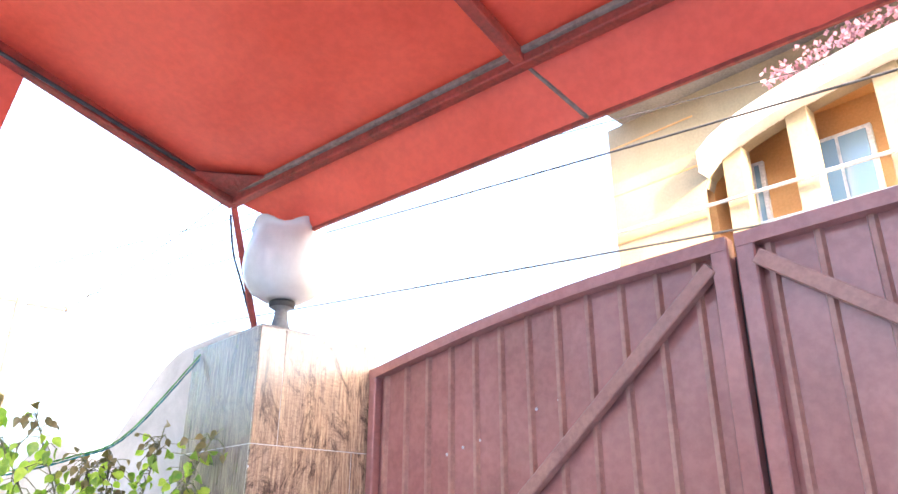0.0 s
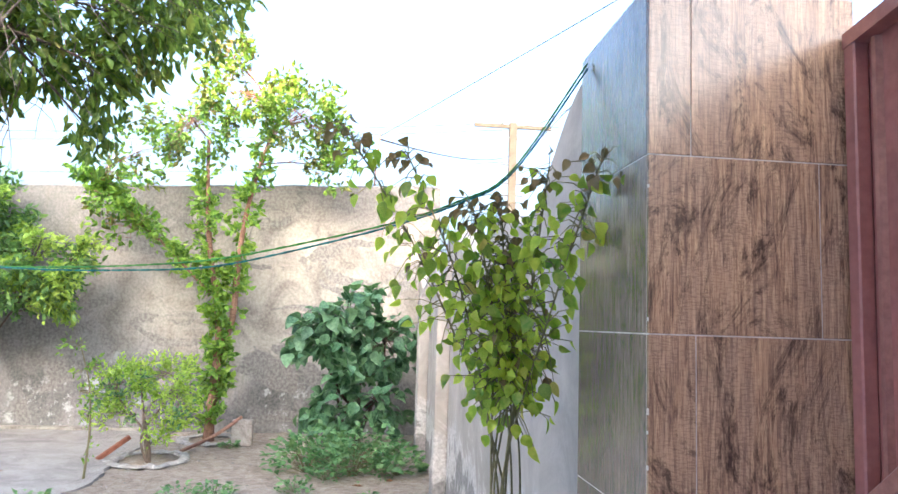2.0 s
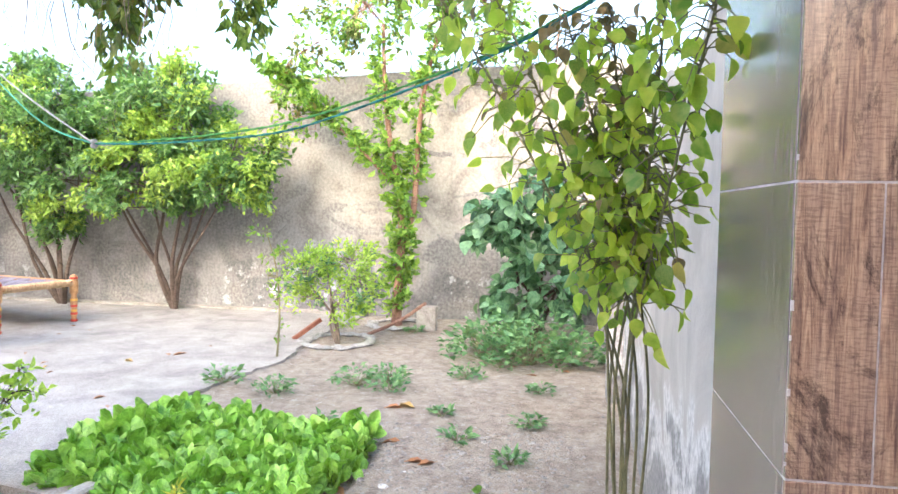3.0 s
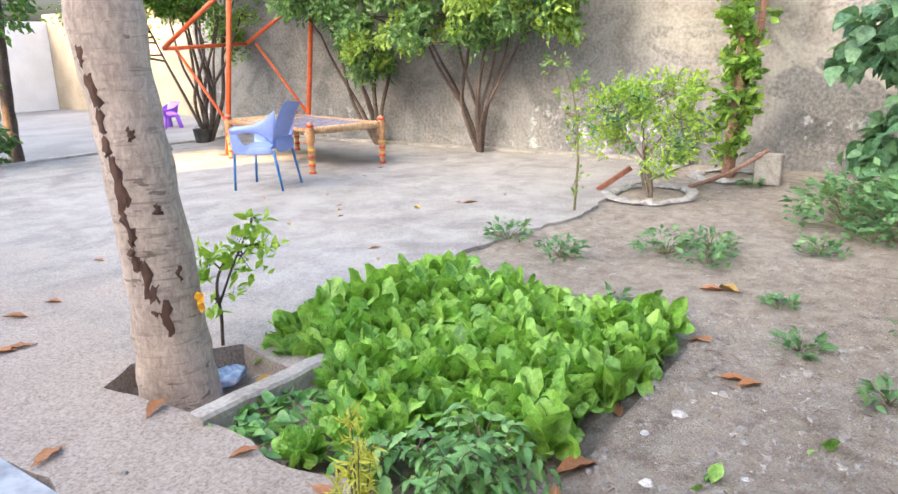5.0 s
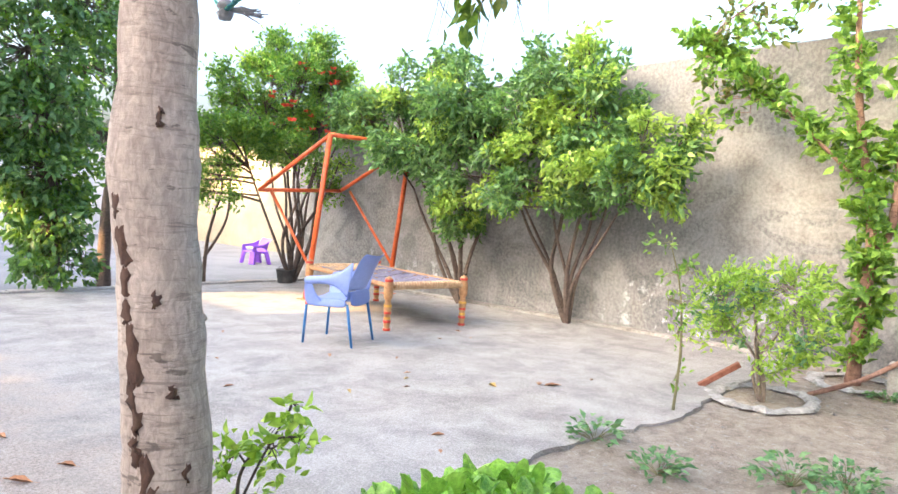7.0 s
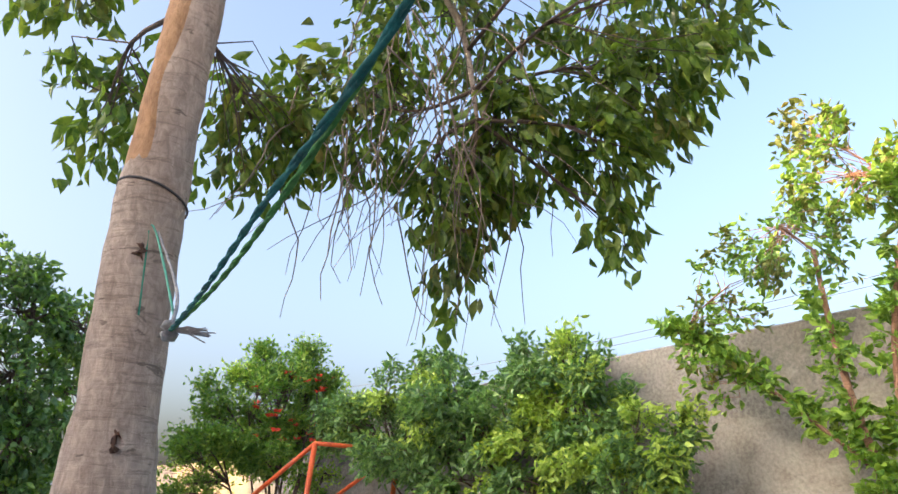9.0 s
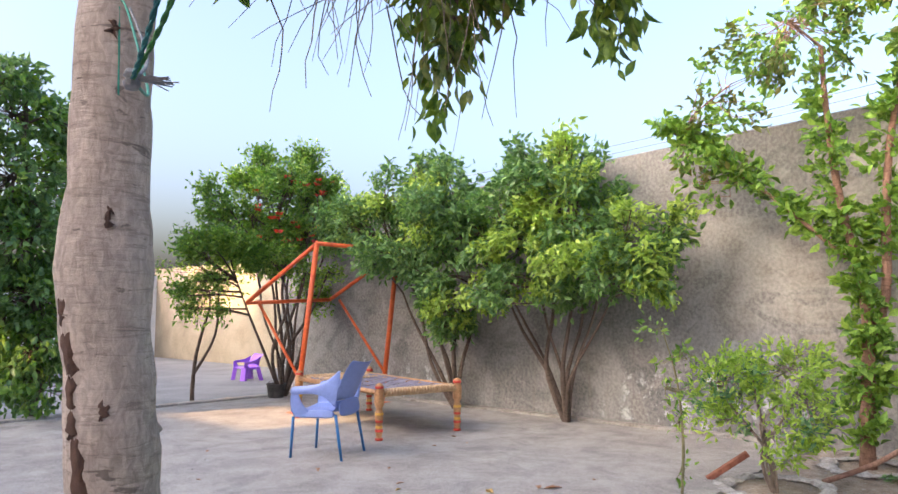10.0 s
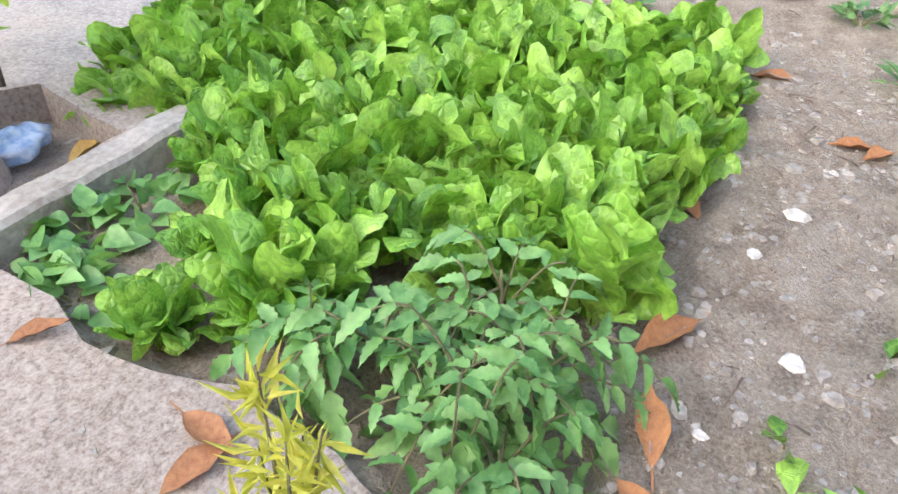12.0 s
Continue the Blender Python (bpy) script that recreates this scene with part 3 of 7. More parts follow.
M_YELLOW = foliage("yellow_needle_leaf", [(0.0, (0.55, 0.6, 0.08)), (0.6, (0.75, 0.72, 0.12)), (1.0, (0.85, 0.8, 0.25))], 0.45, 0.5)
M_DRY = surface("dry_brown_leaf", (0.26, 0.1, 0.04), (0.46, 0.22, 0.09), 0.6, 12, 70, 0.3, 0.0, 0.2, None, 0.004, 0.35)
M_DRY_YELLOW = surface("dry_ochre_leaf", (0.42, 0.25, 0.06), (0.6, 0.4, 0.12), 0.6, 12, 70, 0.3, 0.0, 0.2, None, 0.004, 0.35)
M_PETAL_RED = surface("scarlet_petal", (0.6, 0.03, 0.01), (0.8, 0.08, 0.02), 0.5, 20, 60, 0.1)
M_PETAL_GOLD = surface("golden_petal", (0.75, 0.36, 0.01), (0.85, 0.46, 0.02), 0.5, 20, 60, 0.1)
M_PETAL_PINK = surface("pink_petal", (0.62, 0.3, 0.38), (0.78, 0.48, 0.56), 0.6, 20, 60, 0.1)
M_BRICK = surface("old_red_brick", (0.2, 0.07, 0.04), (0.33, 0.13, 0.08), 0.9, 14, 60, 0.5)
M_STONE = surface("pale_rubble", (0.28, 0.25, 0.22), (0.5, 0.47, 0.43), 0.9, 14, 60, 0.5, vary=0.3)
M_CREAM = surface("cream_house_paint", (0.26, 0.215, 0.14), (0.32, 0.27, 0.185), 0.8, 0.8, 30, 0.1, 0.0, 0.12)
M_OCHRE = surface("ochre_house_paint", (0.5, 0.27, 0.1), (0.58, 0.33, 0.14), 0.8, 0.8, 30, 0.1, 0.0, 0.12)
M_HOUSE_WHITE = surface("white_house_paint", (0.74, 0.72, 0.68), (0.82, 0.8, 0.77), 0.8, 1.5, 30, 0.1, 0.0, 0.1)
M_HOUSE_GREY = surface("grey_render", (0.19, 0.175, 0.165), (0.26, 0.245, 0.23), 0.85, 1.2, 30, 0.2)
M_RAIL = surface("white_steel_rail", (0.6, 0.6, 0.6), (0.75, 0.75, 0.75), 0.35, 4, 30, 0.05)
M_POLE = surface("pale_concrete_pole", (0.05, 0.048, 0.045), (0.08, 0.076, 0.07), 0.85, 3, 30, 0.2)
M_IRON = surface("dark_wire", (0.02, 0.02, 0.022), (0.06, 0.06, 0.065), 0.6, 9, 40, 0.1)
M_CERAMIC = surface("green_grey_insulator", (0.06, 0.1, 0.1), (0.12, 0.17, 0.17), 0.3, 9, 40, 0.05)
M_BUCKET = surface("dark_worn_bucket", (0.03, 0.03, 0.03), (0.09, 0.085, 0.08), 0.7, 8, 50, 0.2)
M_FARFLOOR = surface("pale_washed_floor", (0.17, 0.17, 0.18), (0.25, 0.25, 0.26), 0.85, 1.0, 30, 0.15)
M_YELLOW_WALL = surface("warm_lime_wall", (0.25, 0.21, 0.15), (0.36, 0.3, 0.22), 0.9, 1.3, 30, 0.3)


def glass(name, sky_tint):
    m, nt, b = shader(name)
    b.inputs["Base Color"].default_value = (*sky_tint, 1)
    b.inputs["Roughness"].default_value = 0.06
    b.inputs["Metallic"].default_value = 0.0
    b.inputs["Specular IOR Level"].default_value = 0.9
    return m


def clear_plastic():
    m, nt, b = shader("clear_bluish_plastic")
    nt.links.new(ramp(nt, texture(nt, 30, 4), [(0.39, (0.35, 0.5, 0.75)), (0.61, (0.8, 0.87, 0.95))]), b.inputs["Base Color"])
    b.inputs["Roughness"].default_value = 0.15
    b.inputs["Transmission Weight"].default_value = 0.5
    return m


# blue base colour stands in for sky reflected by the panes
M_WINDOW = glass("window_glass_sky_blue", (0.22, 0.36, 0.5))
M_BAG = clear_plastic()

# ---- ground ----
rng = np.random.default_rng(7)


def ground_height(x, y):
    h = -0.05
    if -10.2 < x < -2.75 and -1.5 < y < 2.1:
        h = -0.02 + 0.018 * smooth_noise(x, y, 0.5) + 0.008 * smooth_noise(x, y, 0.12, 3.0) + 0.006 * smooth_noise(x, y, 0.06, 9.0) + 0.005 * abs(smooth_noise(x, y, 0.03, 5.0))
        if -5.15 < x < -3.3 and -1.2 < y < 0.5:
            h -= 0.03
        if y < -0.74 and x > -3.95:
            h = -0.1 + 0.015 * smooth_noise(x, y, 0.08)
    if x < -2.75 and y < -1.5:
        h = -0.09
    if y < -8.3:
        h = -0.14
    return h


def ground():
    xs = np.concatenate([[-900, -300, -120, -60, -30, -20, -14], np.arange(-10.4, -5.4, 0.06), np.arange(-5.4, -2.7, 0.025), [-2, 0, 3, 8, 20, 60, 300, 900]])
    ys = np.concatenate([[-900, -300, -100, -40, -20, -14, -9, -8.35, -8.25, -4, -2], np.arange(-1.6, 2.3, 0.03), [3, 6, 12, 30, 90, 300, 900]])
    g = Geo()
    verts = [(x, y, ground_height(x, y)) for x in xs for y in ys]
    n = len(ys)
    faces = [(i * n + j, (i + 1) * n + j, (i + 1) * n + j + 1, i * n + j + 1) for i in range(len(xs) - 1) for j in range(n - 1)]
    g.add(verts, faces, True)
    structure("ground", g, M_SOIL, "dry trodden brown soil with small stones")


ground()


def ragged(loop, step, amp, seed):
    """The closed loop cut into short steps that wander a little."""
    out = []
    for (x0, y0), (x1, y1) in zip(loop, loop[1:] + loop[:1]):
        k = max(1, int(math.hypot(x1 - x0, y1 - y0) / step))
        for i in range(k):
            x, y = x0 + (x1 - x0) * i / k, y0 + (y1 - y0) * i / k
            out.append((x + amp * smooth_noise(x, y, 0.16, seed), y + amp * smooth_noise(x, y, 0.16, seed + 5)))
    return out


def slab(loops, z0, z1):
    """A flat slab with holes, from its outline and the outlines of the holes."""
    bm = bmesh.new()
    for loop in loops:
        vs = [bm.verts.new((x, y, z1)) for x, y in loop]
        for a, b in zip(vs, vs[1:] + vs[:1]):
            bm.edges.new((a, b))
    bmesh.ops.triangle_fill(bm, edges=bm.edges[:], use_beauty=True)
    bmesh.ops.recalc_face_normals(bm, faces=bm.faces[:])
    if bm.faces and sum(f.normal.z for f in bm.faces) < 0:
        bmesh.ops.reverse_faces(bm, faces=bm.faces[:])
    rim = [e for e in bm.edges if e.is_boundary]
    got = bmesh.ops.extrude_edge_only(bm, edges=rim)
    for v in got["geom"]:
        if isinstance(v, bmesh.types.BMVert):
            v.co.z = z0
    bmesh.ops.recalc_face_normals(bm, faces=bm.faces[:])
    bm.verts.index_update()
    g = Geo().add([v.co[:] for v in bm.verts], [[v.index for v in f.verts] for f in bm.faces])
    bm.free()
    return g


YARD = [(-9.9, -1.05), (-9.0, -1.1), (-8.05, -1.1), (-7.0, -1.0), (-6.6, -1.07), (-5.85, -1.15), (-5.3, -1.22), (-4.6, -1.2), (-4.15, -1.12), (-3.96, -0.92), (-3.86, -0.68), (-3.33, -0.68), (-3.31, -0.5), (-3.29, -0.2), (-3.32, -0.05), (-3.29, 0.13),
        (-3.24, 0.24), (-2.82, 0.31), (-2.82, -8.2), (-9.9, -8.2)]
PIT = [(-3.28, -1.26), (-3.33, -0.79), (-3.79, -0.78), (-3.86, -1.15), (-3.46, -1.38)]
structure("yard_floor", slab([ragged(YARD, 0.06, 0.05, 1.0), ragged(PIT, 0.04, 0.02, 2.0)], -0.12, 0.005), M_FLOOR, "worn grey concrete yard floor with stains and a broken edge")
structure("driveway", slab([[(-2.8, -8.2), (10.0, -8.2), (10.0, 2.5), (-2.8, 2.5)]], -0.12, 0.012), M_DRIVE, "grey polished paving beside the gate")
structure("far_floor", slab([[(-12.9, -20.0), (10.0, -20.0), (10.0, -8.2), (-2.8, -8.2), (-2.8, -8.36), (-12.9, -8.36)]], -0.2, -0.1), M_FARFLOOR, "pale washed floor beyond the low kerb")


def wall_kerb():
    g = Geo()
    for i in range(34):
        y0 = -8.2 + i * 0.21
        g.box(-9.99, -9.86 + 0.006 * smooth_noise(i, 0, 1.3), y0, y0 + 0.21, -0.1, 0.035 + 0.01 * smooth_noise(i, 3, 1.7), 0.008)
    structure("baseboard", g, M_KERB, "low cement fillet along the foot of the wall")
    g = Geo()
    for i in range(36):
        x0 = -9.8 + i * 0.2
        g.box(x0, x0 + 0.2, -8.36 + 0.01 * smooth_noise(i, 7, 1.1), -8.2, -0.15, 0.03 + 0.012 * smooth_noise(i, 5, 1.6), 0.012)
    structure("trim", g, M_KERB, "low broken cement kerb at the end of the yard")


wall_kerb()


def walls():
    # tall boundary wall with a slightly falling, uneven top
    g = Geo()
    ys = np.arange(2.2, -9.61, -0.2)
    top = [3.275 + min(0, (y - 1.95)) * 0.048 + 0.02 * smooth_noise(y, 0, 0.5) for y in ys]
    verts, faces = [], []
    for y, t in zip(ys, top):
        verts += [(-10.0, y, -0.2), (-10.0, y, t - 0.02), (-10.03, y, t), (-10.22, y, t + 0.01), (-10.24, y, -0.2)]
    for i in range(len(ys) - 1):
        for j in range(4):
            faces.append((5 * i + j, 5 * i + j + 1, 5 * i + j + 6, 5 * i + j + 5))
    faces += [(0, 1, 2, 3, 4), tuple(5 * (len(ys) - 1) + k for k in (4, 3, 2, 1, 0))]
    g.add(verts, faces)
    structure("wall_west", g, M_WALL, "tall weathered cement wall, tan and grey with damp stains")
    # low garden wall with scalloped top beside the gate
    g = Geo()
    xs = np.arange(-2.2, -10.01, -0.06)

    def crest(x):
        if x > -3.5:
            u = min(1.0, (x + 3.5) / 0.95)
            return 1.86 + 0.4 * u * u * (3 - 2 * u)
        for c in (-6.35, -8.35):
            if abs(x - c) < 0.3:
                return 2.2 - 0.02 * abs(x - c)
        k = (x + 2.2) / -2.0 % 1.0
        return 1.86 + (0.34 if x < -5.2 else 0.16) * abs(math.cos(math.pi * min(1.0, max(0.0, k)))) ** 2.2

    verts, faces = [], []
    for x in xs:
        t = crest(x)
        verts += [(x, 1.95, -0.2), (x, 1.95, t - 0.015), (x, 1.965, t), (x, 2.135, t), (x, 2.15, t - 0.015), (x, 2.15, -0.2)]
    for i in range(len(xs) - 1):
        for j in range(5):
            faces.append((6 * i + j, 6 * i + 6 + j, 6 * i + j + 7, 6 * i + j + 1))
    faces += [tuple(range(6)), tuple(6 * (len(xs) - 1) + k for k in range(5, -1, -1))]
    g.add(verts, faces)
    structure("wall_north", g, M_WHITE, "pale grey garden wall with scalloped top and salt damp")
    for c in (-6.35, -8.35):
        g = Geo().box(c - 0.14, c + 0.14, 1.84, 1.952, -0.2, 1.72, 0.015)
        g.add([(c - 0.14, 1.85, 1.72), (c + 0.14, 1.85, 1.72), (c + 0.14, 1.951, 1.95), (c - 0.14, 1.951, 1.95), (c - 0.14, 1.951, 1.72), (c + 0.14, 1.951, 1.72)], [(0, 1, 2, 3), (0, 3, 4), (1, 5, 2), (0, 4, 5, 1)])
        structure("wall_pier", g, M_WHITE, "pale plastered pier on the garden wall")
    # far walls that close the place
    structure("wall_far", Geo().box(-13.15, -12.9, -20.2, -9.3, -0.2, 2.5, 0.02), M_YELLOW_WALL, "sunlit pale wall beyond the swing frame")
    structure("wall_return", Geo().box(-13.1, -10.02, -9.62, -9.4, -0.2, 2.6, 0.02), M_WALL, "cement wall joining the two boundary walls")
    structure("wall_south", Geo().box(-13.1, 10.2, -20.3, -20.0, -0.2, 2.3, 0.02), M_HOUSE_WHITE, "white wall at the far end of the ground")
    # added unseen walls that shade the yard; their slots let sun patches through
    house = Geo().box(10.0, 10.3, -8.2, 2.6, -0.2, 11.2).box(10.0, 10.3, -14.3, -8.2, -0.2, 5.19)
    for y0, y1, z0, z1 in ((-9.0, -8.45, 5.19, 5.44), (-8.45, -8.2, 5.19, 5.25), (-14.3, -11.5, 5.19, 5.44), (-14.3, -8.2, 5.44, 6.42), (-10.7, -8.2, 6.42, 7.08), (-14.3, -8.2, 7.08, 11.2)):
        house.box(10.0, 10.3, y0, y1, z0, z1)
    structure("wall_sun_block", house, M_HOUSE_WHITE, "unseen white wall added behind the driveway, slotted to shape sun patches")
    # unseen wall added on the same side, notched to light the far wall
    structure("wall_sun_block_far", Geo().box(10.0, 10.3, -21.5, -14.3, -0.2, 11.2).box(10.0, 10.3, -25.0, -21.5, -0.2, 9.9).box(10.0, 10.3, -32.0, -25.0, -0.2, 11.2), M_HOUSE_WHITE, "unseen white wall added to keep sun off the far floor")
    structure("wall_gate_return", Geo().box(1.05, 10.2, 2.2, 2.42, -0.2, 2.2, 0.02), M_WHITE, "pale garden wall past the gate")


walls()


# ---- gate pier and gate ----
def gate_pier(x1, y0, w, d, label):
    """A square pier clad in wood-look tiles; x1 and y0 are its faces towards drive and yard."""
    pier = thing("gate_pier", label, "gate pier", (x1 - w / 2, y0 + d / 2, 0), "gate piers")
    t = 0.009
    core = Geo().box(-w / 2 + 0.0015, w / 2 - 0.0015, -d / 2 + 0.0015, d / 2 - 0.0015, -0.15, 2.15, 0.002)
    part("core", core, M_GROUT, pier, "pale grout showing between tiles")
    joints = [-0.06, 0.31, 0.68, 1.052, 1.424, 1.792, 2.158]
    cuts = {0: (0.5,), 1: (0.22,), 2: (0.8,), 3: (0.22,), 4: (0.81,), 5: (0.2,)}
    for row in range(6):
        z0, z1 = joints[row] + 0.0015, joints[row + 1] - 0.0015
        edges = [0.0, *cuts[row], 1.0]
        for a, b in zip(edges, edges[1:]):
            y0_, y1_ = -d / 2 + a * d + 0.0012, -d / 2 + b * d - 0.0012
            part("tile", Geo().box(w / 2 - t, w / 2, y0_, y1_, z0, z1, 0.0012), M_TILE, pier)
        # yard side takes the tile with sky sheen in its colour
        part("tile", Geo().box(-w / 2 + 0.002, w / 2 - t - 0.001, -d / 2, -d / 2 + t, z0, z1, 0.0012), M_TILE_SHEEN, pier, "wood-look tile with grey sky sheen in its colour")
        part("tile", Geo().box(-w / 2 + 0.002, w / 2 - 0.002, d / 2 - t, d / 2, z0, z1, 0.0012), M_TILE, pier)
        part("tile", Geo().box(-w / 2, -w / 2 + t, -d / 2 + t, d / 2 - t, z0, z1, 0.0012), M_TILE, pier)
    for i in range(18):
        z = rng.uniform(0.3, 1.85)
        chip = Geo().box(w / 2 - 0.002, w / 2 + 0.0012, -d / 2 - 0.0008, -d / 2 + rng.uniform(0.0015, 0.003), z, z + rng.uniform(0.004, 0.01))
        part("edge_chip", chip, M_GROUT, pier, "pale chip in the tile edge")
    part("cap", Geo().box(-w / 2 + 0.004, w / 2 - 0.004, -d / 2 + 0.004, d / 2 - 0.004, 2.151, 2.166, 0.003), M_KERB, pier, "rough cement cap")
    return pier


gate_pier(-1.738, 1.832, 0.478, 0.462, "square gate pier clad in dark wood-look tiles")
copy_thing(scene.objects["gate_pier"], pose(1.28, 2.063, 0))

GATE_Y = 2.29


def gate_leaf(hinge, meet, label):
    """One leaf of the sheet-steel gate from its hinge edge to the meeting edge; the top sweeps up to the middle."""
    s = 1 if meet > hinge else -1
    width = abs(meet - hinge)
    leaf = thing("gate_leaf", label, "gate", (hinge, GATE_Y, 0), "leaves of the double gate")

    def top(u):
        return 2.055 + 0.108 * math.sin(min(1.0, u / 1.15) * math.pi / 2)

    n = 24
    us = [width * i / n for i in range(n + 1)]
    sheet = Geo()
    sheet.strip([[(s * u, 0.006, 0.08), (s * u, 0.006, top(u)), (s * u, 0.009, top(u)), (s * u, 0.009, 0.08)] for u in us], True)
    part("sheet", sheet, M_GATE, leaf)
    rail = Geo()
    rail.strip([[(s * u, -0.032, top(u) - 0.015), (s * u, -0.032, top(u) + 0.018), (s * u, 0.005, top(u) + 0.018), (s * u, 0.005, top(u) - 0.015)] for u in us], True)
    part("top_rail", rail, M_GATE, leaf)
    part("bottom_rail", Geo().bar((0, -0.012, 0.09), (s * width, -0.012, 0.09), 0.035, 0.045), M_GATE, leaf)
    part("middle_rail", Geo().bar((0, -0.012, 1.02), (s * width, -0.012, 1.02), 0.035, 0.04), M_GATE, leaf)
    part("stile", Geo().bar((s * 0.016, -0.012, 0.07), (s * 0.016, -0.012, top(0) + 0.01), 0.035, 0.035, (1, 0, 0)), M_GATE, leaf)
    part("stile", Geo().bar((s * (width - 0.02), -0.012, 0.07), (s * (width - 0.02), -0.012, top(width) + 0.015), 0.035, 0.045, (1, 0, 0)), M_GATE, leaf)
    part("brace", Geo().bar((s * 0.05, -0.02, 1.11), (s * (width - 0.045), -0.02, 2.115), 0.03, 0.036), M_GATE_RIB, leaf, "worn maroon diagonal brace")
    u = 0.062
    while u < width - 0.06:
        # pressed ribs of the sheet
        g = Geo()
        z1 = top(u) - 0.016
        ring = [(-0.011, 0.006), (-0.006, -0.007), (0.006, -0.007), (0.011, 0.006)]
        g.add([(s * u + x, y, z) for z in (0.1, z1) for x, y in ring], [(0, 1, 5, 4), (1, 2, 6, 5), (2, 3, 7, 6)])
        part("rib", g, M_GATE_RIB, leaf)
        u += 0.107
    # pale discs stand for pinholes where sky shines through the sheet
    for v, z in ((0.43, 1.78), (0.5, 1.795), (0.36, 1.765), (0.72, 1.86), (0.8, 1.875), (1.02, 1.92), (1.13, 1.98), (0.93, 1.5), (0.52, 1.5)):
        part("sky_pinhole", Geo().lathe([(0.0, 0.0), (0.005, 0.0), (0.004, 0.003), (0.0, 0.004)], 8), M_RAIL, leaf, "small pale disc standing for a pinhole of sky light").matrix_local = Matrix.Translation((s * v, 0.006, z)) @ Matrix.Rotation(radians(90), 4, "X")
    return leaf


gate_leaf(-1.728, -0.392, "maroon sheet-steel gate leaf with pressed ribs and arched top")
gate_leaf(1.04, -0.37, "maroon sheet-steel gate leaf with pressed ribs and arched top")
gate_post = Geo().bar((-0.381, GATE_Y + 0.03, 0.02), (-0.381, GATE_Y + 0.036, 2.14), 0.05, 0.05, (1, 0, 0))
solid("gate_stop", gate_post, M_IRON, "dark steel stop bar between the gate leaves", "gate stop")


def pier_lamp(x, y, z):
    root = thing("pier_lamp", "opal glass tulip globe on a grey stem on the pier", "lamp", (x, y, z))
    stem = Geo().lathe([(0.0, 0.0), (0.042, 0.0), (0.04, 0.012), (0.03, 0.03), (0.024, 0.055), (0.022, 0.08), (0.03, 0.088), (0.038, 0.092), (0.04, 0.11), (0.034, 0.116), (0.0, 0.116)], 20)
    part("stem", stem, M_LAMP_BASE, root)
    part("collar", Geo().lathe([(0.034, 0.09), (0.044, 0.096), (0.044, 0.112), (0.036, 0.118)], 20), M_IRON, root)
    globe = Geo().lathe([(0.03, 0.112), (0.072, 0.12), (0.11, 0.143), (0.136, 0.182), (0.146, 0.23), (0.144, 0.28), (0.134, 0.322), (0.126, 0.35), (0.127, 0.366), (0.134, 0.378)], 40, (0, 0, 0), 0.11, 5)
    g = Geo().add(globe.v, globe.f, True)
    shade = part("globe", g, M_OPAL, root, "white opal glass globe with scalloped rim")
    m = shade.modifiers.new("thick", "SOLIDIFY")
    m.thickness = 0.004
    return root


pier_lamp(-1.83, 1.95, 2.166)


# ---- red sheet canopy over the drive ----
def canopy_z(y):
    return 2.69 + (1.79 - y) * 0.24


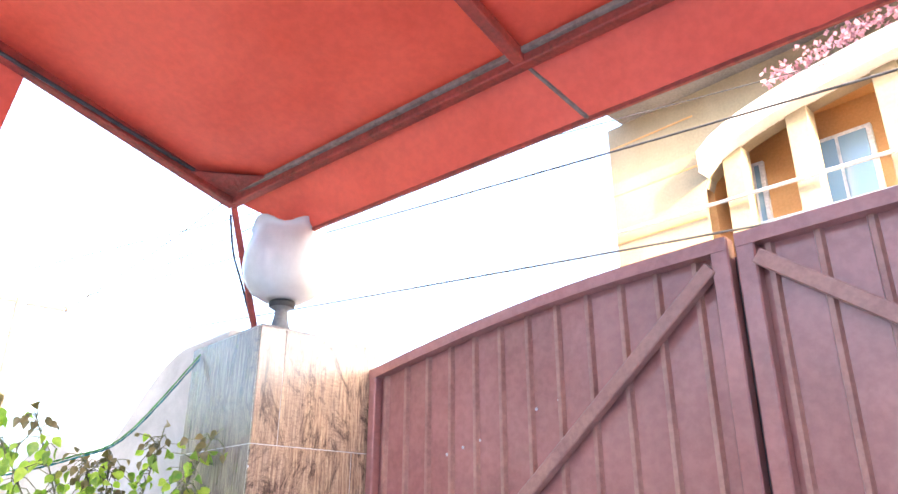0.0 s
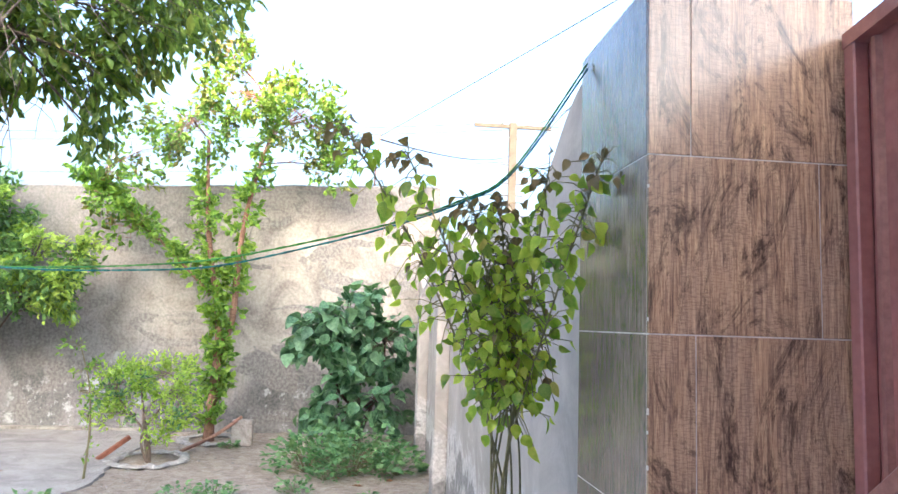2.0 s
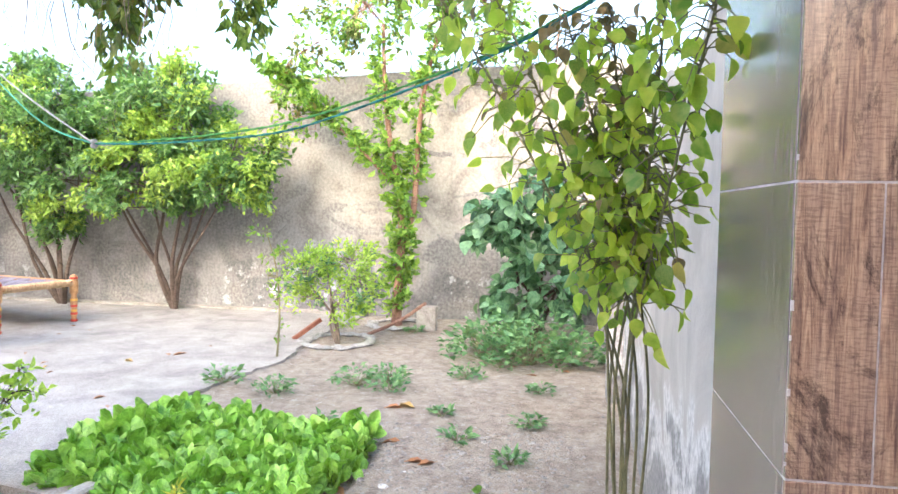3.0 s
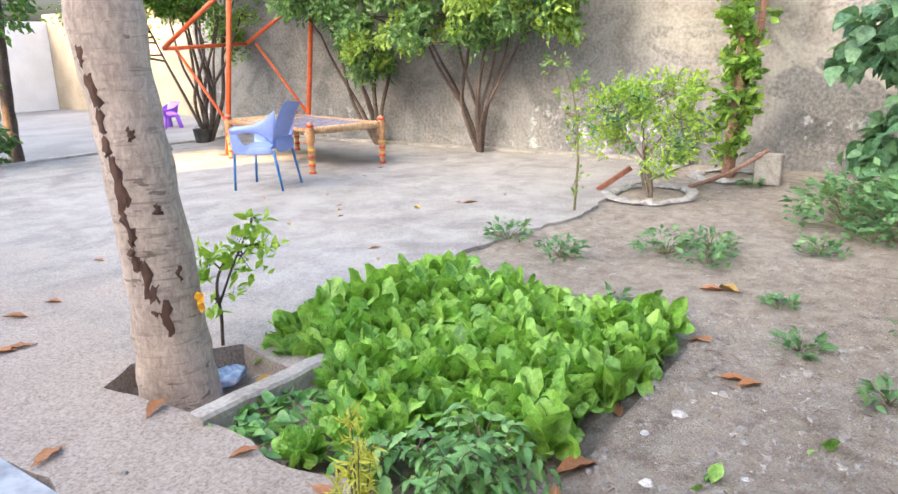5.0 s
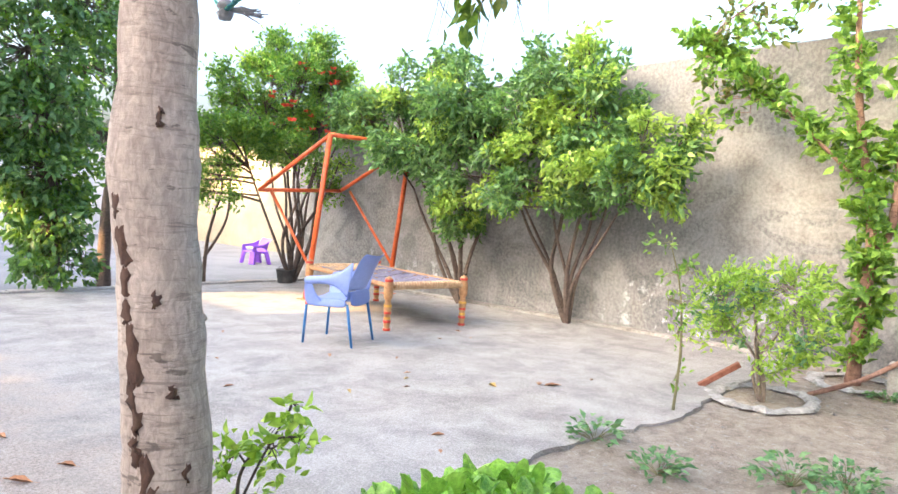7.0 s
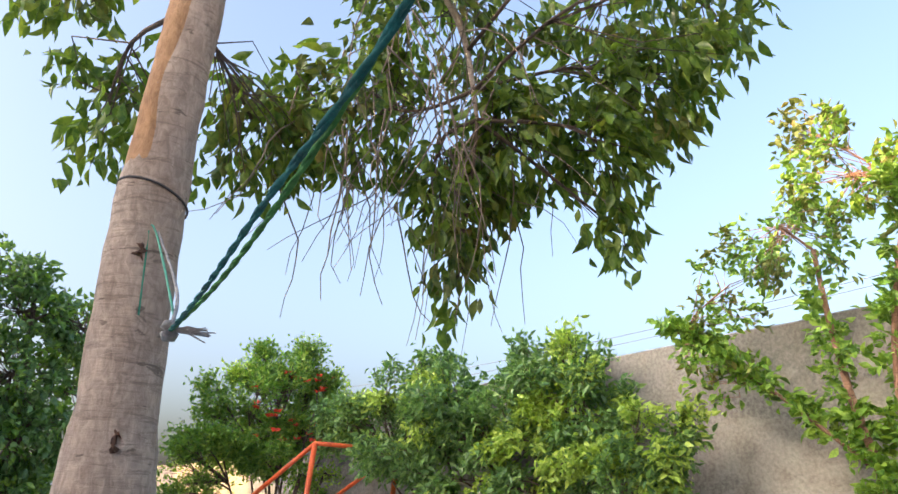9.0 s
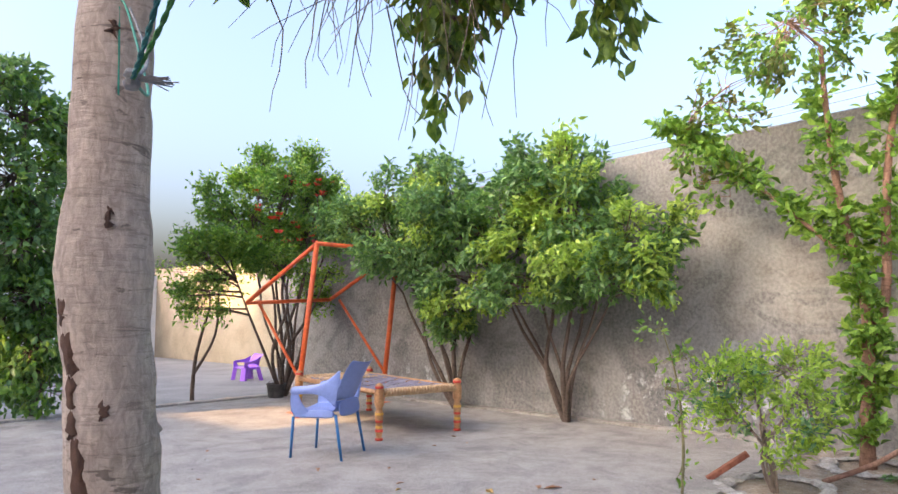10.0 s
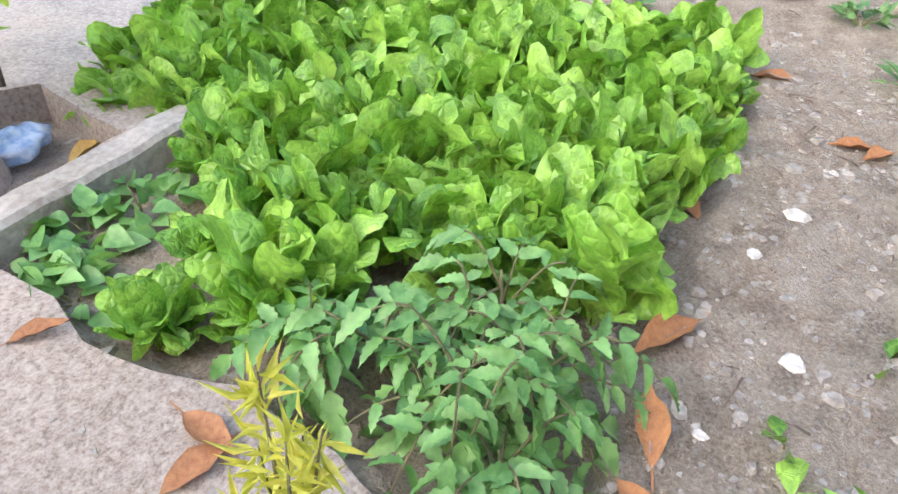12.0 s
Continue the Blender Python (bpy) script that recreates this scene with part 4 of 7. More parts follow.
def canopy():
    root = thing("canopy", "red painted sheet-metal canopy on a tube frame over the drive", "canopy", (-1.94, 1.79, 2.7))
    root.location = (0, 0, 0)
    x0, x1, y0, y1 = -1.94, 1.5, 0.3, 1.8
    sheet = Geo()
    n = 14
    sheet.strip([[(x0, y, canopy_z(y) + 0.03), (x1, y, canopy_z(y) + 0.03), (x1, y, canopy_z(y) + 0.034), (x0, y, canopy_z(y) + 0.034)] for y in np.linspace(y1, y0, n + 1)], True)
    part("roof_sheet", sheet, M_CANOPY, root)
    # flared front apron
    ap = Geo()
    top_y, low_y = 1.82, 1.945
    rows = []
    for k in range(31):
        t = k / 30
        a, low = -1.94 + 3.44 * t, -1.71 + 3.21 * t
        w = 0.006 * smooth_noise(a, 0, 0.2)
        rows.append([(a, top_y, 2.695), (low, low_y + w, 2.55 + w)])
    ap.strip(rows)
    front = part("apron", ap, M_CANOPY, root)
    front.modifiers.new("thick", "SOLIDIFY").thickness = 0.003
    lip = Geo()
    lip.bar((-1.7, low_y, 2.55), (1.5, low_y, 2.55), 0.012, 0.012)
    part("apron_hem", lip, M_CANOPY_TUBE, root, "rust-worn hem of the apron")
    side = Geo().add([(-1.95, 0.74, canopy_z(0.74)), (-1.95, 1.06, canopy_z(1.06)), (-2.05, 1.05, 2.645), (-2.05, 0.72, 2.75)], [(0, 1, 2, 3)])
    flap = part("side_flap", side, M_CANOPY, root, "dark red sheet flap hanging from the canopy side")
    flap.modifiers.new("thick", "SOLIDIFY").thickness = 0.003
    part("front_tube", Geo().bar((x0, 1.8, 2.69), (x1, 1.8, 2.69), 0.035, 0.035), M_CANOPY_TUBE, root, "rust-worn red square tube")
    part("seam", Geo().bar((x0 + 0.02, 1.777, 2.706), (x1, 1.777, 2.706), 0.016, 0.016), M_SEAM, root, "grey filler bead along the tube")
    part("side_tube", Geo().bar((x0, 1.8, canopy_z(1.8)), (x0, y0, canopy_z(y0)), 0.04, 0.045), M_CANOPY_TUBE, root)
    part("cable", Geo().tube(spline([(x0 + 0.03, 1.7, 2.72), (x0 + 0.035, 1.2, 2.815), (x0 + 0.03, 0.6, 2.935), (x0 + 0.03, 0.4, 2.97)]), 0.007, 6), M_IRON, root, "thin black cable clipped to the tube")
    for x in (-0.657, 0.8):
        part("cross_tube", Geo().bar((x, 1.8, 2.692), (x, y0, canopy_z(y0)), 0.035, 0.035), M_CANOPY_TUBE, root)
    part("cross_tube", Geo().bar((x0, 0.74, canopy_z(0.74)), (x1, 0.74, canopy_z(0.74)), 0.03, 0.03), M_CANOPY_TUBE, root)
    part("gusset", Geo().add([(x0 + 0.02, 1.78, 2.695), (x0 + 0.25, 1.785, 2.70), (x0 + 0.02, 1.6, 2.731), (x0 + 0.02, 1.78, 2.7), (x0 + 0.25, 1.785, 2.705), (x0 + 0.02, 1.6, 2.736)], [(0, 2, 1), (3, 4, 5)]), M_CANOPY_TUBE, root)
    part("post", Geo().bar((-1.97, 1.82, 2.69), (-1.9, 1.93, 2.19), 0.022, 0.022), M_CANOPY_TUBE, root, "thin red post down to the pier")
    part("post_cable", Geo().tube(spline([(-1.985, 1.82, 2.66), (-1.985, 1.85, 2.52), (-1.955, 1.88, 2.4), (-1.91, 1.93, 2.2)]), 0.004, 6), M_IRON, root)
    part("apron_seam", Geo().bar((-0.657, 1.825, 2.69), (-0.56, 1.943, 2.552), 0.01, 0.008), M_SEAM, root, "rough weld seam down the apron")
    root.matrix_world = Matrix.Translation((-1.975, 1.8, 2.66)) @ Matrix.Rotation(radians(5.7), 4, "Z") @ Matrix.Translation((1.94, -1.8, -2.69))


canopy()

# ---- yard furniture ----
def turned_leg(h=0.6):
    prof = [(0.0, 0), (0.034, 0), (0.036, 0.02), (0.028, 0.04), (0.033, 0.07), (0.036, 0.1), (0.03, 0.13), (0.026, 0.15), (0.032, 0.18), (0.037, 0.22), (0.04, 0.27), (0.034, 0.31), (0.028, 0.33), (0.036, 0.35), (0.046, 0.37),
            (0.048, 0.45), (0.046, 0.5), (0.036, 0.53), (0.04, 0.555), (0.036, 0.58), (0.0, 0.6)]
    return [(r, z * h / 0.6) for r, z in prof]


def rope_bed(corners, height):
    """A string bed on four turned legs; corners go round."""
    c = [Vector((*p, 0)) for p in corners]
    mid = sum(c, Vector()) / 4
    bed = thing("rope_bed", "wooden string bed with turned red-banded legs on the concrete", "bed", mid)
    rail_z = height - 0.1
    for p in c:
        leg = part("leg", Geo().lathe(turned_leg(height), 16, p - mid), M_BED_WOOD, bed, "turned leg with red and yellow lacquer bands")
        for z, r, m in ((0.02, 0.038, M_BED_RED), (0.1, 0.038, M_BED_RED), (0.135, 0.034, M_BED_YELLOW), (0.19, 0.036, M_BED_RED), (0.26, 0.0405, M_BED_YELLOW), (0.34, 0.036, M_BED_RED), (height - 0.045, 0.0425, M_BED_RED)):
            band = Geo().lathe([(r - 0.004, z - 0.013), (r + 0.001, z - 0.011), (r + 0.0015, z), (r + 0.001, z + 0.011), (r - 0.004, z + 0.013)], 16, p - mid)
            part("band", band, m, leg)
    for i in range(4):
        a, b = c[i] - mid, c[(i + 1) % 4] - mid
        part("rail", Geo().tube([a + Vector((0, 0, rail_z)), b + Vector((0, 0, rail_z))], 0.026, 12), M_BED_WOOD, bed)
    # cord wound round the two end rails
    for i in (0, 2):
        a, b = c[i] - mid, c[(i + 1) % 4] - mid
        d = b - a
        g = Geo()
        turns = 26
        e = d.normalized()
        side = e.cross(Vector((0, 0, 1)))
        pts = []
        for k in range(turns * 10 + 1):
            t = k / 10 * 2 * math.pi
            pts.append(a + d * (0.05 + 0.9 * k / (turns * 10)) + Vector((0, 0, rail_z)) + (side * math.cos(t) + Vector((0, 0, 1)) * math.sin(t)) * 0.033)
        g.tube(pts, 0.011, 6)
        part("wound_cord", g, M_ROPE, bed, "thick jute cord wound round the rail")
    # sagging woven bands
    g = Geo()
    a0, a1, b1, b0 = (p - mid for p in c)
    n = 15
    for k in range(n):
        for way in range(2):
            t = (k + 0.5) / n
            if way == 0:
                p, q = a0.lerp(b0, t), a1.lerp(b1, t)
            else:
                p, q = a0.lerp(a1, t), b0.lerp(b1, t)
            pts = []
            for s in np.linspace(0.02, 0.98, 9):
                x = p.lerp(q, s)
                sag = 0.07 * math.sin(math.pi * s) * math.sin(math.pi * t)
                pts.append(x + Vector((0, 0, rail_z + 0.01 - sag + (0.005 if (k + way) % 2 else -0.002))))
            w = 0.046 if way else 0.1
            for u, v in zip(pts, pts[1:]):
                g.bar(u, v, w if way else 0.095, 0.004)
    part("webbing", g, M_WEB, bed, "sagging grey-violet woven webbing")
    for k in range(16):
        t = (k + 0.5) / 16
        p = b0.lerp(b1, t) + Vector((0, 0, rail_z + 0.02))
        q = b0.lerp(b1, min(1, t + 0.02)) * 0.82 + a0.lerp(a1, t) * 0.18 + Vector((0, 0, rail_z))
        part("lacing_cord", Geo().tube([p, p.lerp(q, 0.5) - Vector((0, 0, 0.01)), q], 0.01, 5), M_ROPE, bed, "slanting cord lacing at the foot end")
    return bed


rope_bed([(-7.43, -4.31), (-8.385, -4.14), (-8.8, -5.98), (-7.84, -6.15)], 0.56)


def moulded_sheet(rows, thickness, name, material, parent, label=""):
    """A smooth moulded skin through rows of points, with thickness."""
    g = Geo()
    n = len(rows[0])
    verts = [p for r in rows for p in r]
    faces = [(i * n + j, i * n + j + 1, (i + 1) * n + j + 1, (i + 1) * n + j) for i in range(len(rows) - 1) for j in range(n - 1)]
    g.add(verts, faces, True)
    ob = part(name, g, material, parent, label)
    m = ob.modifiers.new("thick", "SOLIDIFY")
    m.thickness, m.offset = thickness, 0
    s = ob.modifiers.new("round", "SUBSURF")
    s.levels = s.render_levels = 1
    return ob


def armchair(name, label, at, turn, scale, shell, legs, tube_legs=True):
    """A one-piece moulded plastic armchair facing +y before turning."""
    ch = thing(name, label, "chair", (*at, 0))
    ch.rotation_euler = (0, 0, radians(turn))
    ch.scale = (scale,) * 3
    W = 0.235
    # seat and backrest in one curve
    side_line = [(0.235, 0.40), (0.22, 0.425), (0.1, 0.425), (-0.05, 0.41), (-0.16, 0.40), (-0.205, 0.44), (-0.225, 0.52), (-0.27, 0.64), (-0.335, 0.78), (-0.405, 0.895)]
    seat, back = [], []
    for k, (y, z) in enumerate(side_line):
        row = []
        for i in range(9):
            u = -1 + i / 4
            w = W * (1.0 if k < 6 else 1.0 + 0.06 * (k - 5) / 4)
            dish = 0.018 * (u * u) if k < 6 else 0
            wrap = 0.05 * u * u if k >= 6 else 0.0
            dip = -0.035 * (1 - u * u) if k == len(side_line) - 1 else 0.0
            row.append((u * w, y + wrap, z + dish + dip))
        (seat if k < 6 else back).append(row)
    moulded_sheet(seat + [back[0]], 0.007, "seat", shell, ch)
    moulded_sheet(back, 0.007, "backrest", shell, ch)
    for s in (-1, 1):
        # arm sweeping up into the backrest, over an open hole
        arm = [[(s * 0.272, 0.235, 0.555), (s * 0.3, 0.23, 0.6), (s * 0.275, 0.225, 0.645)], [(s * 0.275, 0.12, 0.575), (s * 0.305, 0.12, 0.61), (s * 0.277, 0.12, 0.648)], [(s * 0.272, 0.0, 0.58), (s * 0.3, 0.0, 0.625), (s * 0.274, 0.0, 0.66)],
               [(s * 0.262, -0.1, 0.56), (s * 0.285, -0.1, 0.625), (s * 0.266, -0.11, 0.69)], [(s * 0.25, -0.165, 0.5), (s * 0.268, -0.175, 0.62), (s * 0.256, -0.2, 0.76)], [(s * 0.24, -0.205, 0.42), (s * 0.25, -0.23, 0.64), (s * 0.25, -0.27, 0.845)]]
        moulded_sheet(arm, 0.01, "armrest", shell, ch)
        front = [[(s * 0.275, 0.232, 0.6), (s * 0.275, 0.15, 0.6)], [(s * 0.278, 0.236, 0.52), (s * 0.275, 0.13, 0.53)], [(s * 0.262, 0.24, 0.44), (s * 0.258, 0.09, 0.45)], [(s * 0.25, 0.24, 0.36), (s * 0.247, 0.0, 0.4)]]
        moulded_sheet(front, 0.01, "arm_support", shell, ch)
        apron = [[(s * 0.245, 0.235, 0.43), (s * 0.248, 0.0, 0.45), (s * 0.235, -0.2, 0.46)], [(s * 0.252, 0.242, 0.345), (s * 0.255, 0.0, 0.37), (s * 0.245, -0.225, 0.35)]]
        moulded_sheet(apron, 0.01, "side_apron", shell, ch)
        if tube_legs:
            part("leg", Geo().tube([(s * 0.245, 0.215, 0.37), (s * 0.25, 0.235, 0.0)], [0.014, 0.012], 10), legs, ch, "blue painted tube leg")
            part("leg", Geo().tube([(s * 0.23, -0.195, 0.4), (s * 0.25, -0.27, 0.0)], [0.015, 0.012], 10), legs, ch, "blue painted tube leg")
        else:
            part("leg", Geo().bar((s * 0.24, 0.19, 0.42), (s * 0.27, 0.24, 0.0), 0.15, 0.1), legs, ch)
            part("leg", Geo().bar((s * 0.23, -0.18, 0.45), (s * 0.27, -0.27, 0.0), 0.15, 0.1), legs, ch)
    moulded_sheet([[(x, -0.22, 0.53) for x in (-0.23, 0, 0.23)], [(x, -0.222, 0.44) for x in (-0.238, 0, 0.238)], [(x, -0.235, 0.36 + 0.02 * (x / 0.22) ** 2) for x in (-0.245, 0, 0.245)]], 0.007, "rear_apron", shell, ch)
    return ch


armchair("plastic_armchair", "blue moulded plastic armchair with darker blue legs on the concrete", (-6.67, -4.16), 205, 0.95, M_BLUE, M_BLUE_LEG)
armchair("childs_chair", "small purple plastic childs chair on the far floor", (-10.7, -11.7), 265, 0.72, M_PURPLE, M_PURPLE, False).matrix_basis = pose(-10.7, -11.7, -0.1, rz=265) @ Matrix.Diagonal((0.8, 0.75, 0.58, 1))


def swing_frame():
    root = thing("swing_frame", "orange painted tube frame of an empty garden swing by the wall", "swing frame", (-9.0, -6.5, 0))
    root.location = (0, 0, 0)
    p1, p2, f1, f2 = (-8.34, -6.5, 2.12), (-9.78, -6.5, 2.12), (-7.97, -7.5, 1.36), (-9.37, -7.5, 1.42)
    b1, b2 = (-8.06, -6.5, 0.0), (-9.5, -6.5, 0.0)
    for nm, a, b, r in (("post", b1, p1, 0.034), ("post", b2, p2, 0.034), ("roof_bar", p1, p2, 0.028), ("roof_bar", p1, f1, 0.028), ("roof_bar", p2, f2, 0.028), ("roof_bar", f1, f2, 0.026)):
        part(nm, Geo().tube([a, b], r, 12), M_SWING, root)
    part("strut", Geo().tube([(-8.1, -6.5, 0.42), (-8.15, -7.5, 1.37)], 0.02, 10), M_SWING, root)
    part("strut", Geo().tube([(-9.54, -6.5, 0.42), (-9.55, -7.5, 1.42)], 0.02, 10), M_SWING, root)
    for x in (-8.06, -9.5):
        part("foot_plate", Geo().box(x - 0.08, x + 0.08, -6.58, -6.42, 0.0, 0.012, 0.003), M_SWING, root)


swing_frame()


def bucket(at, r, h):
    root = thing("bucket", "dark worn plastic bucket on the kerb", "bucket", at)
    part("body", Geo().lathe([(0.0, 0.0), (r * 0.78, 0.0), (r * 0.8, 0.01), (r, h), (r * 1.05, h), (r * 1.05, h - 0.015), (r * 0.97, h - 0.01), (r * 0.77, 0.015), (0, 0.015)], 24), M_BUCKET, root)
    part("bail", Geo().tube(spline([(r, 0, h * 0.95), (r * 0.8, 0.0, h * 1.2), (0, 0.03, h * 1.3), (-r * 0.8, 0, h * 1.2), (-r, 0, h * 0.95)]), 0.004, 6), M_IRON, root)


bucket((-8.85, -8.05, 0.005), 0.14, 0.2)


# ---- trees ----
def along(stem, t):
    k = t * (len(stem) - 1)
    i = min(int(k), len(stem) - 2)
    return stem[i].lerp(stem[i + 1], k - i)


def tree(name, label, base, stems, blobs, leaf, bark, template, length, width, per_clump, clump_r, droop=0.3, seed=1, twig=0.006, second=None, category="tree", flat=0.2, extra=None, limb=None, lumps=0):
    """stems: (points, first radius, last radius). blobs: (centre, radii, clumps). Leaves sit in clumps at twig ends."""
    r = np.random.default_rng(seed)
    root = thing(name, label, category, base)
    o = Vector(base)
    curves = []
    for pts, r0, r1 in stems:
        c = spline([Vector(p) - o for p in pts], 6)
        curves.append(c)
        part("trunk", Geo().tube(c, [r0((p + o).z) for p in c] if callable(r0) else tapered(r0, r1, len(c)), 20 if callable(r0) else 12 if r0 > 0.05 else 8, 0.1 if callable(r0) else 0.25), bark, root)
    nodes = [along(c, t) for c in curves for t in np.linspace(0.45, 1, 12)]
    limbs, crown, other = Geo(), Geo(), Geo()
    if lumps:
        # break each mass into sprays with gaps between them
        sprays = []
        for centre, radii, count in blobs:
            for _ in range(lumps):
                d = Vector(r.normal(size=3)).normalized() * r.uniform(0.5, 1.08)
                k = r.uniform(0.3, 0.5)
                sprays.append(((centre[0] + d.x * radii[0], centre[1] + d.y * radii[1], centre[2] + d.z * radii[2]), (radii[0] * k, radii[1] * k, radii[2] * k * 0.8), max(3, int(1.5 * count / lumps * r.uniform(0.6, 1.4)))))
        blobs = sprays
    for centre, radii, count in blobs:
        spray_pale = r.random()
        centre = Vector(centre) - o
        # one limb to the middle of each mass
        start = min(nodes, key=lambda q: (q - centre).length + (0.6 if q.z > centre.z else 0))
        sway = min(1.0, 3 * max(radii))
        bend = start.lerp(centre, 0.5) + Vector(r.normal(0, 0.08 * sway, 3)) + Vector((0, 0, 0.06 * sway))
        main = spline([start, bend, centre], 4)
        limbs.tube(main, tapered(limb or twig * 2.6, twig * 1.2, len(main)), 6)
        for _ in range(count):
            d = Vector(r.normal(size=3)).normalized() * r.uniform(0.35, 1.0) ** 0.5
            p = centre + Vector((d.x * radii[0], d.y * radii[1], d.z * radii[2]))
            q = along(main, r.uniform(0.35, 1))
            m = q.lerp(p, 0.55) + Vector(r.normal(0, 0.05 * sway, 3))
            limbs.tube([q, m, p], [twig, twig * 0.7, twig * 0.35], 4, caps=False)
            n = int(per_clump * r.uniform(0.6, 1.4))
            out = np.array(p - q)
            out = out / (np.linalg.norm(out) + 1e-6)
            t = r.uniform(0.45, 1.08, size=(n, 1))
            pts = np.array(m) * (1 - t) + np.array(p) * t + r.normal(0, clump_r * 0.45, size=(n, 3))
            ways = out * 0.6 + r.normal(0, 0.6, size=(n, 3)) + np.array((0, 0, -droop))
            target = other if second and (spray_pale if lumps else r.random()) < second[1] else crown
            leaves(target, r, pts, ways, length, width, template, 0.35, flat)
    tagged(part("branchwork", limbs, M_BARK_BROWN if bark is M_BARK else bark, root), kind="stuff")
    part("crown", crown, leaf, root)
    if second and other.v:
        part("old_leaves", other, second[0], root, second[2])
    if extra:
        extra(root, o, r)
    return root


# the big tree in the paved pit
FIG_AXIS = [(-3.499, -1.11, -0.14), (-3.499, -1.11, 0.07), (-3.486, -1.106, 0.4), (-3.469, -1.124, 0.74), (-3.449, -1.141, 1.05), (-3.43, -1.15, 1.37), (-3.429, -1.148, 1.75), (-3.43, -1.145, 2.15), (-3.452, -1.133, 2.63), (-3.482, -1.118, 3.1), (-3.517, -1.128, 3.7), (-3.607, -1.078, 4.3)]


def fig_radius(z):
    if z < 0.25:
        return 0.136 + 0.1 * max(0.0, 0.25 - z) ** 1.3
    bulge = 0.014 * math.exp(-((z - 1.38) / 0.14) ** 2) + 0.006 * math.exp(-((z - 2.28) / 0.1) ** 2)
    return 0.136 - 0.017 * (z - 0.25) + bulge - (0.004 if 2.36 < z < 2.9 else 0)


def fig_extras(root, o, r):
    axis = spline([Vector(p) - o for p in FIG_AXIS], 6)
    # dark flaked scars down one side of the trunk
    def skin(z, t, lift):
        c = min(axis, key=lambda q: abs(q.z + o.z - z))
        rad = fig_radius(z) + lift
        return (c.x + rad * math.cos(t), c.y + rad * math.sin(t), z - o.z)

    for z0, z1, a, w in ((0.24, 0.36, -0.12, 0.4), (0.31, 0.42, -0.32, 0.45), (0.38, 0.5, -0.52, 0.4), (0.5, 0.54, -0.72, 0.3), (0.6, 0.65, -0.72, 0.45), (0.67, 0.72, -0.75, 0.42), (0.73, 0.9, -0.75, 0.55), (0.91, 0.96, -0.82, 0.38), (1.0, 1.05, -0.85, 0.4), (1.09, 1.18, -0.9, 0.55), (1.22, 1.27, -1.0, 0.45), (0.97, 0.985, -0.1, 0.25), (0.7, 0.71, 0.2, 0.2), (1.5, 1.515, 0.1, 0.25), (0.45, 0.46, 0.4, 0.2), (2.05, 2.06, 0.0, 0.3)):
        zs = np.linspace(z0 - 0.02, z1 + 0.025, 7)
        rows = []
        for k, z in enumerate(zs):
            half = 0.8 * w * (0.6 + 0.4 * math.sin(math.pi * (k + 0.4) / 6.8)) * r.uniform(0.5, 1.3)
            off = r.normal(0, 0.05)
            rows.append([skin(z + 0.006 * r.normal(), math.radians(63) + a + off + half * (j / 5 - 0.5), 0.006 if 0 < j < 5 and 0 < k < 6 else -0.004) for j in range(6)])
        g = Geo().add([p for row in rows for p in row], [(i * 6 + j, i * 6 + j + 1, i * 6 + j + 7, i * 6 + j + 6) for i in range(6) for j in range(5)], True)
        part("bark_scar", g, M_BARK_SCAR, root, "dark brown flaked bark scar")
    # warm sunlight on the upper trunk, put into the bark colour
    rows = [[skin(z, math.radians(63) - 1.55 + 1.3 * j / 8 + 0.12 * math.sin(z * 9), 0.004 if 0 < j < 8 and z > 2.36 else -0.004) for j in range(9)] for z in np.linspace(2.34, 3.1, 14)]
    g = Geo().add([p for row in rows for p in row], [(i * 9 + j, i * 9 + j + 1, i * 9 + j + 10, i * 9 + j + 9) for i in range(13) for j in range(8)], True)
    part("sunlit_bark", g, M_BARK_SUNLIT, root, "smooth orange patch of bark with sunlight put into its colour")
    # bare hanging twigs
    g = Geo()
    for _ in range(110):
        p = Vector((r.uniform(-5.5, -4.3), r.uniform(-2.0, -0.9), r.uniform(2.95, 4.0))) - o
        n = 6
        pts = [p]
        d = Vector((r.normal(0, 0.4), r.normal(0, 0.4), -0.6)).normalized()
        for _ in range(n):
            d = (d + Vector(r.normal(0, 0.25, 3)) + Vector((0, 0, -0.12))).normalized()
            pts.append(pts[-1] + d * r.uniform(0.1, 0.2))
        g.tube(pts, tapered(0.005, 0.0015, len(pts)), 4, caps=False)
    part("dead_twig_mass", g, M_TWIG, root, "bare grey hanging twigs")
    part("trunk_band", Geo().tube([skin(2.26 + 0.035 * math.cos(t), t, 0.002) for t in np.linspace(0, 6.283, 33)], 0.004, 5), M_IRON, root, "dark wire tied round the trunk")
    stub = Geo().tube([(-3.5, -1.15, 0.885), (-3.56, -1.1, 0.9), (-3.58, -1.085, 0.915)], [0.045, 0.026, 0.012], 10, 0.4)
    part("branch_stub", Geo().add([Vector(p) - o for p in stub.v], stub.f, True), M_BARK, root, "old cut branch stub")


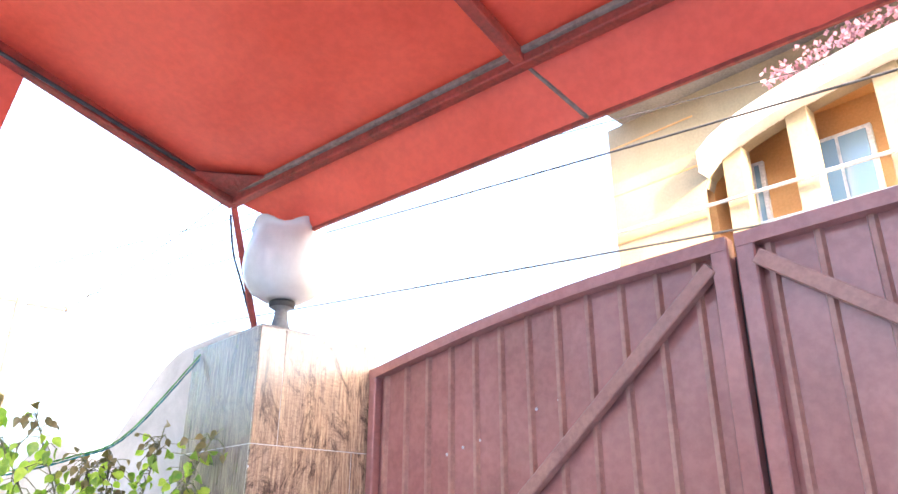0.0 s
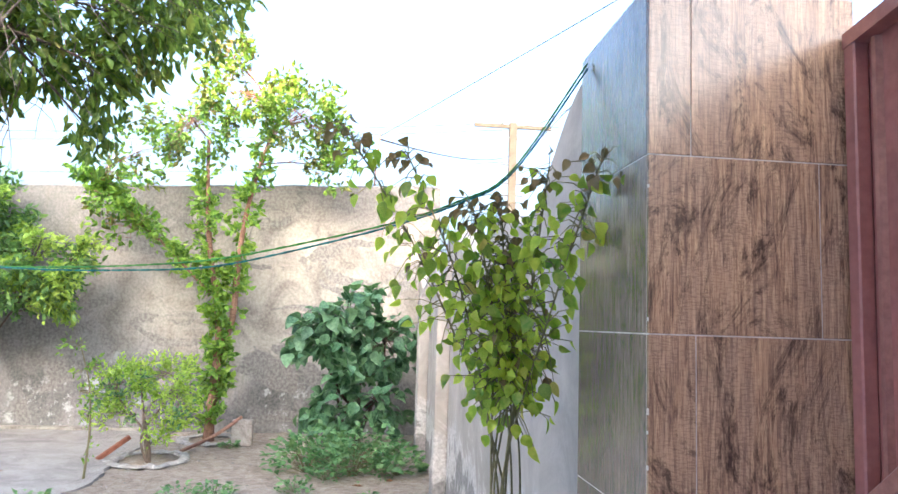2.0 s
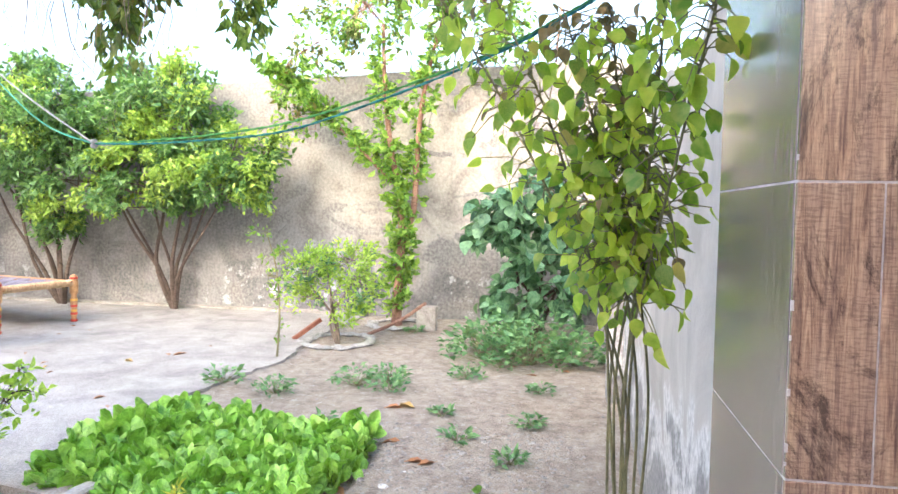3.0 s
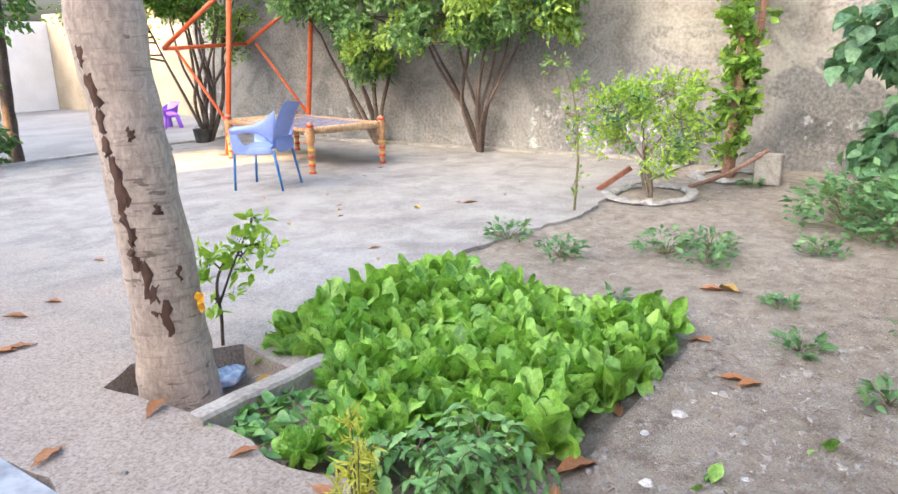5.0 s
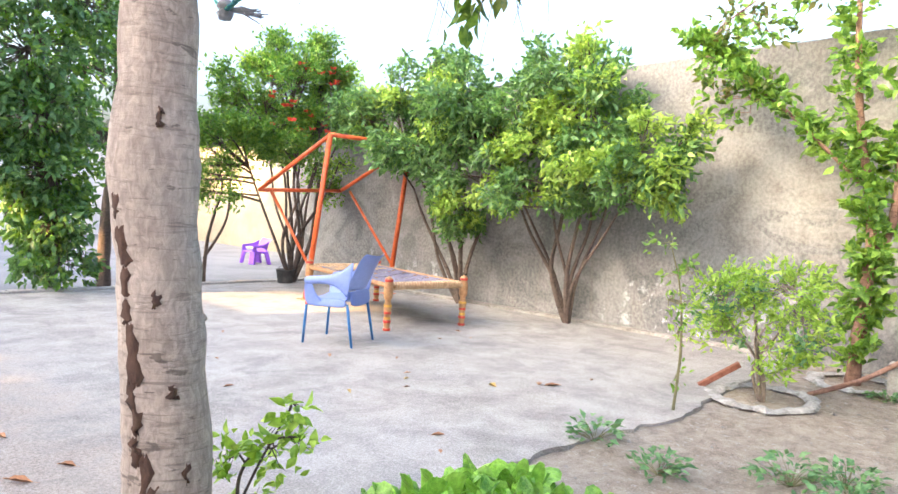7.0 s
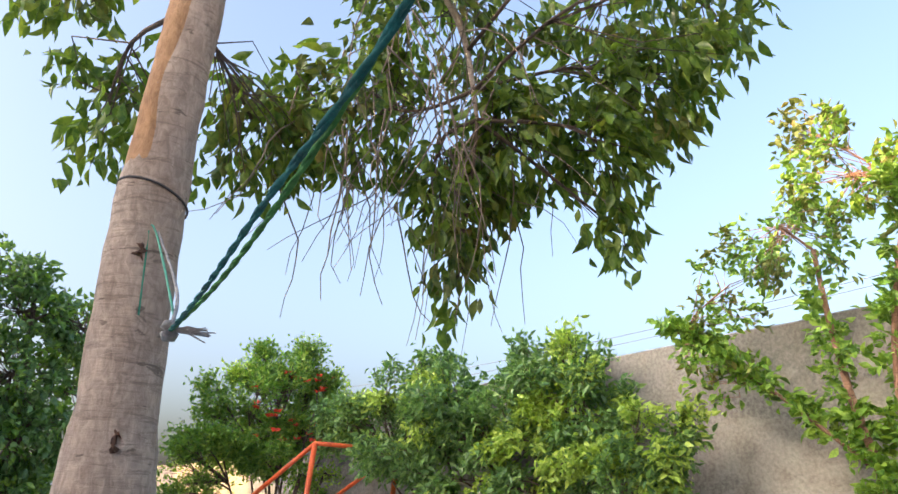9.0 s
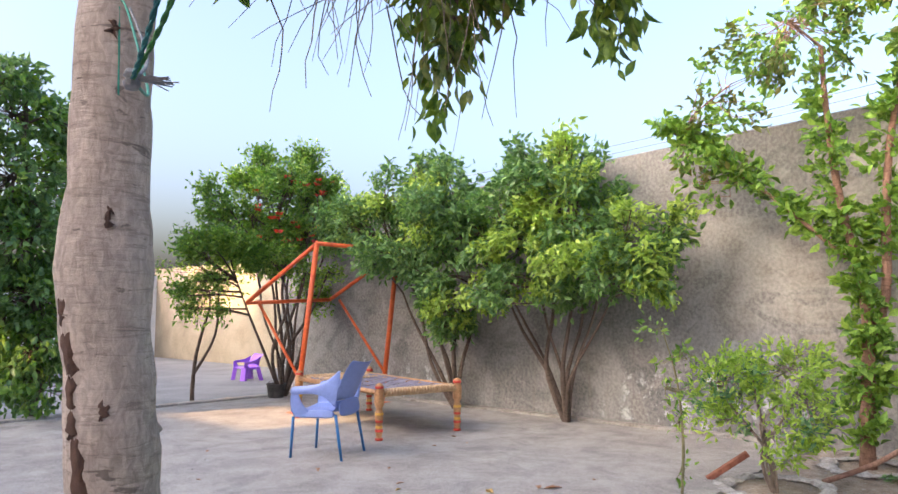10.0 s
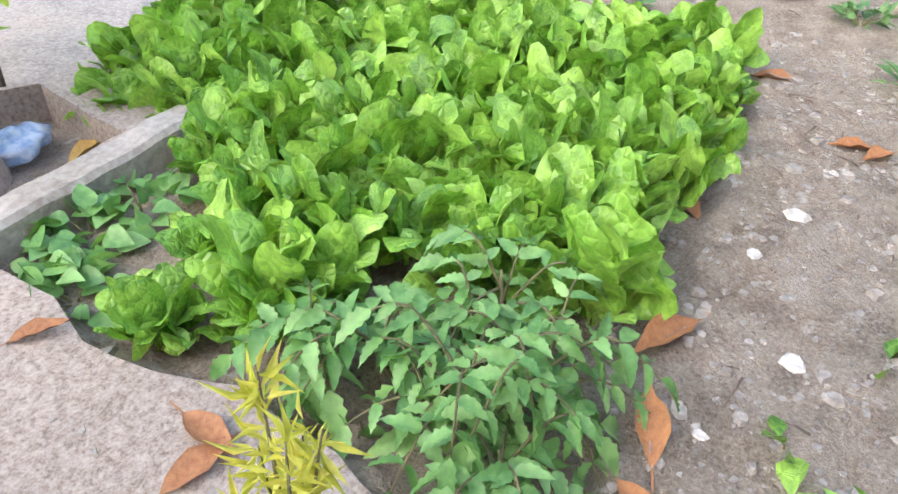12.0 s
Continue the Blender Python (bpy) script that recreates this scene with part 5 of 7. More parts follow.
tree("fig_tree", "tall fig tree with pale ringed trunk and hanging leafy branches", (-3.51, -1.12, -0.1),
     [(FIG_AXIS, fig_radius, 0), ([(-3.5, -1.1, 3.9), (-4.2, -0.9, 4.2), (-5.0, -0.7, 4.2), (-5.6, -0.3, 3.95)], 0.04, 0.014), ([(-3.55, -1.1, 4.0), (-4.3, -1.4, 4.15), (-4.9, -1.2, 3.9), (-5.0, -1.1, 3.2)], 0.04, 0.01), ([(-3.5, -1.12, 3.9), (-3.4, -1.7, 4.0), (-3.4, -2.1, 3.7)], 0.03, 0.012)],
     [((-3.67, -2.3, 3.13), (0.2, 0.2, 0.34), 15), ((-3.4, -2.42, 3.72), (0.3, 0.3, 0.18), 9), ((-4.32, -1.98, 3.15), (0.28, 0.28, 0.42), 24), ((-4.7, -1.72, 3.4), (0.42, 0.42, 0.48), 38), ((-5.13, -1.37, 2.9), (0.32, 0.32, 0.4), 30), ((-5.38, -1.1, 3.2), (0.38, 0.38, 0.44), 38), ((-5.6, -0.72, 3.1), (0.28, 0.28, 0.4), 25), ((-5.75, -0.42, 3.5), (0.32, 0.3, 0.36), 30), ((-5.87, -0.14, 3.74), (0.16, 0.13, 0.1), 6),
      ((-5.1, -1.35, 4.0), (0.7, 0.6, 0.35), 40), ((-5.55, -0.65, 4.0), (0.45, 0.45, 0.3), 22), ((-5.13, -1.36, 2.42), (0.12, 0.12, 0.22), 6), ((-5.63, -0.67, 2.65), (0.1, 0.1, 0.12), 4), ((-4.6, 0.8, 3.9), (0.5, 0.4, 0.28), 18), ((-5.15, 0.1, 3.5), (0.4, 0.35, 0.35), 18), ((-4.1, -1.2, 4.5), (0.8, 0.8, 0.3), 16)],
     M_FIG, M_BARK, OVAL_LEAF, 0.095, 0.04, 20, 0.13, 1.0, 11, 0.004, (M_OLD_LEAF, 0.16, "yellowing older leaves"), flat=0.1, extra=fig_extras, limb=0.012)

# two-stemmed tree sheathed in fresh shoots by the wall
V_A = [(-9.35, -0.52, -0.05), (-9.35, -0.5, 0.5), (-9.35, -0.47, 1.0), (-9.35, -0.5, 1.5), (-9.35, -0.62, 2.1), (-9.35, -0.7, 2.8), (-9.4, -0.75, 3.6)]
V_B = [(-9.35, -0.47, 0.95), (-9.35, -0.33, 1.4), (-9.35, -0.3, 2.0), (-9.35, -0.25, 2.6), (-9.3, -0.1, 3.3), (-9.3, 0.1, 3.9)]
V_C = [(-9.35, -0.6, 1.7), (-9.3, -1.2, 2.3), (-9.3, -1.8, 2.8), (-9.3, -2.2, 3.1)]


def shoots(root, o, r):
    g = Geo()
    for pts, lo, hi, n in ((V_A, 0.06, 0.95, 150), (V_B, 0.02, 0.95, 110), (V_C, 0.05, 1, 95)):
        c = spline([Vector(p) - o for p in pts], 6)
        for _ in range(n):
            t = r.uniform(lo, hi)
            p = along(c, t)
            if pts is V_B and 1.15 < p.z < 1.75 and r.random() < 0.7:
                continue
            out = Vector((r.normal(), r.normal(), r.uniform(-0.2, 0.8))).normalized()
            q = p + out * r.uniform(0.05, 0.19)
            m = 10
            pts_ = np.array(p) + (np.array(q) - np.array(p)) * r.uniform(0.3, 1.1, size=(m, 1)) + r.normal(0, 0.03, size=(m, 3))
            leaves(g, r, pts_, np.array(out) * 0.8 + r.normal(0, 0.55, size=(m, 3)), 0.095, 0.048, OVAL_LEAF, 0.35, 0.25)
    part("shoot_leaves", g, M_VINE, root, "fresh bright green leaves along the stems")


tree("guava_tree", "slender two-stemmed tree sheathed in bright leaves by the wall", (-9.35, -0.52, -0.03), [(V_A, 0.062, 0.02), (V_B, 0.045, 0.018), (V_C, 0.018, 0.008)],
     [((-9.3, -0.9, 3.7), (0.55, 0.6, 0.5), 36), ((-9.3, -0.3, 4.2), (0.5, 0.6, 0.5), 34), ((-9.2, 0.4, 3.9), (0.55, 0.55, 0.5), 36), ((-9.25, 0.85, 3.3), (0.3, 0.35, 0.3), 14), ((-9.3, -1.5, 3.4), (0.45, 0.5, 0.45), 16), ((-9.2, 0.75, 3.7), (0.35, 0.3, 0.3), 13), ((-9.3, -2.0, 2.9), (0.4, 0.35, 0.3), 9), ((-9.3, -0.6, 4.75), (0.4, 0.5, 0.3), 16), ((-9.3, -1.6, 2.5), (0.35, 0.35, 0.25), 8)],
     M_OLD_LEAF, M_BARK_RED, OVAL_LEAF, 0.085, 0.042, 22, 0.13, 0.1, 21, 0.005, (M_VINE, 0.72, "fresh bright green leaves"), extra=shoots)


def many_stems(base, tips, r, thick=1.0):
    return [([base, Vector(base).lerp(Vector(t), 0.35) + Vector((r.normal(0, 0.09), r.normal(0, 0.09), 0.0)), Vector(base).lerp(Vector(t), 0.7) + Vector((r.normal(0, 0.06), r.normal(0, 0.06), 0.05)), t], thick * r.uniform(0.03, 0.05), thick * 0.014) for t in tips]


hr = np.random.default_rng(5)
tree("shrub_tree", "many-stemmed glossy shrub tree against the cement wall", (-9.7, -3.62, -0.02), many_stems((-9.7, -3.62, -0.08), [(-9.6, -3.1, 1.7), (-9.5, -3.5, 1.9), (-9.6, -4.0, 1.9), (-9.6, -4.5, 1.7), (-9.5, -4.3, 1.4), (-9.4, -2.8, 1.5), (-9.3, -3.7, 1.5), (-9.5, -3.3, 1.6)], hr, 0.75),
     [((-9.3, -3.2, 2.3), (0.6, 0.75, 0.55), 80), ((-9.3, -4.2, 2.45), (0.6, 0.75, 0.6), 85), ((-9.2, -2.6, 2.1), (0.45, 0.5, 0.45), 46), ((-9.1, -3.7, 1.85), (0.5, 0.7, 0.3), 50), ((-9.0, -2.5, 1.6), (0.35, 0.35, 0.25), 22), ((-9.4, -3.8, 2.95), (0.5, 0.7, 0.3), 48), ((-9.0, -4.2, 1.55), (0.35, 0.4, 0.25), 20), ((-9.2, -4.75, 2.1), (0.4, 0.4, 0.5), 36), ((-9.1, -2.2, 1.7), (0.3, 0.3, 0.3), 16), ((-9.35, -3.3, 1.45), (0.3, 0.4, 0.2), 10)],
     M_HEDGE, M_BARK_BROWN, LANCE_LEAF, 0.085, 0.036, 30, 0.13, 0.35, 31, 0.005, (M_SPRAY, 0.3, "paler young leaves"), "shrub", lumps=11)
tree("shrub_tree", "many-stemmed glossy shrub tree against the cement wall", (-9.72, -5.3, -0.02), many_stems((-9.72, -5.3, -0.08), [(-9.5, -4.9, 1.6), (-9.6, -5.4, 1.9), (-9.5, -5.9, 1.8), (-9.6, -6.3, 1.9), (-9.3, -5.1, 1.3), (-9.4, -5.6, 1.4), (-9.4, -6.0, 1.5)], hr, 0.75),
     [((-9.3, -5.2, 2.4), (0.6, 0.75, 0.6), 85), ((-9.3, -6.1, 2.35), (0.6, 0.7, 0.55), 75), ((-9.2, -6.8, 2.45), (0.5, 0.55, 0.42), 48), ((-9.0, -5.5, 1.9), (0.5, 0.65, 0.3), 46), ((-9.4, -5.5, 3.0), (0.5, 0.6, 0.3), 40), ((-9.15, -5.1, 1.45), (0.3, 0.35, 0.25), 16), ((-9.2, -7.2, 2.5), (0.35, 0.35, 0.35), 22), ((-9.35, -5.0, 1.1), (0.25, 0.3, 0.2), 8)],
     M_HEDGE, M_BARK_BROWN, LANCE_LEAF, 0.085, 0.036, 30, 0.13, 0.35, 32, 0.005, (M_SPRAY, 0.26, "paler young leaves"), "shrub", lumps=11)


def pom_flowers(root, o, r):
    g = Geo()
    for _ in range(34):
        p = Vector((r.uniform(-9.7, -8.3), r.uniform(-8.0, -7.7), r.uniform(2.2, 3.3))) - o
        for k in range(5):
            a = k * 1.257
            leaves(g, r, [p], [(math.cos(a), math.sin(a), 0.5)], 0.07, 0.055, SMALL_LEAF)
    part("blossom", g, M_PETAL_RED, root, "scarlet pomegranate flowers")


tree("pomegranate_tree", "pomegranate tree with scarlet flowers and many thin trunks", (-9.0, -8.1, 0.0), many_stems((-9.0, -8.1, -0.05), [(-8.6, -8.2, 2.2), (-9.0, -8.3, 2.4), (-9.4, -8.1, 2.3), (-9.7, -8.2, 1.9), (-8.3, -8.3, 1.7), (-9.2, -7.9, 1.7), (-8.7, -7.9, 1.9), (-9.3, -8.4, 2.0), (-8.9, -7.9, 2.1), (-9.5, -7.8, 1.7), (-8.5, -8.0, 1.6)], hr, 0.8),
     [((-8.4, -8.3, 2.6), (0.7, 0.6, 0.65), 130), ((-9.2, -8.3, 2.9), (0.7, 0.6, 0.65), 120), ((-9.9, -8.3, 2.8), (0.5, 0.5, 0.6), 64), ((-8.0, -8.3, 2.1), (0.5, 0.45, 0.45), 46), ((-9.0, -8.3, 3.4), (0.75, 0.4, 0.4), 80), ((-8.7, -8.0, 2.1), (0.5, 0.4, 0.35), 44), ((-9.7, -8.0, 1.6), (0.4, 0.4, 0.4), 18), ((-7.8, -8.4, 1.5), (0.35, 0.3, 0.35), 12)],
     M_POM, M_BARK_BROWN, SMALL_LEAF, 0.075, 0.032, 38, 0.14, 0.0, 41, 0.006, (M_LIMEGREEN, 0.1, "pale young leaves"), extra=pom_flowers, lumps=9)
tree("ashoka_tree", "dark leafy tree at the end of the yard", (-5.75, -8.55, -0.1), [([(-5.75, -8.55, -0.15), (-5.72, -8.5, 1.0), (-5.6, -8.5, 2.4), (-5.5, -8.5, 3.8)], 0.065, 0.02)],
     [((-5.8, -8.5, 0.3), (0.5, 0.45, 0.3), 40), ((-5.75, -8.5, 0.8), (0.5, 0.5, 0.45), 75), ((-5.65, -8.5, 1.4), (0.65, 0.6, 0.5), 105), ((-5.55, -8.5, 2.1), (0.72, 0.6, 0.6), 125), ((-5.4, -8.5, 2.8), (0.8, 0.65, 0.65), 85), ((-5.3, -8.5, 3.5), (0.7, 0.6, 0.6), 50), ((-6.2, -8.6, 3.5), (0.5, 0.5, 0.5), 50), ((-5.1, -8.5, 4.0), (0.6, 0.5, 0.4), 40), ((-5.15, -8.4, 1.35), (0.25, 0.25, 0.15), 7), ((-5.2, -8.4, 0.9), (0.2, 0.2, 0.12), 5)],
     M_DARK, M_BARK_BROWN, OVAL_LEAF, 0.1, 0.055, 17, 0.14, 0.25, 51, 0.007, (M_POM, 0.25, "paler leaves"))
tree("ashoka_tree", "dark leafy tree with a stout rough trunk on the far floor", (-6.7, -9.3, -0.12), [([(-6.7, -9.3, -0.15), (-6.72, -9.3, 0.8), (-6.8, -9.3, 2.0), (-6.8, -9.3, 3.3)], 0.1, 0.03)],
     [((-6.6, -9.3, 2.0), (0.6, 0.6, 0.5), 40), ((-6.4, -9.3, 2.8), (0.7, 0.6, 0.6), 48), ((-6.6, -9.3, 3.5), (0.6, 0.6, 0.5), 40)],
     M_DARK, M_BARK_BROWN, OVAL_LEAF, 0.1, 0.05, 16, 0.15, 0.25, 52, 0.007, (M_POM, 0.3, "paler leaves"))
tree("ashoka_tree", "dark leafy tree at the end of the yard", (-4.4, -8.6, -0.1), [([(-4.4, -8.6, -0.15), (-4.4, -8.6, 1.2), (-4.4, -8.6, 3.4)], 0.055, 0.02)],
     [((-4.5, -8.5, 2.0), (0.7, 0.6, 0.6), 56), ((-4.5, -8.5, 3.0), (0.7, 0.6, 0.6), 52), ((-4.6, -8.5, 3.9), (0.6, 0.6, 0.5), 36)],
     M_DARK, M_BARK_BROWN, OVAL_LEAF, 0.1, 0.05, 16, 0.15, 0.25, 53, 0.007, (M_POM, 0.2, "paler leaves"))
tree("citrus_bush", "small bush with thin yellowish trunk beyond the kerb", (-8.05, -9.0, -0.1), [([(-8.05, -9.0, -0.12), (-8.1, -9.0, 0.6), (-8.3, -9.0, 1.3)], 0.035, 0.015), ([(-8.05, -9.0, 0.3), (-8.4, -9.0, 0.9), (-8.5, -9.1, 1.6)], 0.025, 0.012)],
     [((-8.1, -9.0, 1.4), (0.4, 0.4, 0.4), 22), ((-8.6, -9.1, 1.7), (0.4, 0.4, 0.4), 22), ((-7.8, -9.0, 2.0), (0.4, 0.4, 0.4), 18)], M_POM, M_BARK_BROWN, SMALL_LEAF, 0.07, 0.028, 20, 0.13, 0.1, 54, 0.005, (M_LIMEGREEN, 0.4, "pale leaves"), "bush")
# broad-leaved dark shrub in the wall corner
tree("mulberry_shrub", "broad-leaved bluish green shrub in the wall corner", (-9.0, 1.15, -0.02), many_stems((-9.0, 1.15, -0.08), [(-9.0, 0.75, 1.1), (-9.0, 1.2, 1.4), (-9.1, 1.5, 1.2), (-8.8, 1.0, 0.9)], hr, 0.6),
     [((-8.9, 1.1, 1.5), (0.4, 0.5, 0.35), 26), ((-8.85, 0.8, 1.2), (0.35, 0.4, 0.3), 20), ((-8.95, 1.5, 1.2), (0.35, 0.35, 0.35), 20), ((-8.8, 1.15, 0.85), (0.35, 0.4, 0.3), 16), ((-8.8, 0.9, 0.45), (0.3, 0.3, 0.25), 10), ((-8.8, 1.4, 0.5), (0.35, 0.35, 0.3), 14)],
     M_BLUEGREEN, M_BARK_BROWN, HEART_LEAF, 0.15, 0.13, 8, 0.13, 0.35, 61, 0.007, None, "shrub", flat=0.6)
# lime green bush in the broken ring
tree("lime_bush", "airy lime-green bush growing in a broken mortar ring", (-8.0, -0.8, -0.02), many_stems((-8.0, -0.8, -0.08), [(-8.0, -0.6, 0.8), (-8.0, -0.95, 0.9), (-8.1, -1.2, 0.8), (-7.9, -0.75, 0.6)], hr, 0.35),
     [((-8.0, -0.75, 0.85), (0.3, 0.35, 0.25), 26), ((-8.0, -1.1, 0.75), (0.25, 0.3, 0.25), 22), ((-7.95, -0.55, 0.55), (0.25, 0.25, 0.2), 16), ((-8.0, -1.2, 0.45), (0.22, 0.25, 0.18), 12), ((-7.9, -0.75, 0.35), (0.25, 0.3, 0.12), 9)],
     M_LIMEGREEN, M_TWIG, SMALL_LEAF, 0.062, 0.024, 30, 0.1, -0.25, 62, 0.003, (M_WEED, 0.15, "greener inner leaves"), "bush")
tree("sapling", "thin pale-stemmed sapling at the slab edge", (-7.1, -1.1, -0.02), [([(-7.1, -1.1, -0.05), (-7.11, -1.08, 0.4), (-7.13, -1.12, 0.8), (-7.15, -1.22, 1.12)], 0.011, 0.004)],
     [((-7.12, -1.12, 0.75), (0.12, 0.14, 0.12), 8), ((-7.13, -1.1, 0.95), (0.1, 0.2, 0.1), 8), ((-7.15, -1.28, 1.13), (0.07, 0.13, 0.05), 5), ((-7.1, -1.1, 0.5), (0.1, 0.12, 0.1), 5), ((-7.1, -1.1, 0.22), (0.07, 0.08, 0.08), 3)],
     M_VINE, M_STEM_GREEN, OVAL_LEAF, 0.05, 0.024, 5, 0.06, 0.0, 63, 0.003, None, "sapling")
tree("lemon_sapling", "young lemon sapling growing beside the trunk in the pit", (-3.8, -1.22, -0.08), [([(-3.8, -1.22, -0.1), (-3.81, -1.21, 0.12), (-3.8, -1.2, 0.3), (-3.84, -1.16, 0.42)], 0.009, 0.005), ([(-3.81, -1.21, 0.2), (-3.87, -1.16, 0.38), (-3.94, -1.1, 0.56)], 0.006, 0.003)],
     [((-3.76, -1.2, 0.38), (0.1, 0.1, 0.09), 9), ((-3.9, -1.12, 0.42), (0.1, 0.1, 0.1), 10), ((-3.95, -1.08, 0.55), (0.05, 0.05, 0.06), 5), ((-3.95, -1.05, 0.45), (0.06, 0.06, 0.05), 5), ((-3.82, -1.2, 0.22), (0.08, 0.08, 0.07), 4)],
     M_LIMEGREEN, M_BARK_BROWN, OVAL_LEAF, 0.055, 0.028, 5, 0.04, -0.3, 64, 0.002, None, "sapling")


# climber beside the pier: stems, then every leaf by itself
def climber():
    r = np.random.default_rng(77)
    base = Vector((-2.53, 1.71, -0.02))
    root = thing("climber_plant", "bushy climber with heart-shaped leaves tied beside the pier", "climber", base)
    ends = [(-2.38, 1.71, 1.5), (-2.32, 1.66, 1.66), (-2.25, 1.54, 1.76), (-2.24, 1.19, 1.95), (-2.22, 1.36, 1.88), (-2.12, 1.72, 1.84), (-1.9, 1.79, 1.82), (-2.4, 1.73, 1.38), (-2.34, 1.6, 1.58), (-2.3, 1.63, 1.78)]
    stems = []
    for i, e in enumerate(ends):
        k = i / (len(ends) - 1) - 0.5
        pts = [(base.x + 0.03 * k, base.y + 0.04 * k, -0.05), (-2.53 + 0.04 * k, 1.705 + 0.05 * k + 0.012 * r.normal(), 0.55), (-2.51 + 0.02 * r.normal(), 1.692 + 0.085 * k + 0.008 * r.normal(), 0.98), (Vector((-2.42, 1.7, 1.15)) + Vector(e)) / 2, e]
        c = spline([Vector(p) - base for p in pts], 6)
        stems.append(c)
        part("stem", Geo().tube(c, tapered(0.0043, 0.002, len(c)), 8), M_STEM_GREEN, root, "green woody stem")
    twigs = Geo()
    rest = (Geo(), Geo())
    kinds = []
    for m, mat_ in (("leaf", M_CLIMBER), ("leaf", M_BRONZE)):
        for v in range(3):
            g = Geo()
            rr = np.random.default_rng(v)
            leaves(g, rr, [(0, 0, 0)], [(0, 1, 0)], 1.0, (0.78, 0.7, 0.85)[v], broad_leaf([0.25, 0.82, 1.0, 0.95, 0.74, 0.42, 0.02], 0.1 + 0.06 * v, 0.25 + 0.1 * v), 0.0, 1.0)
            kinds.append(g.mesh("leaf", mat_))
    for i in range(900):
        c = stems[i % len(stems)]
        t = 0.645 + 0.355 * r.random() ** 1.05
        p = along(c, t)
        out = Vector((r.normal(0.2, 0.7), r.normal(-0.15, 0.7), r.normal(0, 0.5))).normalized()
        reach = r.uniform(0.02, 0.13) * (1.2 - 1.6 * max(0, t - 0.6))
        q = p + out * reach
        twigs.tube([p, p.lerp(q, 0.5) + Vector((0, 0, 0.012)), q], [0.002, 0.0016, 0.0012], 4, caps=False)
        young = t > 0.955 or r.random() < 0.04
        kind = (3 if young else 0) + int(r.integers(3))
        way = (out * 0.55 + Vector((0, 0, -0.75)) + Vector(r.normal(0, 0.25, 3))).normalized()
        face = Vector((0.7, -0.4, 0.4)) + Vector(r.normal(0, 0.65, 3))
        side = way.cross(face).normalized()
        up = side.cross(way)
        s = r.uniform(0.025, 0.046) * (0.75 if young else 1.0)
        m = Matrix.LocRotScale(q, Matrix((side, way, up)).transposed().to_quaternion(), (s, s, s))
        if i < 300:
            ob = new("leaf", kinds[kind])
            ob.parent = root
            ob.matrix_local = m
        else:
            rest[kind // 3].add([m @ v.co for v in kinds[kind].vertices], [tuple(p.vertices) for p in kinds[kind].polygons], True)
    for geo, mat_ in zip(rest, (M_CLIMBER, M_BRONZE)):
        tagged(part("inner_foliage", geo, mat_, root), kind="stuff")
    tagged(part("twig_mass", twigs, M_STEM_GREEN, root), kind="stuff")
    tie = Geo()
    for k in range(3):
        tie.tube([Vector((-2.53 + 0.05 * math.cos(a) * (1 + 0.2 * k), 1.715 + 0.06 * math.sin(a), 0.5 + 0.03 * k + 0.03 * math.sin(2 * a + k))) - base for a in np.linspace(0, 6.28, 20)], 0.004, 5, caps=False)
    part("tie_cord", tie, M_LINE, root, "green nylon cord tied round the stems")


climber()


# ---- vegetable bed ----
def spinach(variant):
    """A rosette of stalked, rounded, crinkled leaves, each a mesh of its own."""
    r = np.random.default_rng(100 + variant)
    blades = []
    halves = [0.07, 0.07, 0.16, 0.44, 0.74, 0.92, 1.0, 0.98, 0.88, 0.66, 0.28]
    n = 13
    for i in range(n):
        a = i * 2.4 + r.normal(0, 0.3)
        age = i / n
        lean = 1.15 * age ** 1.2 + r.uniform(0.0, 0.25)
        L, W = r.uniform(0.13, 0.215) * (1 - 0.3 * age), r.uniform(0.029, 0.05) * (1 - 0.2 * age)
        out = Vector((math.cos(a), math.sin(a), 0))
        side = Vector((-math.sin(a), math.cos(a), 0))
        turn = r.normal(0, 0.9)
        cup, roll, freq = r.uniform(-0.35, 0.4), r.uniform(0.5, 2.0), r.uniform(8, 13)
        rows = []
        p = out * 0.012
        for k, h in enumerate(halves):
            y = k / (len(halves) - 1)
            bend = lean * 0.5 + roll * max(0.0, y - 0.25) * (0.5 + lean)
            d = out * math.sin(bend) + Vector((0, 0, math.cos(bend)))
            nrm = out * -math.cos(bend) + Vector((0, 0, math.sin(bend)))
            if k:
                p = p + d * (L / (len(halves) - 1))
            e = side * math.cos(turn * min(1, y * 2)) + nrm * math.sin(turn * min(1, y * 2))
            q = nrm * math.cos(turn * min(1, y * 2)) - side * math.sin(turn * min(1, y * 2))
            row = []
            for u in (-1, -0.6, 0, 0.6, 1):
                ripple = (math.sin(y * freq + u * 2 + i) * 0.26 + 0.34 * noise.noise(Vector((u * 2.2 + i, y * 6, variant)))) * abs(u) if k > 1 else 0
                row.append(p + e * (u * h * W) + q * (W * h * (cup * u * u + ripple)))
            rows.append(row)
        blades.append(Geo().strip(rows, False, True).mesh("leaf", M_SPINACH))
    return blades


SPINACH = [spinach(i) for i in range(9)]


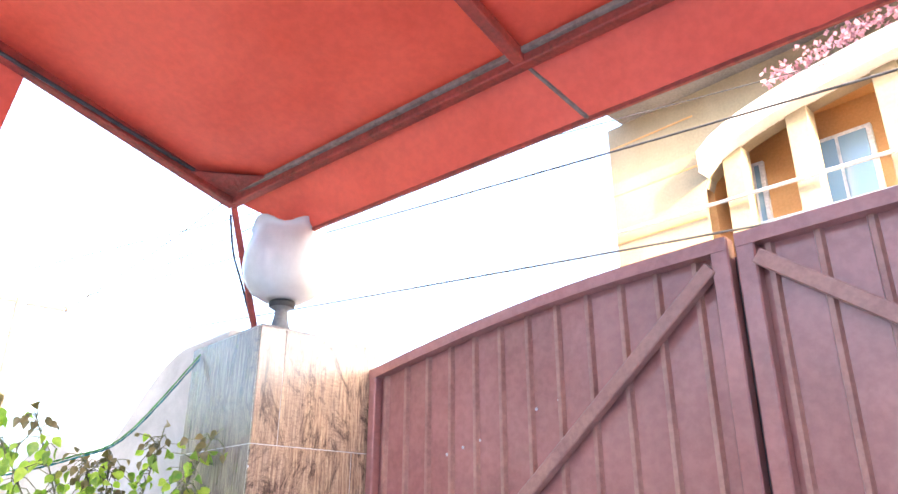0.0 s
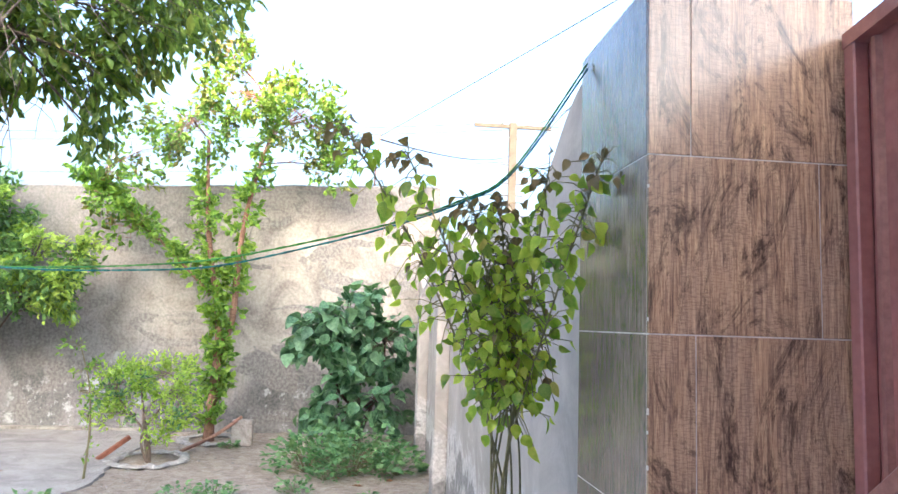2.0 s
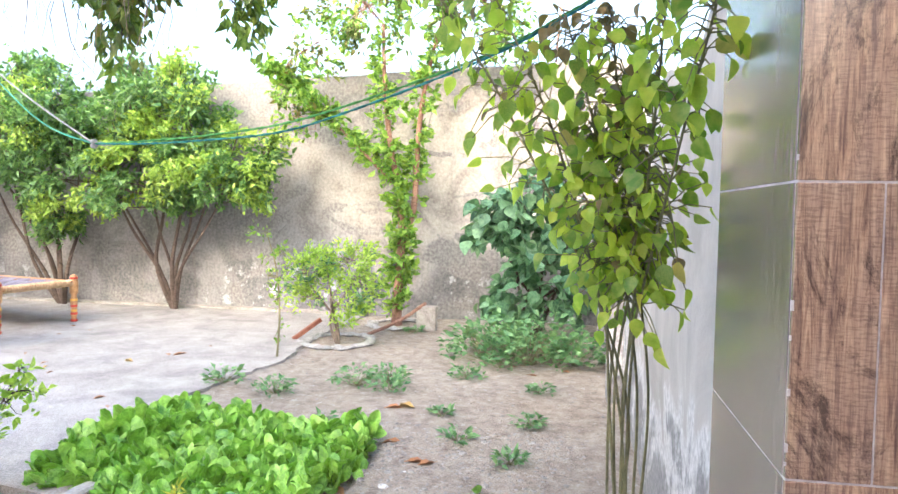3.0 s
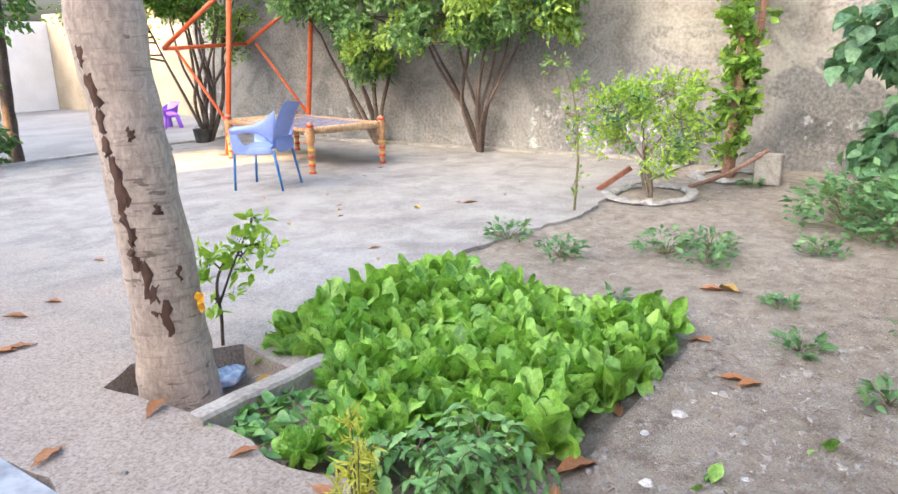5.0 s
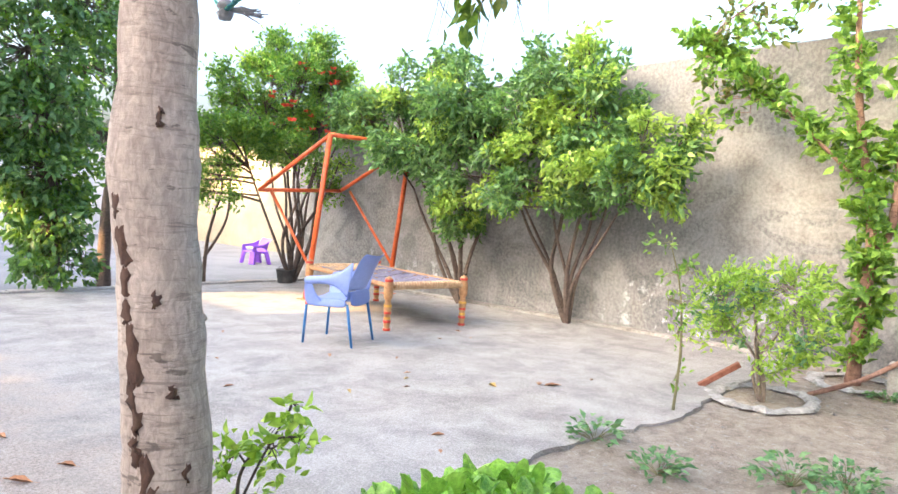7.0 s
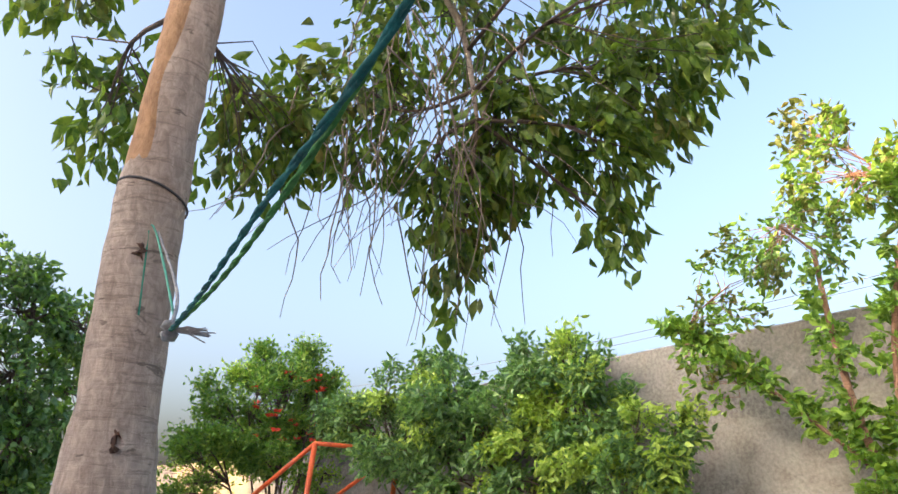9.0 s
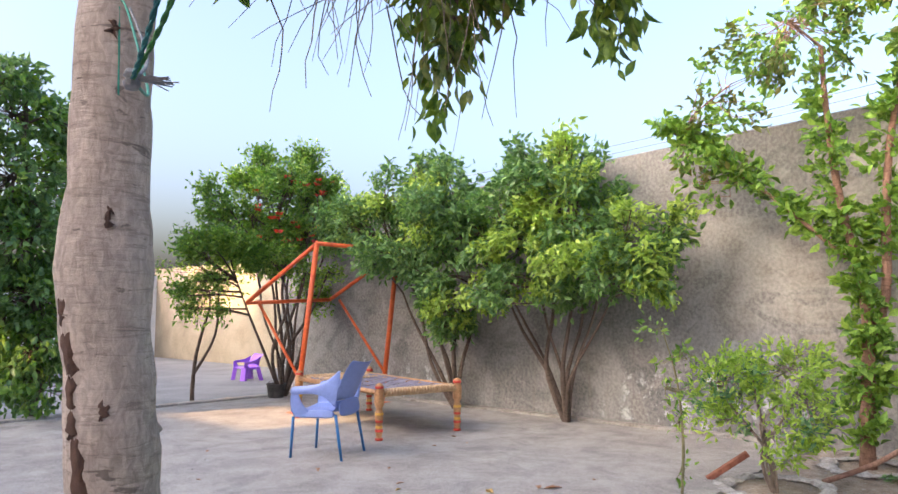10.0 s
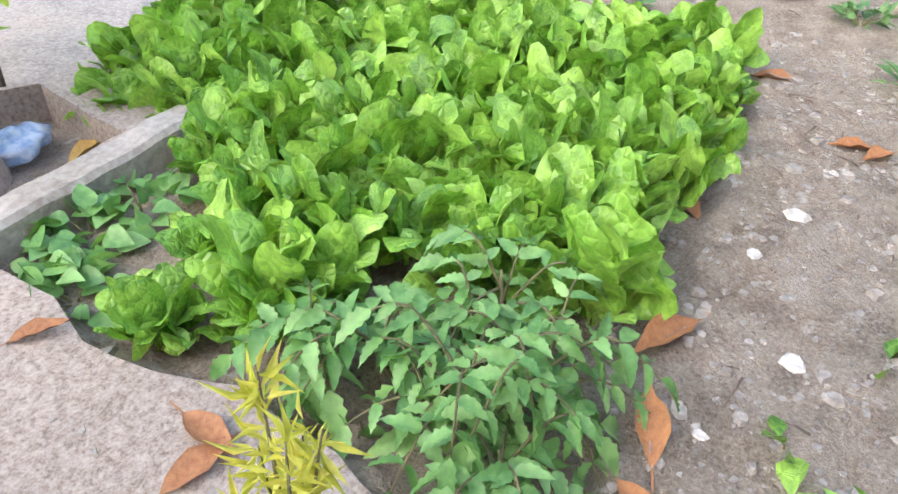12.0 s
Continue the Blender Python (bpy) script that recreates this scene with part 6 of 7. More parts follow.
def spinach_bed():
    r = np.random.default_rng(3)
    placed = []
    for row in range(18):
        for col in range(18):
            x = -3.5 - row * 0.089 + r.normal(0, 0.022)
            y = -1.04 + col * 0.087 + r.normal(0, 0.022)
            if y > 0.42 or (x > -3.72 and y > 0.0) or (x > -3.9 and y < -0.56) or (x > -3.72 and y < -0.36) or (x > -3.56 and y < -0.2):
                continue
            placed.append((x, y))
    placed += [(-3.35, -0.27), (-3.39, -0.25), (-3.39, -0.32)]
    for i, (x, y) in enumerate(placed):
        s = r.uniform(0.75, 1.2) * (0.75 if i >= len(placed) - 3 else 1.18 if y < -0.75 and x < -4.3 else 1.0)
        plant = new("spinach_plant")
        plant.matrix_world = Matrix.LocRotScale((x, y, ground_height(x, y) - 0.004), Euler((0, 0, r.uniform(0, 6.28))), (s, s, s * r.uniform(0.9, 1.15)))
        tagged(plant, "bright green leafy spinach plant growing in the soil bed", "plant", "spinach plants in the bed")
        for blade in SPINACH[i % 9]:
            part("leaf", blade, None, plant)


spinach_bed()


def tomato_plant(x, y, h, seed):
    """Arching compound leaves of five to seven toothed leaflets on hairy stems."""
    r = np.random.default_rng(seed)
    root = thing("tomato_plant", "tomato plant with toothed compound leaves in the bed", "plant", (x, y, ground_height(x, y)), "tomato plants")
    stem, blades = Geo(), Geo()
    toothed = broad_leaf([0.06, 0.55, 0.86, 0.72, 1.0, 0.74, 0.82, 0.5, 0.5, 0.22, 0.02], 0.14, 0.28, 0.014)
    top = Vector((r.normal(0, 0.03), r.normal(0, 0.03), h * 0.75))
    stem.tube(spline([(0, 0, -0.01), top * 0.5 + Vector((0.01, 0.01, 0)), top], 4), tapered(0.007, 0.003, 9), 7)
    for k in range(9):
        a = k * 2.4 + r.normal(0, 0.3)
        p0 = top * r.uniform(0.25, 1.0)
        out = Vector((math.cos(a), math.sin(a), 0))
        L = r.uniform(0.16, 0.29) * h / 0.26
        rise = r.uniform(0.15, 0.6)
        c = spline([p0, p0 + out * L * 0.5 + Vector((0, 0, L * rise)), p0 + out * L + Vector((0, 0, L * (rise - 0.35)))], 6)
        stem.tube(c, tapered(0.0032, 0.0012, len(c)), 5)
        for t in (0.24, 0.42, 0.6, 0.8, 1.0):
            p = along(c, t)
            d = (along(c, min(1, t + 0.1)) - along(c, t - 0.1)).normalized()
            sd = d.cross(Vector((0, 0, 1))).normalized()
            ways = [d * 0.55 + sd + Vector((0, 0, r.normal(0, 0.2))), d * 0.55 - sd + Vector((0, 0, r.normal(0, 0.2)))] if t < 1 else [d]
            z = (0.7 + 0.5 * t) * (1.15 if t == 1.0 else 1.0)
            leaves(blades, r, [p] * len(ways), ways, 0.054 * z, 0.026 * z, toothed, 0.25, 0.7)
    part("stem", stem, M_STEM_GREEN, root)
    part("foliage", blades, M_TOMATO, root)


for i, (x, y, h) in enumerate(((-3.45, 0.28, 0.2), (-3.56, 0.37, 0.21), (-3.5, 0.12, 0.17), (-3.64, 0.24, 0.22), (-3.38, 0.36, 0.17), (-3.52, 0.24, 0.21), (-3.46, 0.0, 0.12))):
    tomato_plant(x, y, h, 200 + i)


def ground_herb(name, label, category, spots, material, length, width, count, spread, height, template, group, seed):
    r = np.random.default_rng(seed)
    for x, y, s in spots:
        g = Geo()
        n = int(count * s)
        a = r.uniform(0, 6.28, n)
        d = np.sqrt(r.uniform(0, 1, n)) * spread * s
        z = r.uniform(0.1, 1.0, n) * height * s * (1 - 0.5 * d / (spread * s))
        pts = np.stack([np.cos(a) * d, np.sin(a) * d, z], 1)
        ways = np.stack([np.cos(a) + r.normal(0, 0.5, n), np.sin(a) + r.normal(0, 0.5, n), r.uniform(-0.1, 0.9, n)], 1)
        leaves(g, r, pts, ways, length, width, template, 0.35, 0.6)
        root = thing(name, label, category, (x, y, ground_height(x, y)), group)
        st = Geo()
        for i in range(0, n, 4):
            st.tube([(0, 0, -0.01), tuple(pts[i] * np.array((0.5, 0.5, 0.6))), tuple(pts[i])], [0.003, 0.002, 0.001], 4, caps=False)
        tagged(part("stalk_mass", st, M_STEM_GREEN, root), kind="stuff")
        part("foliage", g, material, root)


ground_herb("weed", "low blue-green weed tuft on the dry soil", "weed", [(-6.34, -0.1, 1.0), (-6.5, 0.12, 0.8), (-6.2, 0.2, 0.7), (-5.9, -0.61, 0.75), (-6.11, -1.12, 0.8), (-6.78, 0.72, 0.7), (-7.2, 0.95, 0.8), (-5.1, 0.9, 0.45), (-5.5, 1.3, 0.5), (-5.6, 0.72, 0.35), (-4.75, 1.25, 0.45), (-6.4, 1.35, 0.5), (-8.9, -0.2, 0.5), (-5.3, 0.0, 0.35)],
            M_WEED, 0.055, 0.028, 110, 0.2, 0.2, SMALL_LEAF, "weeds on the soil", 301)
ground_herb("leafy_clump", "leafy rose-like clump near the wall", "plant", [(-7.6, 0.75, 1.5), (-7.4, 1.2, 1.6), (-8.0, 1.35, 1.5), (-8.1, 0.9, 1.3), (-7.5, 1.6, 1.1)], M_WEED, 0.075, 0.04, 170, 0.26, 0.32, OVAL_LEAF, "leafy clumps near the wall", 302)
ground_herb("creeping_weed", "round-leaved creeping weed at the edge of the bed", "weed", [(-3.39, -0.59, 0.8), (-3.51, -0.6, 0.8), (-3.63, -0.58, 0.7), (-3.37, -0.48, 0.6)], M_TOMATO, 0.055, 0.045, 40, 0.12, 0.08, HEART_LEAF, "creeping weeds", 303)
ground_herb("seedling", "small seedling on the soil", "plant", [(-3.9, 0.86, 0.4), (-3.64, 0.72, 0.5), (-3.52, 0.84, 0.8), (-3.45, 0.95, 0.8), (-4.3, 1.1, 0.4)], M_SPINACH, 0.06, 0.035, 8, 0.05, 0.08, OVAL_LEAF, "seedlings", 304)


def yellow_shrublet(x, y):
    r = np.random.default_rng(9)
    root = thing("yellow_cypress", "small feathery yellow plant in front of the bed", "plant", (x, y, 0.0))
    g = Geo()
    for i in range(6):
        a = i * 1.05
        tip = Vector((math.cos(a) * 0.05 * (i > 0), math.sin(a) * 0.05 * (i > 0), 0.4 - 0.04 * i))
        part("stem", Geo().tube([(0, 0, -0.01), tip * 0.5, tip], [0.004, 0.003, 0.001], 5), M_STEM_GREEN, root)
        n = 44
        t = r.uniform(0.35, 1.0, (n, 1))
        leaves(g, r, np.array(tip) * t, r.normal(0, 0.6, (n, 3)) + np.array((0, 0, 0.5)), 0.045, 0.007, SMALL_LEAF, 0.3)
    part("foliage", g, M_YELLOW, root)


yellow_shrublet(-3.1, 0.22)


# ---- small things on the ground ----
def dry_leaf_mesh(seed, material):
    r = np.random.default_rng(seed)
    tv, tf = broad_leaf([0.05, 0.55, 0.95, 1.0, 0.75, 0.35, 0.02], 0.16 * r.uniform(0.5, 1.6), -0.1 * r.uniform(0.2, 1.5), 0.02)
    return Geo().add([(x * 0.36, y, z + 0.02) for x, y, z in tv], tf, True).add([(-0.012, -0.25, 0.015), (0.012, -0.25, 0.015), (0.012, 0.02, 0.022), (-0.012, 0.02, 0.022)], [(0, 1, 2, 3)]).mesh("dry_leaf", material)


DRY = [dry_leaf_mesh(i, M_DRY if i < 4 else M_DRY_YELLOW) for i in range(6)]
LITTER = [(-3.22, -0.89, .14), (-3.21, -0.43, .1), (-2.95, -0.95, .14), (-4.2, 0.48, .16), (-5.03, 0.45, .16), (-4.68, 0.8, .13), (-3.73, -2.43, .09), (-3.52, -2.35, .12), (-3.28, -1.95, .13), (-3.24, -2.01, .14), (-5.59, -2.69, .07), (-6.16, -2.76, .05), (-6.18, -3.65, .09), (-5.38, -1.74, .08),
          (-3.24, -0.09, .13), (-3.12, -0.02, .13), (-3.85, 0.54, .17), (-3.5, 0.55, .15), (-3.46, 0.51, .13), (-4.69, 0.84, .13), (-6.9, -2.02, .13), (-6.95, -2.1, .12), (-6.57, -2.28, .1), (-5.77, 0.38, .16), (-5.72, 0.42, .13), (-6.0, -2.6, .05), (-6.3, -2.9, .06), (-4.6, -2.2, .07), (-4.3, -3.0, .08), (-5.0, -3.3, .07), (-7.9, -3.6, .06), (-8.1, -3.9, .06),
          (-7.6, -3.7, .05), (-5.2, -1.5, .06), (-3.4, -1.2, .12), (-3.72, -0.92, .12), (-3.63, -0.31, .1), (-7.2, 1.5, .1), (-7.0, 1.3, .1), (-7.3, 1.1, .09), (-6.6, -3.3, .06), (-7.4, -1.9, .05), (-3.6, -3.1, .09), (-6.0, -5.0, .06), (-5.4, -4.1, .05)]
for i, (x, y, s) in enumerate(LITTER):
    kind = i % 4 if i % 12 < 6 else i % 6
    ob = new("dry_leaf", DRY[kind])
    pit = -3.9 < x < -3.3 and -1.42 < y < -0.93
    soil = y > -1.0 and x < -3.25
    z = -0.095 if pit else ground_height(x, y) if soil else 0.006
    ob.matrix_world = Matrix.LocRotScale((x, y, z - 0.001), Euler((0, 0, rng.uniform(0, 6.28))), (s, s, s))
    tagged(ob, "curled ochre dry leaf lying on the ground" if kind >= 4 else "curled brown dry leaf lying on the ground", "leaf", "fallen leaves")


def flake(r, s):
    g = Geo()
    n = 7
    ring = [(math.cos(k * 6.283 / n) * s * r.uniform(0.5, 1.1), math.sin(k * 6.283 / n) * s * r.uniform(0.5, 1.1)) for k in range(n)]
    h = s * r.uniform(0.25, 0.7)
    g.add([(x, y, 0) for x, y in ring] + [(x * 0.7, y * 0.7, h * r.uniform(0.7, 1.1)) for x, y in ring], [(i, (i + 1) % n, n + (i + 1) % n, n + i) for i in range(n)] + [tuple(range(n, 2 * n))])
    return g.v, g.f


def pebbles():
    r = np.random.default_rng(12)
    g = Geo()
    for _ in range(1500):
        x, y = r.uniform(-9.5, -2.95), r.uniform(-1.0, 1.9)
        if x > -5.1 and y < 0.45 and x < -3.3:
            if r.random() < 0.8:
                continue
        v, f = flake(r, abs(r.normal(0, 0.006)) + 0.003 + (0.012 if r.random() < 0.03 else 0))
        on_slab = x > -3.2 and y < 0.2
        z = 0.004 if on_slab else ground_height(x, y)
        g.add([(a + x, b + y, c + z - 0.002) for a, b, c in v], f)
    for _ in range(4200):
        x, y = r.uniform(-5.4, -2.9), r.uniform(0.35, 1.6)
        v, f = flake(r, abs(r.normal(0, 0.004)) + 0.0025 + (0.012 if r.random() < 0.04 else 0))
        g.add([(a + x, b + y, c + ground_height(x, y) - 0.001) for a, b, c in v], f)
    for _ in range(420):
        x, y = r.uniform(-5.4, -2.95), r.uniform(0.4, 1.7)
        v, f = flake(r, r.uniform(0.007, 0.019))
        g.add([(a + x, b + y, c * 0.7 + ground_height(x, y) - 0.003) for a, b, c in v], f)
    for _ in range(1100):
        x, y = r.uniform(-3.25, -2.86), r.uniform(-2.4, 0.1)
        v, f = flake(r, abs(r.normal(0, 0.002)) + 0.0015)
        g.add([(a + x, b + y, c * 0.6 + 0.004) for a, b, c in v], f)
    for _ in range(700):
        x, y = r.uniform(-9.5, -2.9), r.uniform(-7.5, -1.3)
        v, f = flake(r, abs(r.normal(0, 0.004)) + 0.002)
        if -3.95 < x < -3.25 and y > -1.45:
            continue
        g.add([(a + x, b + y, c + 0.003) for a, b, c in v], f)
    solid("pebbles", g, M_STONE, "scattered small pale stones and grit on the soil", "gravel", kind="stuff")


pebbles()


def brick_heap():
    r = np.random.default_rng(31)
    spots = [(-11.5, -11.0, 0), (-11.3, -10.85, 0), (-11.6, -10.75, 0), (-11.4, -10.95, 1), (-11.15, -10.7, 0), (-11.45, -10.7, 1)]
    for x, y, level in spots:
        ob = solid("loose_brick", Geo().box(-0.115, 0.115, -0.055, 0.055, 0.0, 0.075, 0.006), M_BRICK, "old red brick in a small heap on the far floor", "brick", "loose bricks")
        ob.matrix_world = Matrix.LocRotScale((x, y, -0.1 + 0.078 * level), Euler((0, 0, r.uniform(0, 3.1))), (1, 1, 1))


brick_heap()


def soil_twigs():
    r = np.random.default_rng(15)
    g = Geo()
    for _ in range(160):
        x, y, a, n = r.uniform(-7.5, -2.95), r.uniform(0.45, 1.7), r.uniform(0, 6.28), r.uniform(0.02, 0.09)
        z = ground_height(x, y) + 0.004
        d = Vector((math.cos(a), math.sin(a), 0)) * n
        p = Vector((x, y, z))
        g.tube([p, p + d * 0.5 + Vector((0, 0, 0.004)), p + d], [0.0025, 0.002, 0.001], 5)
    solid("dry_twig", g, M_TWIG, "scattered dry twigs and stalks on the soil", "twigs", kind="stuff")


soil_twigs()


def mortar_ring(cx, cy, rx, ry, label):
    g = Geo()
    n, m = 60, 8
    verts = []
    for k in range(n):
        a = k * 6.2832 / n
        wob = 1 + 0.12 * smooth_noise(math.cos(a) * 2, math.sin(a) * 2, 0.7, cx)
        w, h = 0.06 + 0.035 * smooth_noise(a, 0, 0.3, cx), max(0.008, 0.02 + 0.04 * smooth_noise(a, 4, 0.25, cx))
        for j in range(m):
            t = j * 6.2832 / m
            q = 1 + 0.25 * smooth_noise(a * 5, t, 0.6, cx)
            verts.append((cx + (rx * wob + w * q * math.cos(t)) * math.cos(a), cy + (ry * wob + w * q * math.cos(t)) * math.sin(a), h * q * math.sin(t)))
    g.add(verts, [(k * m + j, ((k + 1) % n) * m + j, ((k + 1) % n) * m + (j + 1) % m, k * m + (j + 1) % m) for k in range(n) for j in range(m)])
    solid("mortar_ring", g, M_LIME, label, "planter ring")


mortar_ring(-8.05, -0.82, 0.42, 0.34, "broken lime-washed mortar ring round the bush")
mortar_ring(-9.3, -0.5, 0.36, 0.32, "broken lime-washed mortar ring round the slender tree")
kerb = Geo()
ks = np.linspace(-3.29, -3.93, 14)
kv = []
for x in ks:
    w, h = 0.006 * smooth_noise(x, 0, 0.1, 4.0), 0.035 + 0.012 * smooth_noise(x, 2, 0.15, 4.0)
    c = -0.712 - (x + 3.3) * 0.02
    kv += [(x, c - 0.045 + w, -0.12), (x, c - 0.045 + w, h - 0.012), (x, c - 0.033, h), (x, c + 0.033, h), (x, c + 0.045 - w, h - 0.012), (x, c + 0.045 - w, -0.12)]
kerb.add(kv, [(6 * i + j, 6 * i + j + 1, 6 * i + j + 7, 6 * i + j + 6) for i in range(13) for j in range(5)] + [(5, 4, 3, 2, 1, 0), tuple(78 + k for k in range(6))])
solid("pit_kerb", kerb, M_KERB, "cement kerb between tree pit and vegetable bed", "kerb")
solid("wood_offcut", Geo().bar((-8.0, -1.3, 0.0), (-8.15, -1.05, 0.2), 0.06, 0.04), M_BRICK, "reddish wooden offcut leaning by the bush", "wood piece")
solid("cement_block", Geo().box(-9.12, -9.0, -0.2, 0.03, -0.02, 0.27, 0.012), M_KERB, "upright grey cement block by the tree", "block")
solid("fallen_stick", Geo().tube(spline([(-8.4, -0.6, 0.02), (-8.8, -0.35, 0.12), (-9.05, -0.1, 0.3)]), 0.02, 8), M_BARK_RED, "bare stick propped on the cement block", "stick")


def plastic_bag():
    r = np.random.default_rng(4)
    bm = bmesh.new()
    bmesh.ops.create_icosphere(bm, subdivisions=3, radius=0.06)
    for v in bm.verts:
        k = 1 + 0.45 * noise.noise(v.co * 28) + 0.2 * noise.noise(v.co * 70)
        v.co = Vector((v.co.x * 1.5 * k, v.co.y * k, max(-0.02, v.co.z * 0.6 * k)))
    bm.verts.index_update()
    g = Geo().add([(v.co.x - 3.68, v.co.y - 1.05, v.co.z - 0.055) for v in bm.verts], [[v.index for v in f.verts] for f in bm.faces], True)
    bm.free()
    solid("plastic_bag", g, M_BAG, "crumpled clear bluish plastic bag in the tree pit", "bag")


plastic_bag()
petal = Geo()
pr = np.random.default_rng(2)
leaves(petal, pr, [(-3.534, -0.966, 0.375 - 0.012 * k) for k in range(7)], [(0.3 * pr.normal(), 0.6 + 0.3 * pr.normal(), -0.6 + 0.7 * pr.normal()) for _ in range(7)], 0.035, 0.03, OVAL_LEAF)
solid("fallen_flower", petal, M_PETAL_GOLD, "golden yellow flower caught on the trunk", "flower")
scrap = Geo()
for x, y, s in ((-4.27, 0.66, 0.032), (-3.83, 0.71, 0.03), (-4.1, 0.6, 0.022), (-4.0, 0.95, 0.02), (-4.5, 0.72, 0.018), (-3.6, 0.6, 0.016), (-6.4, 0.2, 0.03), (-3.7, 0.95, 0.025)):
    v, f = flake(rng, s)
    ob = solid("paper_scrap", Geo().add([(a + x, b + y, c * 0.5 + ground_height(x, y)) for a, b, c in v], f), M_SCRAP, "torn whitish scrap on the soil", "scrap", "scraps")


# ---- ropes and lines ----
KNOT = Vector((-2.97, 0.0, 1.577))


def washing_line():
    root = thing("washing_line", "green and teal twisted washing line knotted between pier and tree", "rope", KNOT)
    a = [(-2.145, 1.826, 2.13), (-2.227, 1.642, 1.845), (-2.31, 1.514, 1.772), (-2.42, 1.33, 1.715), (-2.59, 1.005, 1.648), (-2.7, 0.76, 1.608), (-2.81, 0.48, 1.588), (-2.9, 0.23, 1.58), tuple(KNOT)]
    b = [(-2.145, 1.826, 2.115), (-2.222, 1.645, 1.84), (-2.3, 1.516, 1.765), (-2.41, 1.33, 1.705), (-2.58, 1.0, 1.628), (-2.69, 0.76, 1.585), (-2.79, 0.48, 1.572), (-2.885, 0.23, 1.57), tuple(KNOT)]
    for pts, m, ph in ((a, M_ROPE_GREEN, 0.0), (b, M_ROPE_TEAL, 1.5)):
        c = spline([Vector(p) - KNOT for p in pts], 16)
        for s in range(2):
            strand = [p + Vector((math.cos(i * 1.1 + s * 3.14 + ph), 0, math.sin(i * 1.1 + s * 3.14 + ph))) * 0.0016 for i, p in enumerate(c)]
            part("strand", Geo().tube(strand, 0.0022, 6), m, root)
    part("tail", Geo().tube([p - KNOT for p in spline([KNOT, (-3.2, -0.45, 1.78), (-3.42, -1.04, 2.12)], 8)], 0.0035, 6), M_ROPE_GREY, root, "pale cord from the knot to the trunk")
    part("tail", Geo().tube([p - KNOT for p in spline([KNOT, (-3.18, -0.4, 1.7), (-3.4, -1.05, 2.14), (-3.4, -1.045, 1.86), (-3.395, -1.05, 2.12)], 8)], 0.003, 6), M_LINE, root, "loose green cord end on the trunk")
    knot = Geo().lathe([(0.0, -0.016), (0.009, -0.014), (0.013, -0.004), (0.008, 0.0), (0.013, 0.005), (0.009, 0.014), (0.0, 0.016)], 12)
    part("knot", knot, M_ROPE_GREY, root, "grey knot")
    r = np.random.default_rng(6)
    for _ in range(12):
        d = Vector((-0.04, 0.03, 0.0)) + Vector(r.normal(0, 0.007, 3))
        part("frayed_yarn", Geo().tube([(0, 0, 0), d * 0.5 + Vector(r.normal(0, 0.003, 3)), d], [0.0018, 0.0018, 0.001], 4), M_ROPE_GREY, root)


washing_line()


